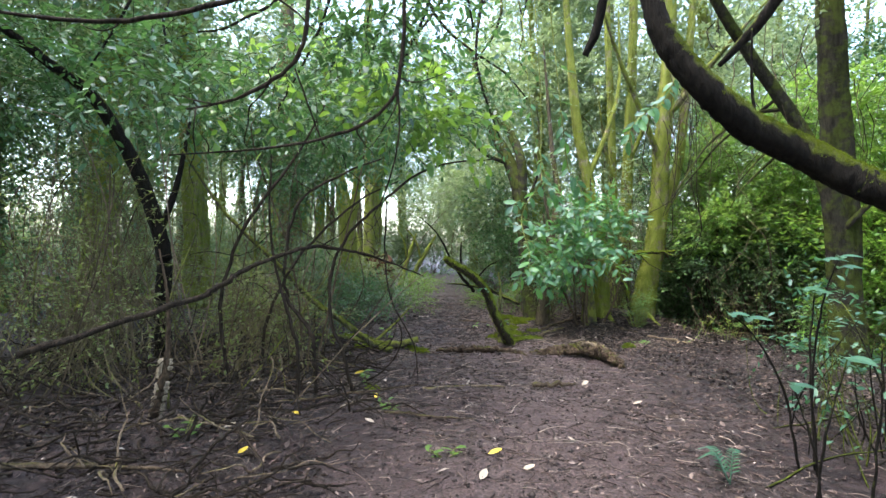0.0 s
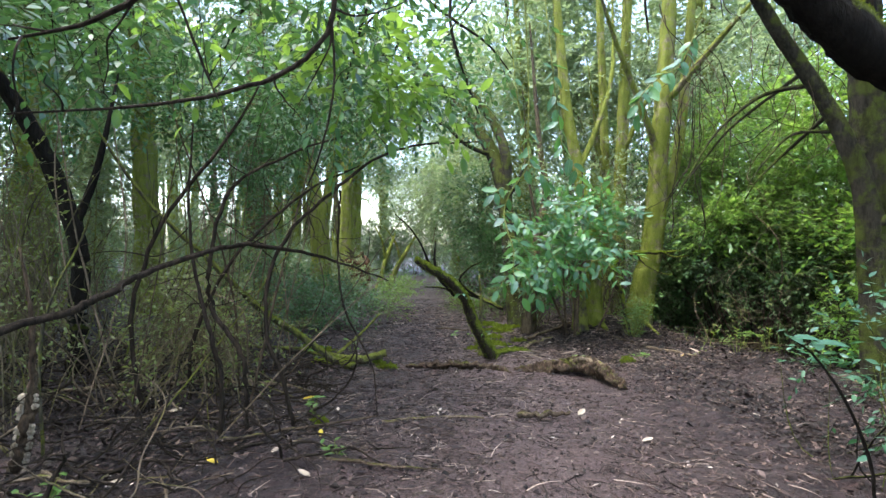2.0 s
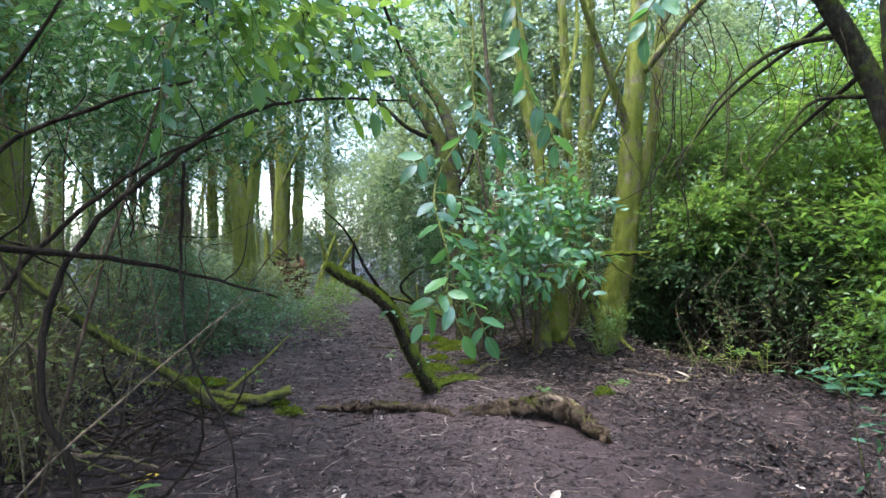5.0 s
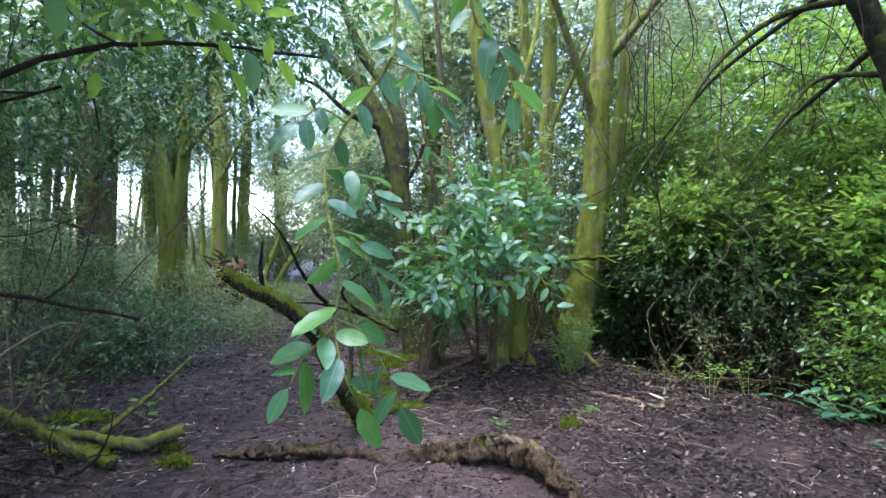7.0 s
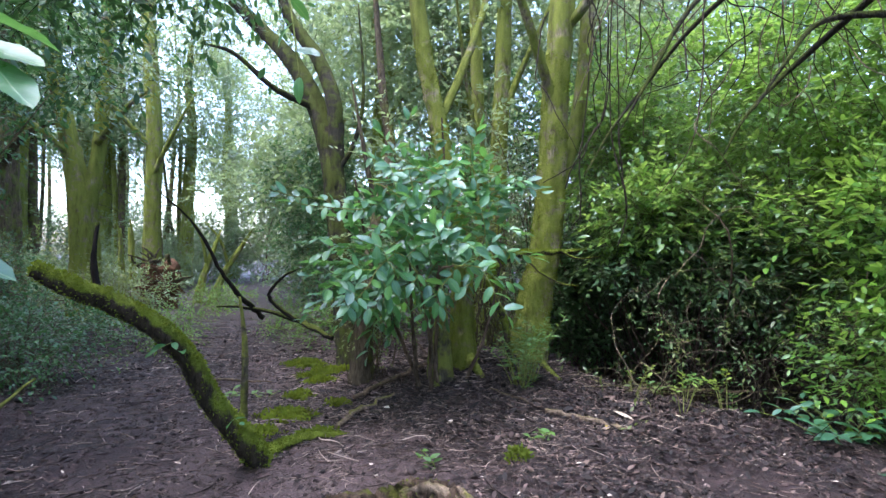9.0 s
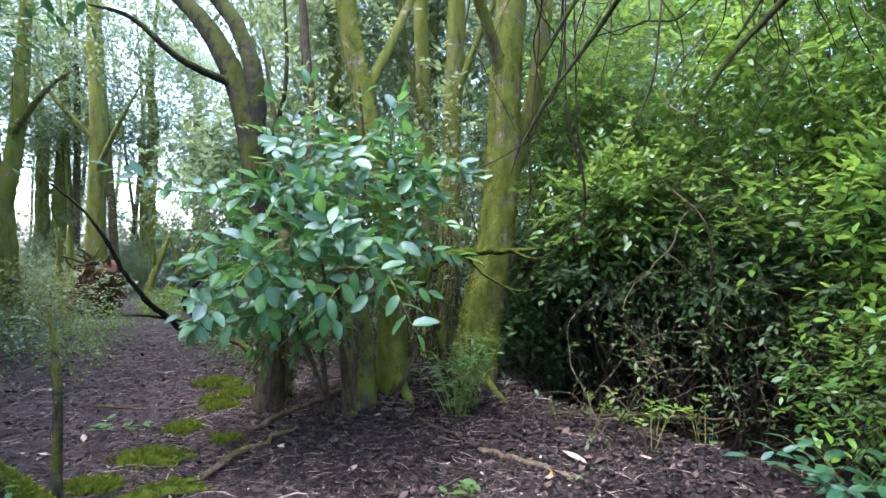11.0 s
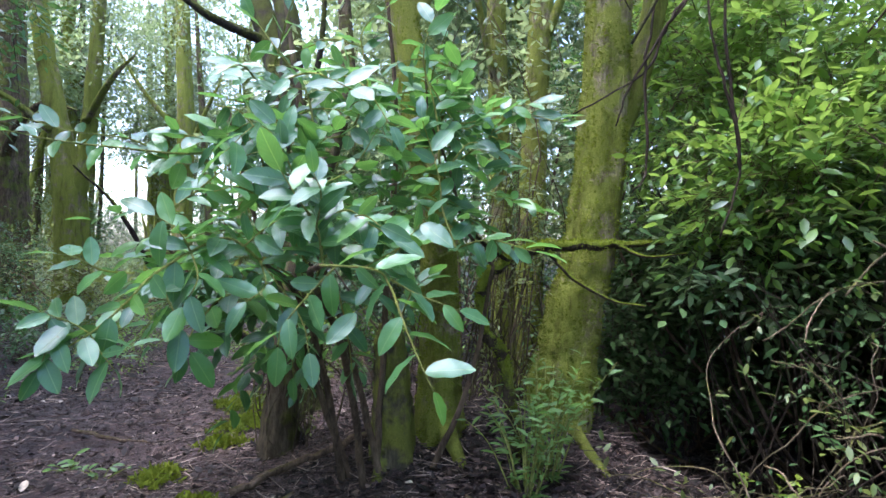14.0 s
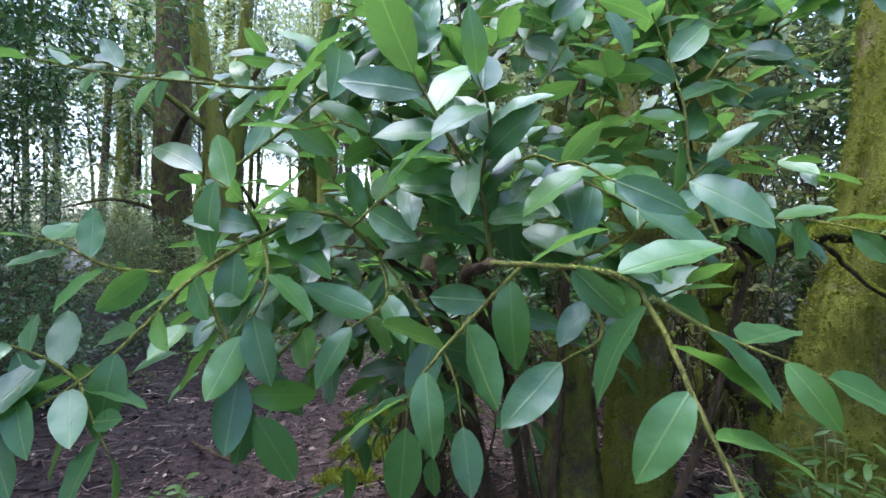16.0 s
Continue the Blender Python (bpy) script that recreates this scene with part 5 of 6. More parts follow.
# bright mass at the right of the path, with a dark hollow under it
BRIGHT = "tall shrub with bright yellow-green leaves over a dark hollow"
shrub("rhododendron", "tall mid-green shrub over a dark hollow", (5.8, 10.2, 0), [(5.3, 9.8, 2.1, 0.9, 0.7, 0.9), (6.3, 9.3, 1.7, 1.1, 0.8, 1.0), (6.0, 10.2, 3.2, 1.5, 0.9, 1.0), (4.8, 10.4, 2.6, 0.6, 0.5, 1.2), (4.9, 9.4, 1.75, 0.6, 0.5, 0.45)],
      2200, 8, 0.095, 0.40, M_MID, 51, 26, LEAF_MID, 0.1, cell=0.8)
shrub("rhododendron", BRIGHT, (6.9, 8.6, 0), [(6.6, 8.2, 1.5, 1.0, 0.8, 0.9), (7.6, 8.6, 2.6, 1.2, 1.0, 1.0), (6.3, 7.5, 0.9, 0.7, 0.6, 0.7), (6.6, 8.9, 3.4, 1.2, 0.9, 0.9)],
      2100, 8, 0.105, 0.40, M_BRIGHT, 52, 22, LEAF_MID, 0.1, cell=0.8)
shrub("rhododendron", "broad dull-green shrub of tangled dead twigs", (5.4, 9.1, 0), [(5.2, 9.0, 0.95, 0.8, 0.45, 0.4), (5.9, 8.2, 0.7, 0.7, 0.5, 0.5), (4.75, 9.6, 1.15, 0.5, 0.45, 0.4), (4.5, 10.1, 1.5, 0.4, 0.4, 0.6)],
      260, 6, 0.05, 0.36, M_DUSK, 53, 24, LEAF_MID, 0.2, M_VINE, stem_r=0.0055, cell=0.8, spread=0.7)
shrub("rhododendron", "low green shrub at the edge of the path", (6.0, 7.2, 0), [(5.9, 7.0, 0.5, 0.6, 0.6, 0.5), (6.3, 6.2, 0.8, 0.7, 0.7, 0.8), (5.5, 7.7, 0.45, 0.4, 0.4, 0.4)],
      620, 7, 0.075, 0.34, M_BRIGHT, 61, 30, LEAF_MID, 0.2, stem_r=0.007, cell=0.8)
shrub("rhododendron", "tall dark-green shrub behind the trunks", (5.0, 12.0, 0), [(4.9, 12.0, 1.6, 1.2, 0.8, 1.4), (5.6, 12.2, 3.4, 1.6, 1.0, 1.3), (3.4, 12.6, 1.6, 1.0, 0.7, 0.9), (2.6, 12.4, 1.0, 0.8, 0.6, 0.8)],
      1100, 8, 0.095, 0.42, M_GLOSSY, 54, 18, LEAF_FAR, 0.4, cell=0.8)
shrub("rhododendron", BRIGHT, (9.2, 10.5, 0), [(8.8, 10.5, 2.0, 1.5, 1.3, 1.8), (9.8, 10.0, 4.0, 1.7, 1.3, 1.3), (9.5, 8.0, 1.6, 1.3, 1.2, 1.4), (7.4, 11.4, 3.6, 1.5, 0.9, 1.5)],
      2600, 8, 0.11, 0.45, M_BRIGHT, 55, 16, LEAF_FAR, 0.1)
shrub("rhododendron", "tall pale-green shrub among the trunks", (4.4, 13.4, 0), [(5.8, 13.2, 5.2, 1.6, 0.8, 1.2), (4.6, 13.5, 2.8, 1.2, 0.7, 1.2), (7.6, 12.6, 5.6, 1.6, 0.8, 1.2)],
      650, 8, 0.11, 0.45, M_CANOPY, 62, 16, LEAF_FAR, 0.35)
# roof and back wall of leaves, added to keep light out of the hollow
shrub("rhododendron", "dense dark-green shrub added to darken the hollow", (5.9, 9.9, 0), [(5.0, 9.75, 1.25, 0.8, 0.5, 0.28), (5.9, 9.2, 1.2, 0.9, 0.6, 0.32), (6.6, 8.3, 1.1, 0.8, 0.6, 0.35), (5.6, 10.6, 1.4, 1.3, 0.6, 0.4)],
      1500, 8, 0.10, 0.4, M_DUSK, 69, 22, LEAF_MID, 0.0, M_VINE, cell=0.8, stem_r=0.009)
shrub("rhododendron", "dense dark-green shrub added to darken the hollow", (5.6, 11.0, 0), [(5.2, 10.9, 0.5, 1.2, 0.3, 0.9), (6.6, 10.3, 0.5, 0.9, 0.3, 0.9), (7.3, 9.4, 0.5, 0.3, 0.9, 0.9)],
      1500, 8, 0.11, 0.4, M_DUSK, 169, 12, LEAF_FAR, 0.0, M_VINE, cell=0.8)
shrub("hollow_shrub", "low dark-leaved shrub along the edge of the hollow", (4.95, 8.4, 0), [(4.6, 8.9, 0.4, 0.3, 0.3, 0.35), (5.0, 8.2, 0.4, 0.35, 0.4, 0.4), (5.4, 7.6, 0.4, 0.35, 0.4, 0.4), (5.7, 8.5, 0.6, 0.5, 0.5, 0.4)],
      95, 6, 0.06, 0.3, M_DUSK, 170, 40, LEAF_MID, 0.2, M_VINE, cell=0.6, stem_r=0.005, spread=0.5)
# veil of pale arching twigs before the hollow
r = np.random.default_rng(77)
tangle = thing("twig_tangle", "tangle of thin pale arching twigs with sparse grey-green leaves", "shrub", (5.0, 9.0, 0.0))
ends = []
for k in range(64):
    x, y = r.uniform(4.1, 6.6), r.uniform(8.5, 9.3)
    y -= max(0.0, x - 5.2) * 0.75
    g = r.uniform(0.0025, 0.006)
    z = r.uniform(0.25, 1.9) if k > 30 else 0.0
    line = wander((x, y, float(ground_z(x, y)) - 0.02 + z), (r.normal(-0.2, 0.9), r.normal(-0.15, 0.3), r.uniform(0.0, 0.9) if z else r.uniform(0.6, 1.2)), r.uniform(0.6, 1.5), r, 7, 0.3, 0.12)
    line[:, 2] = np.maximum(line[:, 2], 0.06 if z else -0.05)
    part("twig", *limb(line, [g, g * 0.8, g * 0.3], sides=5, per=4, rough=0.08, seed=k, wobble=0.3), M_THICKET if k % 3 else M_DEADTWIG, tangle)
    ends += [line[-1], line[len(line) // 2]]
E_ = np.array(ends)
lv, st = spray(E_, r.normal(0, 1, E_.shape) + np.array([0, -0.3, 0.1]), r.uniform(0.12, 0.3, len(E_)), 5, 0.055, 0.3, 0.0016, LEAF_MID, r)
part("leaves", *lv, M_DULL, tangle, kind="stuff")
part("fine_twig", *st, M_THICKET, tangle, kind="stuff")
# bluish glossy shrubs along the path ahead
shrub("path_shrub", "glossy blue-green shrub beside the path ahead", (1.9, 14.5, 0), [(1.7, 14.2, 1.2, 0.9, 0.8, 1.1), (1.5, 14.8, 2.5, 1.0, 0.9, 1.0), (2.6, 13.6, 1.4, 0.9, 0.8, 1.1)], 1500, 8, 0.09, 0.40, M_GLOSSY, 56, 14, LEAF_FAR, 0.25, cell=0.9)
shrub("path_shrub", "glossy blue-green shrub beside the path ahead", (1.8, 19.0, 0), [(1.4, 19, 1.4, 1.2, 1.1, 1.4), (1.1, 19.5, 3.4, 1.5, 1.2, 1.5), (2.8, 18.0, 1.9, 1.2, 1.2, 1.5)], 1300, 8, 0.12, 0.48, M_CANOPY, 57, 12, LEAF_FAR, 0.35)
shrub("path_shrub", "glossy dark shrub on the far bend of the path", (-0.4, 31.0, 0), [(-0.5, 31, 2.0, 3.0, 1.5, 2.0), (0.5, 31.5, 5.0, 3.0, 1.5, 2.2), (-3.0, 32, 1.6, 1.8, 1.5, 1.5) ], 1500, 8, 0.22, 0.7, M_CANOPY, 58, 10, LEAF_FAR, 0.15)
shrub("path_shrub", "low leafy shrub at the edge of the path", (-1.9, 11.2, 0), [(-1.9, 11.2, 0.4, 0.8, 0.7, 0.4), (-2.9, 12.0, 0.8, 0.9, 0.8, 0.7)], 600, 7, 0.065, 0.34, M_GLOSSY, 59, 14, LEAF_FAR, 0.3)
shrub("path_shrub", "low leafy shrub at the edge of the path", (-2.2, 15.5, 0), [(-2.1, 15.5, 0.6, 0.8, 0.9, 0.6), (-3.6, 16.5, 0.9, 1.2, 0.9, 0.9)], 600, 7, 0.08, 0.4, M_DULL, 60, 12, LEAF_FAR, 0.3)
# added leaf screen that shuts light out of the hollow from behind
shrub("rhododendron", "dark glossy shrub added to close the hollow behind", (5.4, 11.2, 0), [(5.2, 11.2, 0.6, 1.2, 0.4, 0.7), (6.6, 10.6, 0.7, 0.9, 0.4, 0.7), (4.3, 11.0, 0.8, 0.5, 0.4, 0.8)], 1500, 8, 0.085, 0.4, M_DUSK, 63, 14, LEAF_FAR, 0.1, cell=0.8)
shrub("brushy_growth", "brown twiggy growth between the mossy trunks", (3.3, 10.3, 0.15), [(3.2, 10.2, 1.0, 0.4, 0.3, 0.7), (3.5, 10.4, 1.6, 0.4, 0.3, 0.6)], 200, 6, 0.05, 0.3, M_DULL, 64, 60, LEAF_FAR, 0.3, M_BROWN, stem_r=0.007, spread=0.22)
shrub("brushy_growth", "brown shaggy suckers at the foot of the thin trunk", (1.85, 9.95, 0.0), [(1.9, 9.95, 0.7, 0.25, 0.2, 0.5)], 60, 6, 0.05, 0.3, M_DULL, 65, 46, LEAF_FAR, 0.3, M_BROWN, stem_r=0.006, spread=0.1)
shrub("brushy_growth", "dark twiggy bramble growth beside the path", (2.95, 3.7, 0.0), [(2.95, 3.7, 0.6, 0.45, 0.5, 0.55), (3.3, 4.6, 0.6, 0.5, 0.5, 0.6)], 75, 6, 0.07, 0.32, M_BLUEPLANT, 66, 46, LEAF_MID, 0.3, M_DARK, stem_r=0.006, spread=0.3)
shrub("climbing_shrub", "glossy climbing leaves among the mossy trunks", (2.9, 10.3, 0.1), [(2.25, 10.3, 2.6, 0.5, 0.35, 0.7), (3.1, 10.25, 3.1, 0.45, 0.3, 0.7), (2.05, 10.7, 1.7, 0.5, 0.4, 0.7), (3.6, 10.5, 2.2, 0.35, 0.3, 0.8), (2.75, 10.2, 3.9, 0.5, 0.3, 0.5)], 220, 7, 0.08, 0.34, M_CANOPY, 67, 12, LEAF_MID, 0.3, stem_r=0.008, cell=0.8)
shrub("path_shrub", "blue-green glossy shrub arching over the far path", (1.9, 21.5, 0), [(0.5, 21.0, 2.7, 1.5, 1.0, 1.4), (-0.8, 23.0, 3.2, 1.5, 1.0, 1.6), (1.6, 21.6, 1.4, 0.7, 0.8, 1.3)], 1000, 8, 0.12, 0.5, M_CANOPY, 68, 12, LEAF_FAR, 0.2)
shrub("path_shrub", "tall dark-leaved shrub standing past the thicket", (-4.1, 13.2, 0), [(-4.1, 13.2, 1.3, 0.8, 0.7, 1.2), (-4.3, 13.4, 3.2, 0.8, 0.7, 1.2)], 520, 7, 0.09, 0.4, M_GLOSSY, 171, 14, LEAF_FAR, 0.3, cell=0.8)
# twiggy brown thicket
THICKET = [(-2.7, 7.4, [(-2.6, 7.4, 1.0, 0.9, 0.7, 1.0), (-1.9, 7.9, 0.6, 0.6, 0.5, 0.6)]), (-4.2, 6.6, [(-4.2, 6.4, 1.2, 1.1, 0.9, 1.2)]), (-4.6, 4.6, [(-4.4, 4.6, 1.2, 0.9, 0.9, 1.2)]),
           (-3.6, 9.6, [(-3.6, 9.6, 0.9, 1.0, 0.9, 0.8)]), (-5.8, 8.6, [(-5.8, 8.6, 1.6, 1.3, 1.1, 1.6)]), (-3.6, 5.4, [(-3.5, 5.5, 0.8, 0.7, 0.7, 0.8)]), (-7.0, 6.0, [(-6.8, 6.2, 1.7, 1.3, 1.4, 1.7)]),
           (-6.5, 11.5, [(-6.5, 11.5, 1.2, 1.6, 1.2, 1.2)]), (-2.2, 6.2, [(-2.1, 6.3, 0.6, 0.6, 0.5, 0.5)]), (-4.9, 8.0, [(-4.9, 8.0, 2.2, 1.1, 1.0, 1.0)])]
for k, (bx, by, bl) in enumerate(THICKET):
    shrub("thicket_shrub", "dense twiggy thicket shrub with few dull leaves", (bx, by, 0), bl, 190, 6, 0.06, 0.5, M_DULL, 70 + k, 70, LEAF_FAR, 0.25, M_THICKET, "thicket beside the path", stem_r=0.0075, spread=0.5)
# leafy boughs overhead
for k, (lab, bl, n, mat) in enumerate([("leafy bough hanging low over the path", [(-0.9, 6.8, 3.1, 1.2, 0.9, 0.5), (0.3, 7.6, 3.4, 0.9, 0.8, 0.5), (-0.2, 6.0, 3.5, 1.2, 0.8, 0.4)], 420, M_GLOSSY),
                                       ("bright leafy bough hanging low over the path", [(-0.5, 5.4, 2.95, 0.8, 0.5, 0.35), (0.0, 5.9, 2.9, 0.6, 0.4, 0.3), (-1.5, 5.0, 3.0, 0.6, 0.4, 0.3)], 95, M_BRIGHT),
                                       ("leafy bough hanging over the thicket", [(-3.0, 8.0, 3.3, 1.5, 1.2, 0.8), (-4.4, 7.4, 3.6, 1.2, 1.2, 0.8)], 650, M_GLOSSY),
                                       ("dark leafy bough high over the path", [(-2.2, 12.0, 4.0, 1.4, 1.2, 0.9), (-3.8, 13.0, 3.4, 1.3, 1.2, 1.3)], 750, M_GLOSSY),
                                       ("leafy bough over the clump of trees", [(4.0, 11.6, 5.0, 1.8, 0.7, 0.8), (5.4, 10.6, 5.0, 1.3, 0.7, 0.8)], 230, M_CANOPY),
                                       # crown above the view, added to shade the ground at the right
                                       ("unseen leafy crown added above the slanting tree for shade", [(4.7, 6.4, 4.8, 1.5, 1.3, 0.8), (3.3, 5.6, 5.2, 1.2, 1.1, 0.7), (5.4, 4.6, 4.6, 1.4, 1.2, 0.9)], 650, M_CANOPY),
                                       ("dark glossy bough hanging beside the path ahead", [(-0.9, 10.5, 3.2, 0.9, 0.6, 0.8), (-1.7, 10.0, 3.7, 0.8, 0.6, 0.6), (-2.6, 9.8, 2.9, 0.6, 0.5, 0.8)], 330, M_GLOSSY),
                                       ("dark leafy bough high over the thicket", [(-3.4, 5.4, 3.6, 1.3, 1.0, 0.7), (-5.4, 6.0, 3.6, 1.5, 1.2, 1.0), (-6.4, 9.5, 4.0, 1.6, 1.2, 1.2)], 700, M_GLOSSY),
                                       ("dark glossy bough hanging beside the bowed sapling", [(-0.5, 8.6, 3.5, 0.9, 0.6, 0.5), (0.3, 9.0, 3.9, 0.8, 0.6, 0.5), (-1.5, 8.4, 3.2, 0.8, 0.6, 0.6)], 380, M_GLOSSY),
                                       ("dark glossy bough low over the path", [(-1.3, 4.6, 3.0, 0.7, 0.5, 0.35), (-0.4, 4.3, 3.3, 0.7, 0.5, 0.4), (-2.2, 4.4, 2.9, 0.7, 0.5, 0.4)], 240, M_GLOSSY),
                                       ("dark glossy bough high beside the path", [(-1.2, 9.6, 4.9, 1.5, 0.9, 0.7), (-3.4, 9.2, 4.7, 1.5, 1.0, 0.8), (-2.4, 11.0, 5.8, 1.6, 1.0, 0.8)], 420, M_GLOSSY),
                                       ("pale leafy bough ahead over the path", [(0.2, 13.5, 5.0, 1.6, 1.2, 0.9), (-1.6, 15.5, 5.6, 1.8, 1.2, 1.2), (1.4, 12.4, 5.2, 1.2, 1.0, 0.8), (-1.2, 12.5, 6.4, 1.9, 1.3, 0.9), (-0.6, 18.0, 8.4, 2.6, 1.5, 1.5)], 750, M_CANOPY)]):
    r = np.random.default_rng(90 + k)
    b = thing("leafy_bough", lab, "bough", bl[0][:3])
    for q in bl:
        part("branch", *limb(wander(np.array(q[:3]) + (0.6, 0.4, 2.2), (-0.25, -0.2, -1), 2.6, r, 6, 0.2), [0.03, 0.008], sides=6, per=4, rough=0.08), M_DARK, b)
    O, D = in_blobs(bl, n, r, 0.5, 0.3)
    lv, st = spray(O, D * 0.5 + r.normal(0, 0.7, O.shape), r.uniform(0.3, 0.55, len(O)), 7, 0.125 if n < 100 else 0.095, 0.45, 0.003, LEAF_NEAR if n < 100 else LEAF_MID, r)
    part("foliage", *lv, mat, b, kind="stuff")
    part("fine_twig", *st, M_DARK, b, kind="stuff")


def wood_tree(seed, height, girth, blobs, sprays, mat, bark_mat, size=0.13, low_limbs=3):
    """A woodland tree at the origin: bare mossy trunk, limbs, an airy crown."""
    r = np.random.default_rng(seed)
    t = thing("woodland_tree", "tall woodland tree with a mossy trunk and airy crown", "tree", (0, 0, 0), "trees of the wood")
    lean = r.normal(0, 0.3, 2)
    c = [(lean[0] * q * q + r.normal(0, 0.05), lean[1] * q * q + r.normal(0, 0.05), -0.1 + q * height) for q in np.linspace(0, 1, 7)]
    v, f = limb(c, [girth * 1.35, girth, girth * 0.9, girth * 0.75, girth * 0.55, girth * 0.3, 0.02], sides=12, per=6, rough=0.05, seed=seed, ribs=5, wobble=0.06)
    part("trunk", v, f, bark_mat, t)
    for _ in range(low_limbs + 4):
        q = r.uniform(0.22, 0.85)
        p = np.array([np.interp(q, np.linspace(0, 1, 7), [w[a] for w in c]) for a in range(3)])
        g = girth * (1 - q) * 0.35 + 0.012
        v, f = limb(wander(p, (r.normal(), r.normal(), 0.45), r.uniform(1.2, 2.8), r, 6, 0.22), [g, g * 0.6, 0.006], sides=6, per=4, rough=0.06)
        part("limb", v, f, bark_mat, t)
    O, D = in_blobs(blobs, sprays, r, 0.6, 0.5, 1.8)
    lv, st = spray(O, D * 0.6 + r.normal(0, 0.7, O.shape), r.uniform(0.5, 1.0, len(O)), 8, size, 0.4, 0.006, LEAF_FAR, r)
    part("crown", *lv, mat, t, kind="stuff")
    part("fine_twig", st[0][:12 * (sprays // 4)], st[1][:18 * (sprays // 4)], bark_mat, t, kind="stuff")
    return t


PROTO = [wood_tree(101, 12, 0.20, [(0, 0, 6.6, 2.6, 2.6, 2.6), (0.8, 0.5, 10, 2.4, 2.4, 2.0), (-1, -0.6, 3.8, 1.9, 1.8, 1.3)], 1150, M_CANOPY, M_HALF, 0.19),
         wood_tree(102, 13, 0.26, [(0, 0, 7.5, 2.8, 2.8, 2.6), (-0.7, 0.4, 11, 2.4, 2.4, 2.0), (1.2, -0.5, 6.6, 2.0, 1.9, 1.2)], 1150, M_CANOPY, M_MOSSY, 0.19),
         wood_tree(103, 11, 0.15, [(0, 0, 6.0, 2.4, 2.4, 2.4), (0.5, -0.8, 3.4, 1.8, 1.7, 1.4), (0, 0.3, 9.2, 2.0, 2.0, 1.8)], 1150, M_CANOPY, M_MOSSY, 0.18),
         wood_tree(104, 9, 0.12, [(0, 0, 4.6, 2.1, 2.1, 2.1), (0.6, 0.8, 2.6, 1.6, 1.5, 1.2), (-0.6, 0, 7.2, 1.8, 1.8, 1.5)], 1500, M_GLOSSY, M_HALF, 0.16)]
SPOTS = [(-7.2, 23.1, 1), (-6.6, 28.6, 1), (-8.3, 32.0, 1), (-9.5, 17.0, 0), (-11.5, 24.0, 1), (-5.9, 13.0, 1), (-8.5, 13.5, 2), (-10.5, 9.5, 3), (-8.0, 3.5, 0), (-12.5, 14.5, 0),
         (2.8, 15.5, 2), (4.6, 15.5, 2), (7.4, 15.2, 1), (3.4, 19.0, 1), (5.2, 20.5, 0), (1.4, 24.0, 2), (3.0, 28.0, 1), (-2.8, 38.0, 1), (0.6, 40.0, 0), (8.8, 17.5, 0), (10.5, 13.5, 3),
         (12.5, 9.5, 2), (11.0, 6.5, 0), (8.0, 5.5, 3), (12.0, 20.0, 1), (-14.0, 34.0, 1), (-10.5, 42.0, 0), (6.5, 33.0, 0), (-18.0, 22.0, 2), (16.0, 15.0, 0), (-16.0, 9.0, 1),
         # unseen trees round the start; those at back left added to shade the ground
         (-4.0, -4.0, 0), (4.5, -4.5, 1), (0.5, -8.0, 0), (-9.0, -3.0, 2), (9.5, -1.0, 1), (8.0, 1.0, 2), (-5.4, 0.6, 3), (-3.0, -2.2, 0), (-3.6, 29.0, 1), (-12.5, 28.5, 1), (14.0, 3.0, 0), (-20, 30, 0), (-24, 40, 1), (-6.2, 9.8, 1), (-7.6, 7.6, 1), (-9.8, 12.0, 3), (-2.5, 34.5, 1), (10, 30, 2), (17, 26, 1)]
r = np.random.default_rng(5)
for k, (px, py, kind_of) in enumerate(SPOTS):
    src = PROTO[kind_of]
    m = Matrix.Translation((px, py, 0)) @ Matrix.Rotation(r.uniform(0, 6.28), 4, "Z")
    if src.get("used"):
        copy_thing(src, m)
    else:
        src.matrix_basis = m
        src["used"] = True
for src in PROTO:
    del src["used"]
# low growth that closes the wood at the sides
SH = shrub("wood_shrub", "loose green understorey shrub among the trees", (0, 0, 0), [(0, 0, 1.1, 1.3, 1.3, 1.0), (0.7, 0.4, 2.2, 1.1, 1.0, 0.9), (-0.6, -0.2, 1.8, 0.9, 0.9, 0.9)], 700, 8, 0.10, 0.5, M_CANOPY, 120, 14, LEAF_FAR, 0.35, None, "understorey of the wood")
SG = shrub("wood_shrub", "dark glossy understorey shrub among the trees", (0, 0, 0), [(0, 0, 1.2, 1.3, 1.3, 1.1), (0.6, -0.4, 2.6, 1.1, 1.0, 1.0)], 700, 8, 0.10, 0.5, M_GLOSSY, 121, 14, LEAF_FAR, 0.3, None, "understorey of the wood")
US = [(-7.5, 10.0, 1), (-9.0, 15.5, 0), (-6.0, 17.5, 0), (-11.0, 19.5, 1), (-13.0, 12.0, 1), (-9.0, 6.5, 1), (-7.0, 1.5, 0), (-5.5, -2.0, 1), (7.0, 12.0, 0), (8.5, 13.0, 1), (4.2, 16.5, 1), (6.0, 16.5, 0), (3.2, 22.5, 0), (4.5, 25.5, 1),
      (10.5, 12.0, 0), (11.5, 7.5, 1), (9.5, 4.5, 0), (7.5, 3.0, 1), (6.0, 0.0, 0), (2.0, -6.0, 1), (-2.0, -6.0, 0), (-16, 16, 0), (-15, 24, 0), (13, 14, 1), (9.0, 21.0, 0), (7.0, 27.0, 1), (-5.0, 34.0, 0), (12, 25, 0), (3.0, 34, 1)]
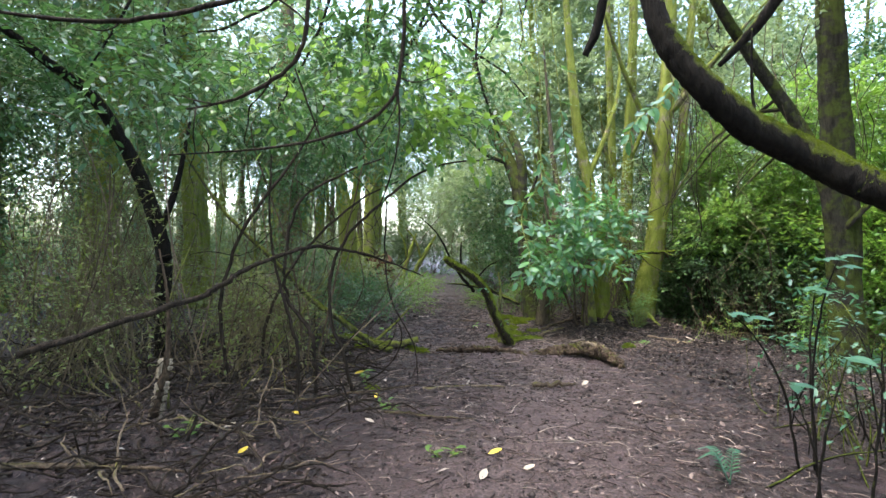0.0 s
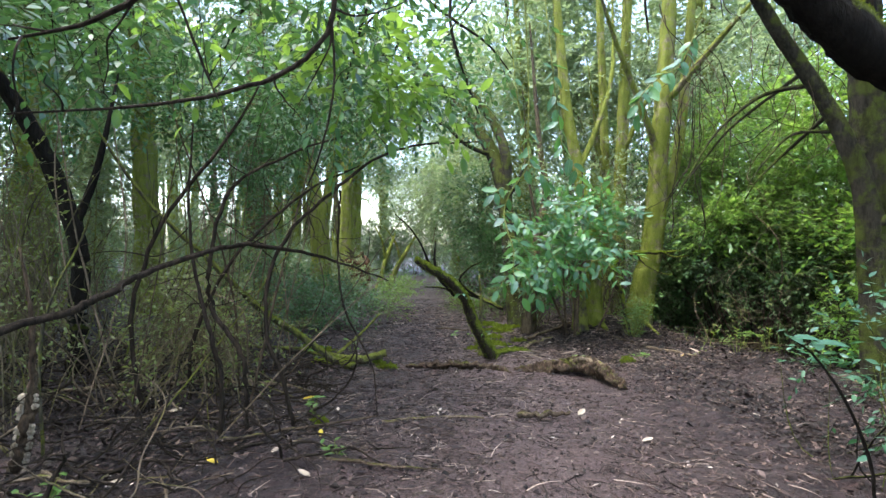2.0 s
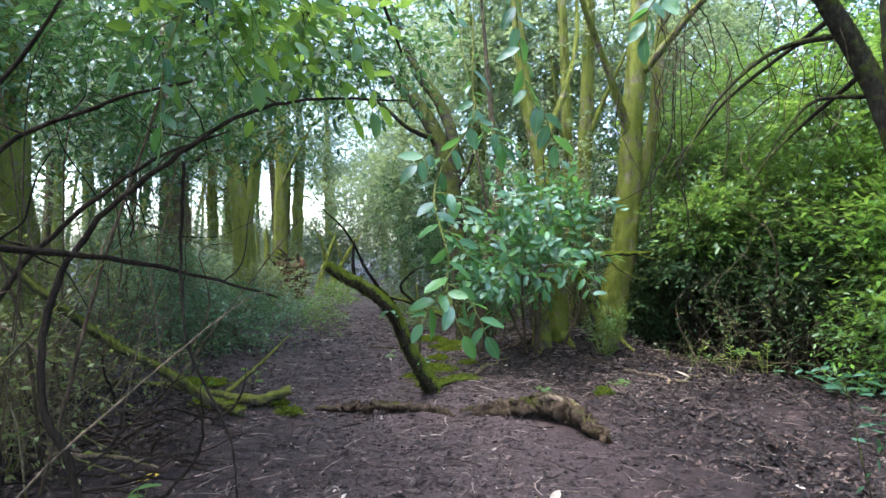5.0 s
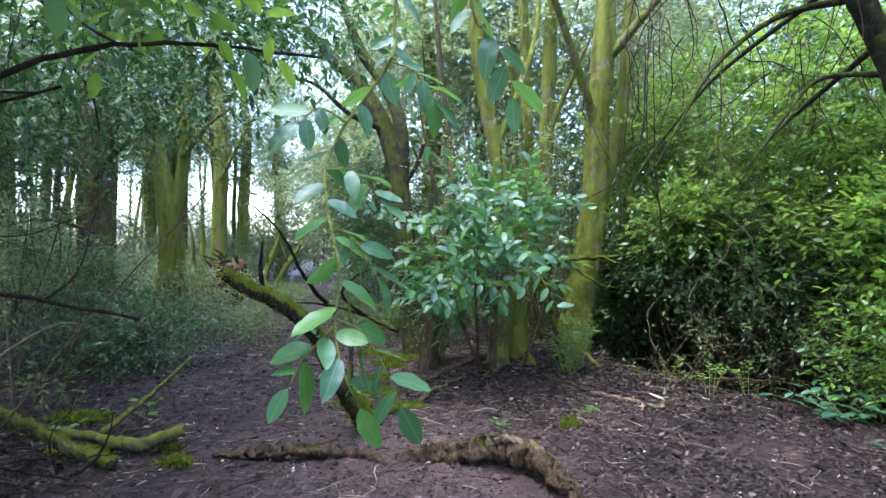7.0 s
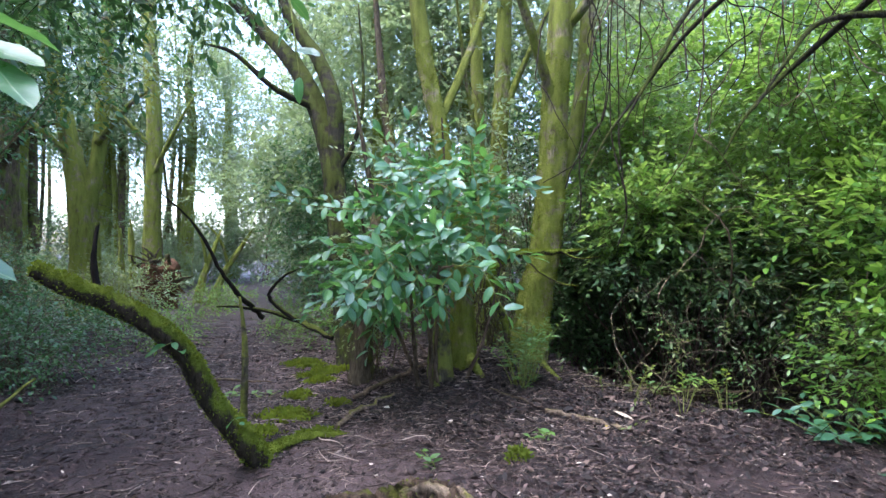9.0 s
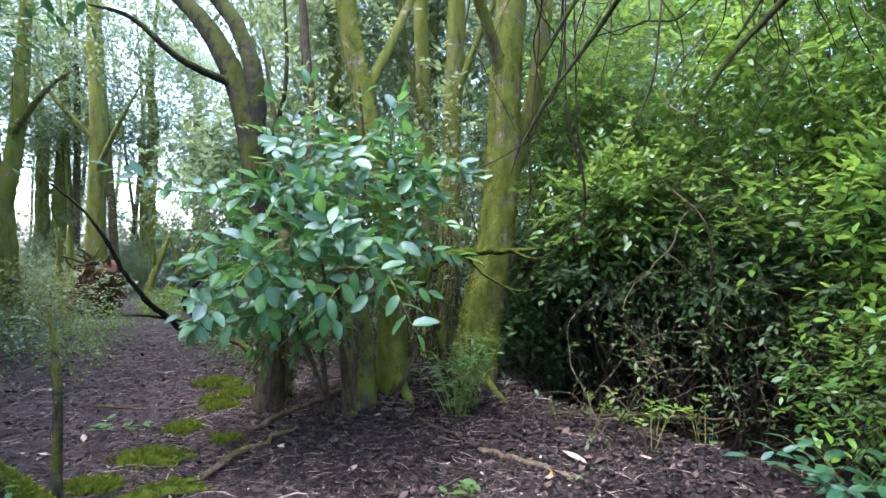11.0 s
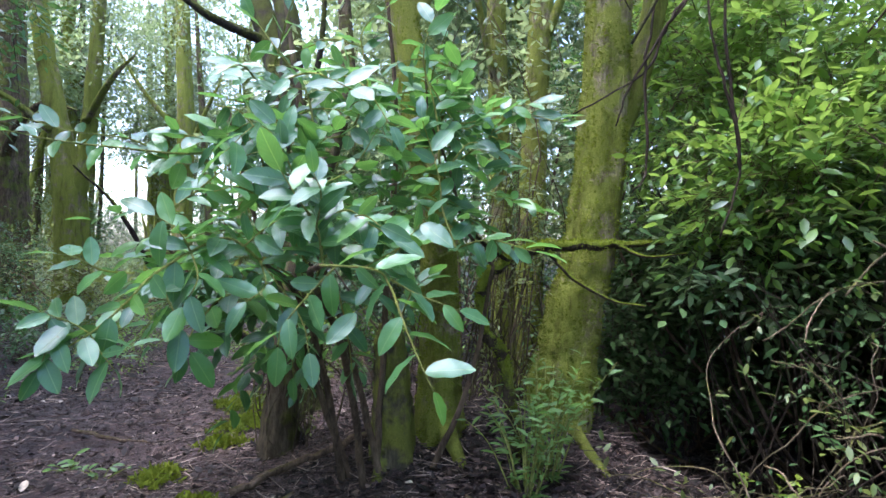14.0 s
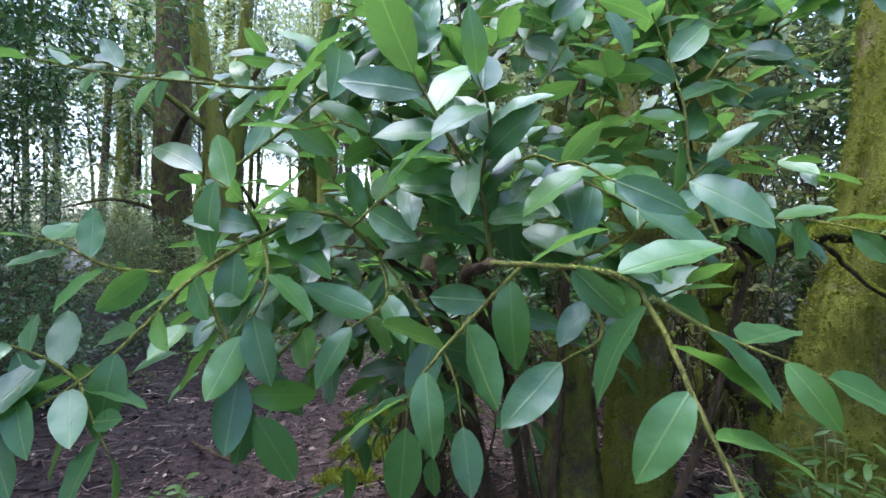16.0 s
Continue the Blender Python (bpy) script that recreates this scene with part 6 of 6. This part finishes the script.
for k, (px, py, kind_of) in enumerate(US):
    src = SG if kind_of else SH
    m = Matrix.Translation((px, py, -0.02)) @ Matrix.Rotation(r.uniform(0, 6.28), 4, "Z")
    if k in (0, 1):
        src.matrix_basis = m
    else:
        copy_thing(src, m)

for k, (px, py, sc) in enumerate([(-4.6, 16.2, 0.5), (-6.6, 19.0, 0.6), (-3.7, 20.8, 0.55), (-8.6, 22.0, 0.8), (-5.0, 24.5, 0.7), (-11.0, 17.5, 0.7), (-7.6, 26.5, 0.8), (-3.4, 27.0, 0.7), (-12.5, 25.0, 0.9), (-10.0, 31.0, 1.0), (-5.5, 33.0, 1.0), (-15.0, 30.0, 1.1), (-13.5, 20.5, 1.0), (-16.5, 20.0, 1.2), (-19.0, 25.0, 1.3), (-18.0, 33.0, 1.4), (-13.0, 35.0, 1.3), (-22.0, 32.0, 1.5), (-8.5, 37.0, 1.3), (-4.2, 39.0, 1.2), (-1.4, 36.0, 0.9), (-17.0, 13.0, 1.2), (-20.0, 18.0, 1.3), (-25.0, 24.0, 1.5), (-10.5, 26.8, 0.9), (-14.0, 17.0, 0.9), (6.3, 13.6, 1.3), (7.9, 14.2, 1.5), (9.6, 14.8, 1.5), (8.2, 10.0, 1.1), (10.2, 9.0, 1.2)]):
    copy_thing(SG if k % 3 == 0 else SH, Matrix.Translation((px, py, -0.02)) @ Matrix.Rotation(r.uniform(0, 6.28), 4, "Z") @ Matrix.Scale(sc, 4))

# ---------------------------------------------------------------- ground cover and small plants
for k, (bx, by, bl, n, mat, size) in enumerate([
        (-1.6, 10.2, [(-1.5, 10.4, 0.4, 0.75, 1.0, 0.45), (-2.8, 10.6, 0.5, 0.9, 0.8, 0.6)], 800, M_GLOSSY, 0.06), (-2.0, 13.2, [(-1.8, 13.2, 0.25, 0.8, 1.0, 0.35), (-3.0, 14.0, 0.4, 1.0, 0.9, 0.5)], 420, M_GLOSSY, 0.07),
        (-2.6, 18.5, [(-2.6, 18.5, 0.4, 1.2, 1.3, 0.6), (-4.6, 19.5, 0.6, 1.4, 1.2, 0.8)], 520, M_CANOPY, 0.11), (-3.2, 8.2, [(-3.2, 8.2, 0.3, 0.9, 0.6, 0.35)], 260, M_DULL, 0.06),
        (-6.0, 15.0, [(-6.0, 15.0, 0.5, 1.6, 1.3, 0.7)], 420, M_DULL, 0.09), (1.9, 12.6, [(1.8, 12.4, 0.25, 0.6, 0.5, 0.3), (2.6, 11.7, 0.3, 0.6, 0.4, 0.35)], 300, M_GRASS, 0.06),
        (-0.7, 12.2, [(-0.7, 12.2, 0.12, 0.5, 0.9, 0.16), (-0.9, 14.2, 0.15, 0.6, 1.0, 0.2)], 330, M_GRASS, 0.05), (-0.9, 17.0, [(-0.9, 16.8, 0.2, 0.6, 1.2, 0.25), (-0.7, 19.0, 0.25, 0.7, 1.2, 0.3)], 330, M_GRASS, 0.07),
        (1.1, 14.0, [(1.0, 13.2, 0.12, 0.3, 0.8, 0.16), (0.95, 15.2, 0.15, 0.35, 1.0, 0.2)], 260, M_GRASS, 0.05),
        (-5.5, 22.0, [(-5.5, 22, 0.6, 2.2, 1.5, 0.8)], 420, M_CANOPY, 0.14), (-9.5, 27.0, [(-9.5, 27, 0.8, 3, 1.6, 1.0)], 520, M_CANOPY, 0.17), (-7.0, 37.0, [(-7, 37, 1.2, 5, 1.8, 1.4)], 620, M_CANOPY, 0.24)]):
    shrub("ground_cover", "low tangle of leaves covering the ground beside the path", (bx, by, 0), bl, n, 7, size, 0.32, mat, 140 + k, 10, LEAF_FAR, 0.25, M_TWIG, "ground cover beside the path", stem_r=0.004, spread=0.4)

LEAF_LOW = {m.name: mesh_np("plant_leaf", *leaf_shape(5, 0.42, 0.14, 0.2)[:2], m) for m in (M_GRASS, M_BLUEPLANT, M_FRESH, M_GLOSSY)}
NARROW = mesh_np("plant_leaf", *leaf_shape(5, 0.25, 0.1, 0.35)[:2], M_GRASS)


def leafy_plant(name, label, base, count, height, reach, size, mat, seed, per=6, mesh=None, group="", top=0.0):
    """A small plant: stems from one foot, each with leaves of its own."""
    r = np.random.default_rng(seed)
    bz = float(ground_z(base[0], base[1])) - 0.01
    t = thing(name, label, "plant", (base[0], base[1], bz), group)
    me = mesh or LEAF_LOW[mat.name]
    for _ in range(count):
        a = r.uniform(0, 6.283)
        o = np.array([base[0], base[1], bz]) + np.array([math.cos(a), math.sin(a), 0]) * reach * 0.25 * r.uniform(0, 1)
        e = o + np.array([math.cos(a) * reach * r.uniform(0.3, 1), math.sin(a) * reach * r.uniform(0.3, 1), height * r.uniform(0.6, 1.1)])
        m = (o + e) / 2 + (0, 0, height * 0.15)
        st = part("stem", *limb([o, m, e], [0.004, 0.003, 0.0015], sides=5, per=4, rough=0.05), M_GREENSTEM, t)
        c = smooth_line([o, m, e], per)
        for k in range(per):
            q = c[int(len(c) * (top + (1 - top) * (k + 1) / (per + 1)))]
            d = np.array([math.cos(a + 2.4 * k), math.sin(a + 2.4 * k), r.uniform(-0.1, 0.6)]) + (e - o) * 0.6
            lf = new("leaf", me)
            lf.parent = st
            lf.matrix_basis = Matrix.Translation(-Vector(t.location)) @ leaf_matrix(q, d, (r.normal(0, 0.3), -0.3 + r.normal(0, 0.3), 1), size * r.uniform(0.7, 1.2))
    return t


leafy_plant("bramble", "low bluish-green leafy plant at the foot of the shrubs", (5.0, 7.4), 11, 0.22, 0.5, 0.13, M_BLUEPLANT, 1)
leafy_plant("bramble", "low bluish-green leafy plant at the foot of the shrubs", (5.4, 6.9), 7, 0.2, 0.4, 0.12, M_BLUEPLANT, 2)
leafy_plant("bramble", "low bluish-green leafy plant at the foot of the shrubs", (4.7, 6.2), 7, 0.15, 0.5, 0.12, M_BLUEPLANT, 3)
for k, (x, y) in enumerate([(4.28, 8.15), (4.5, 8.4), (4.75, 8.2), (4.57, 8.85), (4.2, 8.75), (5.0, 8.45)]):
    leafy_plant("seedling", "upright seedling with fresh yellow-green tips", (x, y), 3, 0.36, 0.22, 0.06, M_FRESH if k % 2 == 0 else M_GRASS, 10 + k, 7, group="seedlings by the hollow", top=0.4)
leafy_plant("shoots", "dense tuft of thin upright green shoots under the trunk", (3.34, 9.2), 26, 0.62, 0.34, 0.075, M_GRASS, 20, 10, NARROW)
leafy_plant("shoots", "dense tuft of thin upright green shoots under the trunk", (3.2, 9.0), 16, 0.48, 0.28, 0.07, M_GRASS, 21, 9, NARROW)
for k, (x, y, h) in enumerate([(-0.79, 5.62, 0.14), (-0.45, 4.7, 0.08), (-1.92, 4.02, 0.16), (0.02, 3.6, 0.07), (2.89, 7.92, 0.08), (2.06, 7.6, 0.12), (-1.64, 9.0, 0.25), (0.6, 9.8, 0.08), (0.9, 9.6, 0.06), (-0.9, 8.6, 0.2), (-1.3, 8.1, 0.18)]):
    leafy_plant("weed", "small green weed growing out of the soil", (x, y), 4, h, 0.14, 0.075, M_GRASS, 30 + k, 3, group="weeds on the path")
leafy_plant("laurel_seedling", "young laurel sapling beside the path with few leaves", (-1.75, 8.9), 5, 0.6, 0.4, 0.09, M_GLOSSY, 50, 6)

# bramble arching in beside the path, and a fern under it
b = thing("bramble_arch", "dark thorny bramble stems with bluish leaves", "plant", (2.35, 3.5, 0.0))
for k, pts in enumerate(([(2.3, 3.5, -0.03), (2.2, 3.5, 0.5), (2.0, 3.5, 0.85), (1.85, 3.5, 0.98)], [(2.4, 3.5, -0.03), (2.42, 3.55, 0.6), (2.5, 3.55, 1.1), (2.56, 3.5, 1.35)], [(2.35, 3.4, -0.03), (2.3, 3.4, 0.7), (2.4, 3.5, 1.12)],
                         [(2.0, 2.9, -0.03), (2.05, 2.9, 0.4), (2.2, 2.95, 0.8)], [(2.1, 3.0, -0.03), (2.05, 3.0, 0.3), (2.0, 3.1, 0.62)], [(1.9, 3.2, -0.02), (2.2, 3.1, 0.2), (2.6, 3.0, 0.3)], [(2.2, 2.8, -0.02), (2.3, 2.85, 0.5), (2.35, 2.9, 0.9)])):
    part("stem", *limb(pts, [0.009, 0.007, 0.004], sides=6, per=6, rough=0.1, seed=k, wobble=0.4), M_DARK, b)
r = np.random.default_rng(77)
for p in ((1.85, 3.5, 0.98), (1.98, 3.52, 0.95), (2.4, 3.5, 1.12), (2.32, 3.5, 1.14), (2.56, 3.5, 1.35), (2.46, 3.52, 1.33), (2.6, 3.55, 1.28), (2.2, 2.95, 0.8), (2.0, 3.1, 0.62), (2.5, 3.4, 0.7)):
    for a in (-1.9, -0.4, 1.1):
        lf = new("leaf", LEAF_LOW[M_BLUEPLANT.name])
        lf.parent = b
        lf.matrix_basis = Matrix.Translation(-Vector(b.location)) @ leaf_matrix(p, (math.cos(a + r.normal(0, 0.2)), math.sin(a), 0.1), (r.normal(0, 0.2), -0.4, 1), 0.13 * r.uniform(0.8, 1.15))
fern = thing("fern", "small green fern growing on the soil", "fern", (1.72, 3.25, 0.0))
for a, ln in ((1.9, 0.24), (0.9, 0.2), (2.7, 0.17)):
    e = Vector((math.cos(a), math.sin(a), 0))
    pts = [Vector((1.72, 3.25, -0.01)), Vector((1.72, 3.25, 0)) + e * ln * 0.5 + Vector((0, 0, 0.16)), Vector((1.72, 3.25, 0)) + e * ln + Vector((0, 0, 0.12))]
    c = smooth_line([tuple(q) for q in pts], 10)
    P2, D2 = [], []
    for k in range(3, len(c)):
        w = unit(np.gradient(c, axis=0))[k]
        s = np.cross(w, (0, 0, 1))
        for sg in (1, -1):
            P2.append(c[k])
            D2.append(s * sg + w * 0.3)
    sz = np.repeat(np.linspace(0.06, 0.015, len(c) - 3), 2)
    v1, f1 = place_leaves(leaf_shape(4, 0.25, 0.05, 0.15), np.array(P2), np.array(D2), np.tile((0.1, -0.3, 1.0), (len(P2), 1)), sz)
    v2, f2 = limb([tuple(q) for q in pts], [0.004, 0.002], sides=5, per=6, rough=0.03)
    part("frond", *join([(v1, f1), (v2, f2)]), M_BLUEPLANT, fern)


def moss_patch(x, y, rx, ry, seed, high=0.06):
    r = np.random.default_rng(seed)
    t = thing("moss_patch", "soft bright-green moss patch on the soil", "moss", (x, y, float(ground_z(x, y))), "moss on the ground")
    n = int(1100 * rx * ry / 0.06)
    a, d = r.uniform(0, 6.283, n), np.sqrt(r.uniform(0, 1, n))
    d = d * (0.75 + 0.35 * np.sin(a * 3 + seed) * np.sin(a * 5))
    px, py = x + np.cos(a) * d * rx, y + np.sin(a) * d * ry
    P = np.stack([px, py, ground_z(px, py) + high * (1 - d * d) * r.uniform(0.2, 1, n)], -1)
    part("tuft", *place_leaves(LEAF_FAR, P, r.normal(0, 1, (n, 3)) + (0, 0, 0.9), r.normal(0, 1, (n, 3)), r.uniform(0.015, 0.055, n)), M_MOSSPATCH, t, kind="stuff")


for k, q in enumerate([(1.14, 9.0, 0.28, 0.2), (1.5, 10.6, 0.35, 0.3), (1.42, 10.1, 0.2, 0.16), (1.35, 8.42, 0.18, 0.1), (-0.45, 7.75, 0.12, 0.1), (-1.05, 7.75, 0.3, 0.12), (0.9, 8.6, 0.22, 0.14), (-0.3, 7.4, 0.13, 0.1), (1.6, 7.05, 0.08, 0.05), (-1.4, 8.6, 0.3, 0.2), (2.6, 7.6, 0.12, 0.1), (-0.7, 5.4, 0.09, 0.08), (1.25, 11.2, 0.3, 0.35), (1.2, 9.6, 0.16, 0.2), (1.55, 9.25, 0.14, 0.12)]):
    moss_patch(*q, 200 + k)

# brushwood of dead twigs under the thicket
r = np.random.default_rng(61)
heap = thing("brushwood", "tangle of dead twigs lying under the thicket", "brushwood", (-2.2, 5.0, 0.0))
pile = []
for k in range(700):
    x, y = r.uniform(-5.0, -0.7), r.uniform(2.4, 7.5)
    z = float(ground_z(x, y))
    line = wander((x, y, z + r.uniform(0, 0.12)), (r.normal(0, 1), r.normal(0, 0.7), r.uniform(0, 0.5)), r.uniform(0.2, 0.95), r, 6, 0.28, 0.06)
    line[:, 2] = np.maximum(line[:, 2], ground_z(line[:, 0], line[:, 1]) + 0.006)
    g = r.uniform(0.003, 0.012)
    twig = limb(line, [g, g * 0.8, g * 0.25], sides=5, per=3, rough=0.1, seed=k, wobble=0.3)
    if x > -3.2 and y < 6.3:
        part("twig", *twig, M_DEADTWIG if k % 7 == 0 else M_VINE, heap)
    else:
        pile.append(twig)
part("far_brushwood", *join(pile), M_VINE, heap, kind="stuff")
t = thing("coppice", "thin bare stems arching out of the thicket", "shrub", (-2.6, 6.2, 0.0))
for k in range(64):
    x, y = r.uniform(-4.6, -1.3), r.uniform(4.6, 8.6)
    h = r.uniform(1.0, 2.9)
    e = np.array([x + r.normal(0.3, 0.5), y + r.normal(0, 0.4), h])
    m = (np.array([x, y, 0]) + e) / 2 + r.normal(0, 0.14, 3)
    tip = e + np.array([r.normal(0.25, 0.4), r.normal(0, 0.3), r.uniform(-0.3, 0.4)])
    g = r.uniform(0.004, 0.011)
    part("stem", *limb([(x, y, -0.03), m, e, tip], [g, g * 0.9, g * 0.6, g * 0.25], sides=5, per=6, rough=0.08, seed=k, wobble=0.4), (M_TWIG, M_DEADTWIG, M_HALF)[k % 3], t)

# upturned stump far off by the bend
b = thing("upturned_stump", "upturned reddish-brown stump with torn roots", "stump", (-2.2, 18.9, 0.0))
part("body", *limb([(-2.3, 19.1, -0.1), (-2.2, 18.9, 0.5), (-2.1, 18.7, 1.1)], [0.5, 0.46, 0.34], sides=14, per=8, rough=0.16, seed=2), M_RUST, b)
r = np.random.default_rng(9)
for _ in range(12):
    part("root", *limb(wander((-2.15 + r.normal(0, 0.2), 18.75, 0.9 + r.normal(0, 0.25)), (r.normal(0, 0.8), -0.4, r.normal(0.2, 0.6)), r.uniform(0.4, 0.8), r, 5, 0.3), [0.06, 0.012], sides=6, per=4, rough=0.12), M_BROWN, b)
for k, (x, y, lx) in enumerate([(-2.9, 19.6, -0.2), (-1.6, 20.2, 0.5), (-1.3, 20.5, 0.9), (-3.3, 19.9, -0.1)]):
    tree("thin mossy yellow-green trunk far along the path", (x, y, 0), ([(x, y, -0.1), (x + lx * 0.35, y, 0.7), (x + lx * 0.8, y + 0.1, 1.4), (x + lx * 1.2, y + 0.2, 2.0)], [0.12, 0.085, 0.07, 0.02]), [([(x + lx * 0.5, y, 1.1), (x + lx * 0.3, y - 0.1, 1.7), (x - 0.1, y - 0.2, 2.2)], [0.05, 0.04, 0.015])])

# thin dead twigs that hang from the slanting tree and the boughs at the right
r = np.random.default_rng(88)
for k in range(64):
    o = np.array([r.uniform(3.0, 6.6), r.uniform(6.5, 8.8), r.uniform(2.3, 3.8)])
    t = thing("hanging_twig", "thin dead twig hanging from the branches above", "twig", tuple(o), "hanging dead twigs")
    part("stem", *limb(wander(o + (0, 0, 0.7), (r.normal(0, 0.5), r.normal(0, 0.3), -1), r.uniform(0.9, 1.7), r, 7, 0.28, 0.12), [0.0065, 0.005, 0.002], sides=5, per=4, rough=0.08, wobble=0.3), M_VINE if k % 2 else M_TWIG, t)

for pts in ([(4.1, 8.9, 3.9), (4.06, 8.92, 2.8), (3.91, 8.95, 2.47), (3.73, 8.99, 2.16), (3.65, 9.01, 1.94)], [(4.06, 8.9, 3.6), (4.03, 8.92, 2.72), (3.88, 8.96, 2.41), (3.78, 8.98, 2.2), (3.44, 9.05, 2.0)],
            [(4.05, 8.9, 3.8), (4.09, 8.91, 2.54), (4.15, 8.9, 2.17), (4.24, 8.89, 1.74), (4.14, 8.91, 1.37)], [(4.15, 8.9, 3.8), (4.17, 8.9, 2.44), (4.21, 8.89, 1.96), (4.23, 8.89, 1.72)], [(3.9, 8.9, 3.6), (3.84, 8.96, 2.58), (3.79, 8.98, 2.23), (3.8, 8.98, 1.72), (3.73, 8.99, 1.61)]):
    t = thing("hanging_vine", "thin dark vine hanging before the mossy trunk", "vine", pts[0], "vines before the mossy trunk")
    part("stem", *limb(pts, [0.004, 0.008, 0.004], sides=6, per=7, rough=0.08, wobble=0.6), M_VINE, t)

# slender bare trees in the open wood beyond the thicket
r = np.random.default_rng(404)
POLES = []
for k in range(3):
    t = thing("slender_tree", "slender bare tree far off in the open wood", "tree", (0, 0, 0), "slender far trees")
    g = 0.07 + 0.03 * k
    part("trunk", *limb([(0, 0, -0.1), (r.normal(0, 0.1), 0, 3), (r.normal(0, 0.3), 0.1, 7), (r.normal(0, 0.5), 0.2, 13)], [g * 1.2, g, g * 0.8, 0.02], sides=7, per=6, rough=0.05, seed=k), (M_HALF, M_MOSSY, M_REDBARK)[k], t)
    for _ in range(9):
        z = r.uniform(0.8, 9)
        part("limb", *limb(wander((0, 0, z), (r.normal(), r.normal(), 0.25), r.uniform(0.8, 2.2), r, 5, 0.3), [0.022, 0.006], sides=5, per=3, rough=0.06), M_HALF, t)
    O, D = in_blobs([(0, 0, 3.0, 1.3, 1.3, 1.6), (0, 0, 7, 1.8, 1.8, 2.5), (0, 0, 10.5, 1.6, 1.6, 2.0)], 130, r, 0.6, 0.4)
    lv, st = spray(O, r.normal(0, 1, O.shape), r.uniform(0.4, 0.8, len(O)), 7, 0.15, 0.4, 0.006, LEAF_FAR, r)
    part("crown", *lv, M_CANOPY, t, kind="stuff")
    POLES.append(t)
for k in range(42):
    y = r.uniform(21, 46)
    x = -2.2 - y * r.uniform(0.03, 0.62)
    m = Matrix.Translation((x, y, -0.1)) @ Matrix.Rotation(r.uniform(0, 6.28), 4, "Z") @ Matrix.Rotation(r.normal(0, 0.07), 4, "X")
    if k < 3:
        POLES[k].matrix_basis = m
    else:
        copy_thing(POLES[k % 3], m)

# the wood beyond, too far to tell its trees apart
r = np.random.default_rng(301)
n = 9000
ang, dist = r.uniform(0, 6.283, n), r.uniform(27, 48, n)
h = r.uniform(0, 1, n) ** 0.8 * 17
O = np.stack([1 + np.sin(ang) * dist, 6 + np.cos(ang) * dist, h], -1)
g = np.sin(O[:, 0] * 0.7 + 2 * np.sin(O[:, 2] * 0.5)) + np.sin(O[:, 1] * 0.6 + O[:, 2] * 0.4) + np.sin(O[:, 2] * 0.9 + O[:, 0] * 0.3)
glade = (O[:, 0] < 1.5) & (O[:, 1] > 12) & (O[:, 2] > 2.0) & (O[:, 2] < 15)
O = O[(g > r.uniform(-2.2, 0.8, n)) & (~glade | (r.uniform(0, 1, n) < 0.15)) & ((O[:, 2] < 6) | (r.uniform(0, 1, n) < 0.6))]
lv, st = spray(O, r.normal(0, 1, O.shape), r.uniform(0.8, 1.6, len(O)), 8, 0.42, 0.3, 0.01, LEAF_FAR, r)
tagged(new("far_wood", mesh_np("far_wood", *lv, M_CANOPY)), "hazy pale-green foliage of the wood beyond", "woods", kind="stuff")
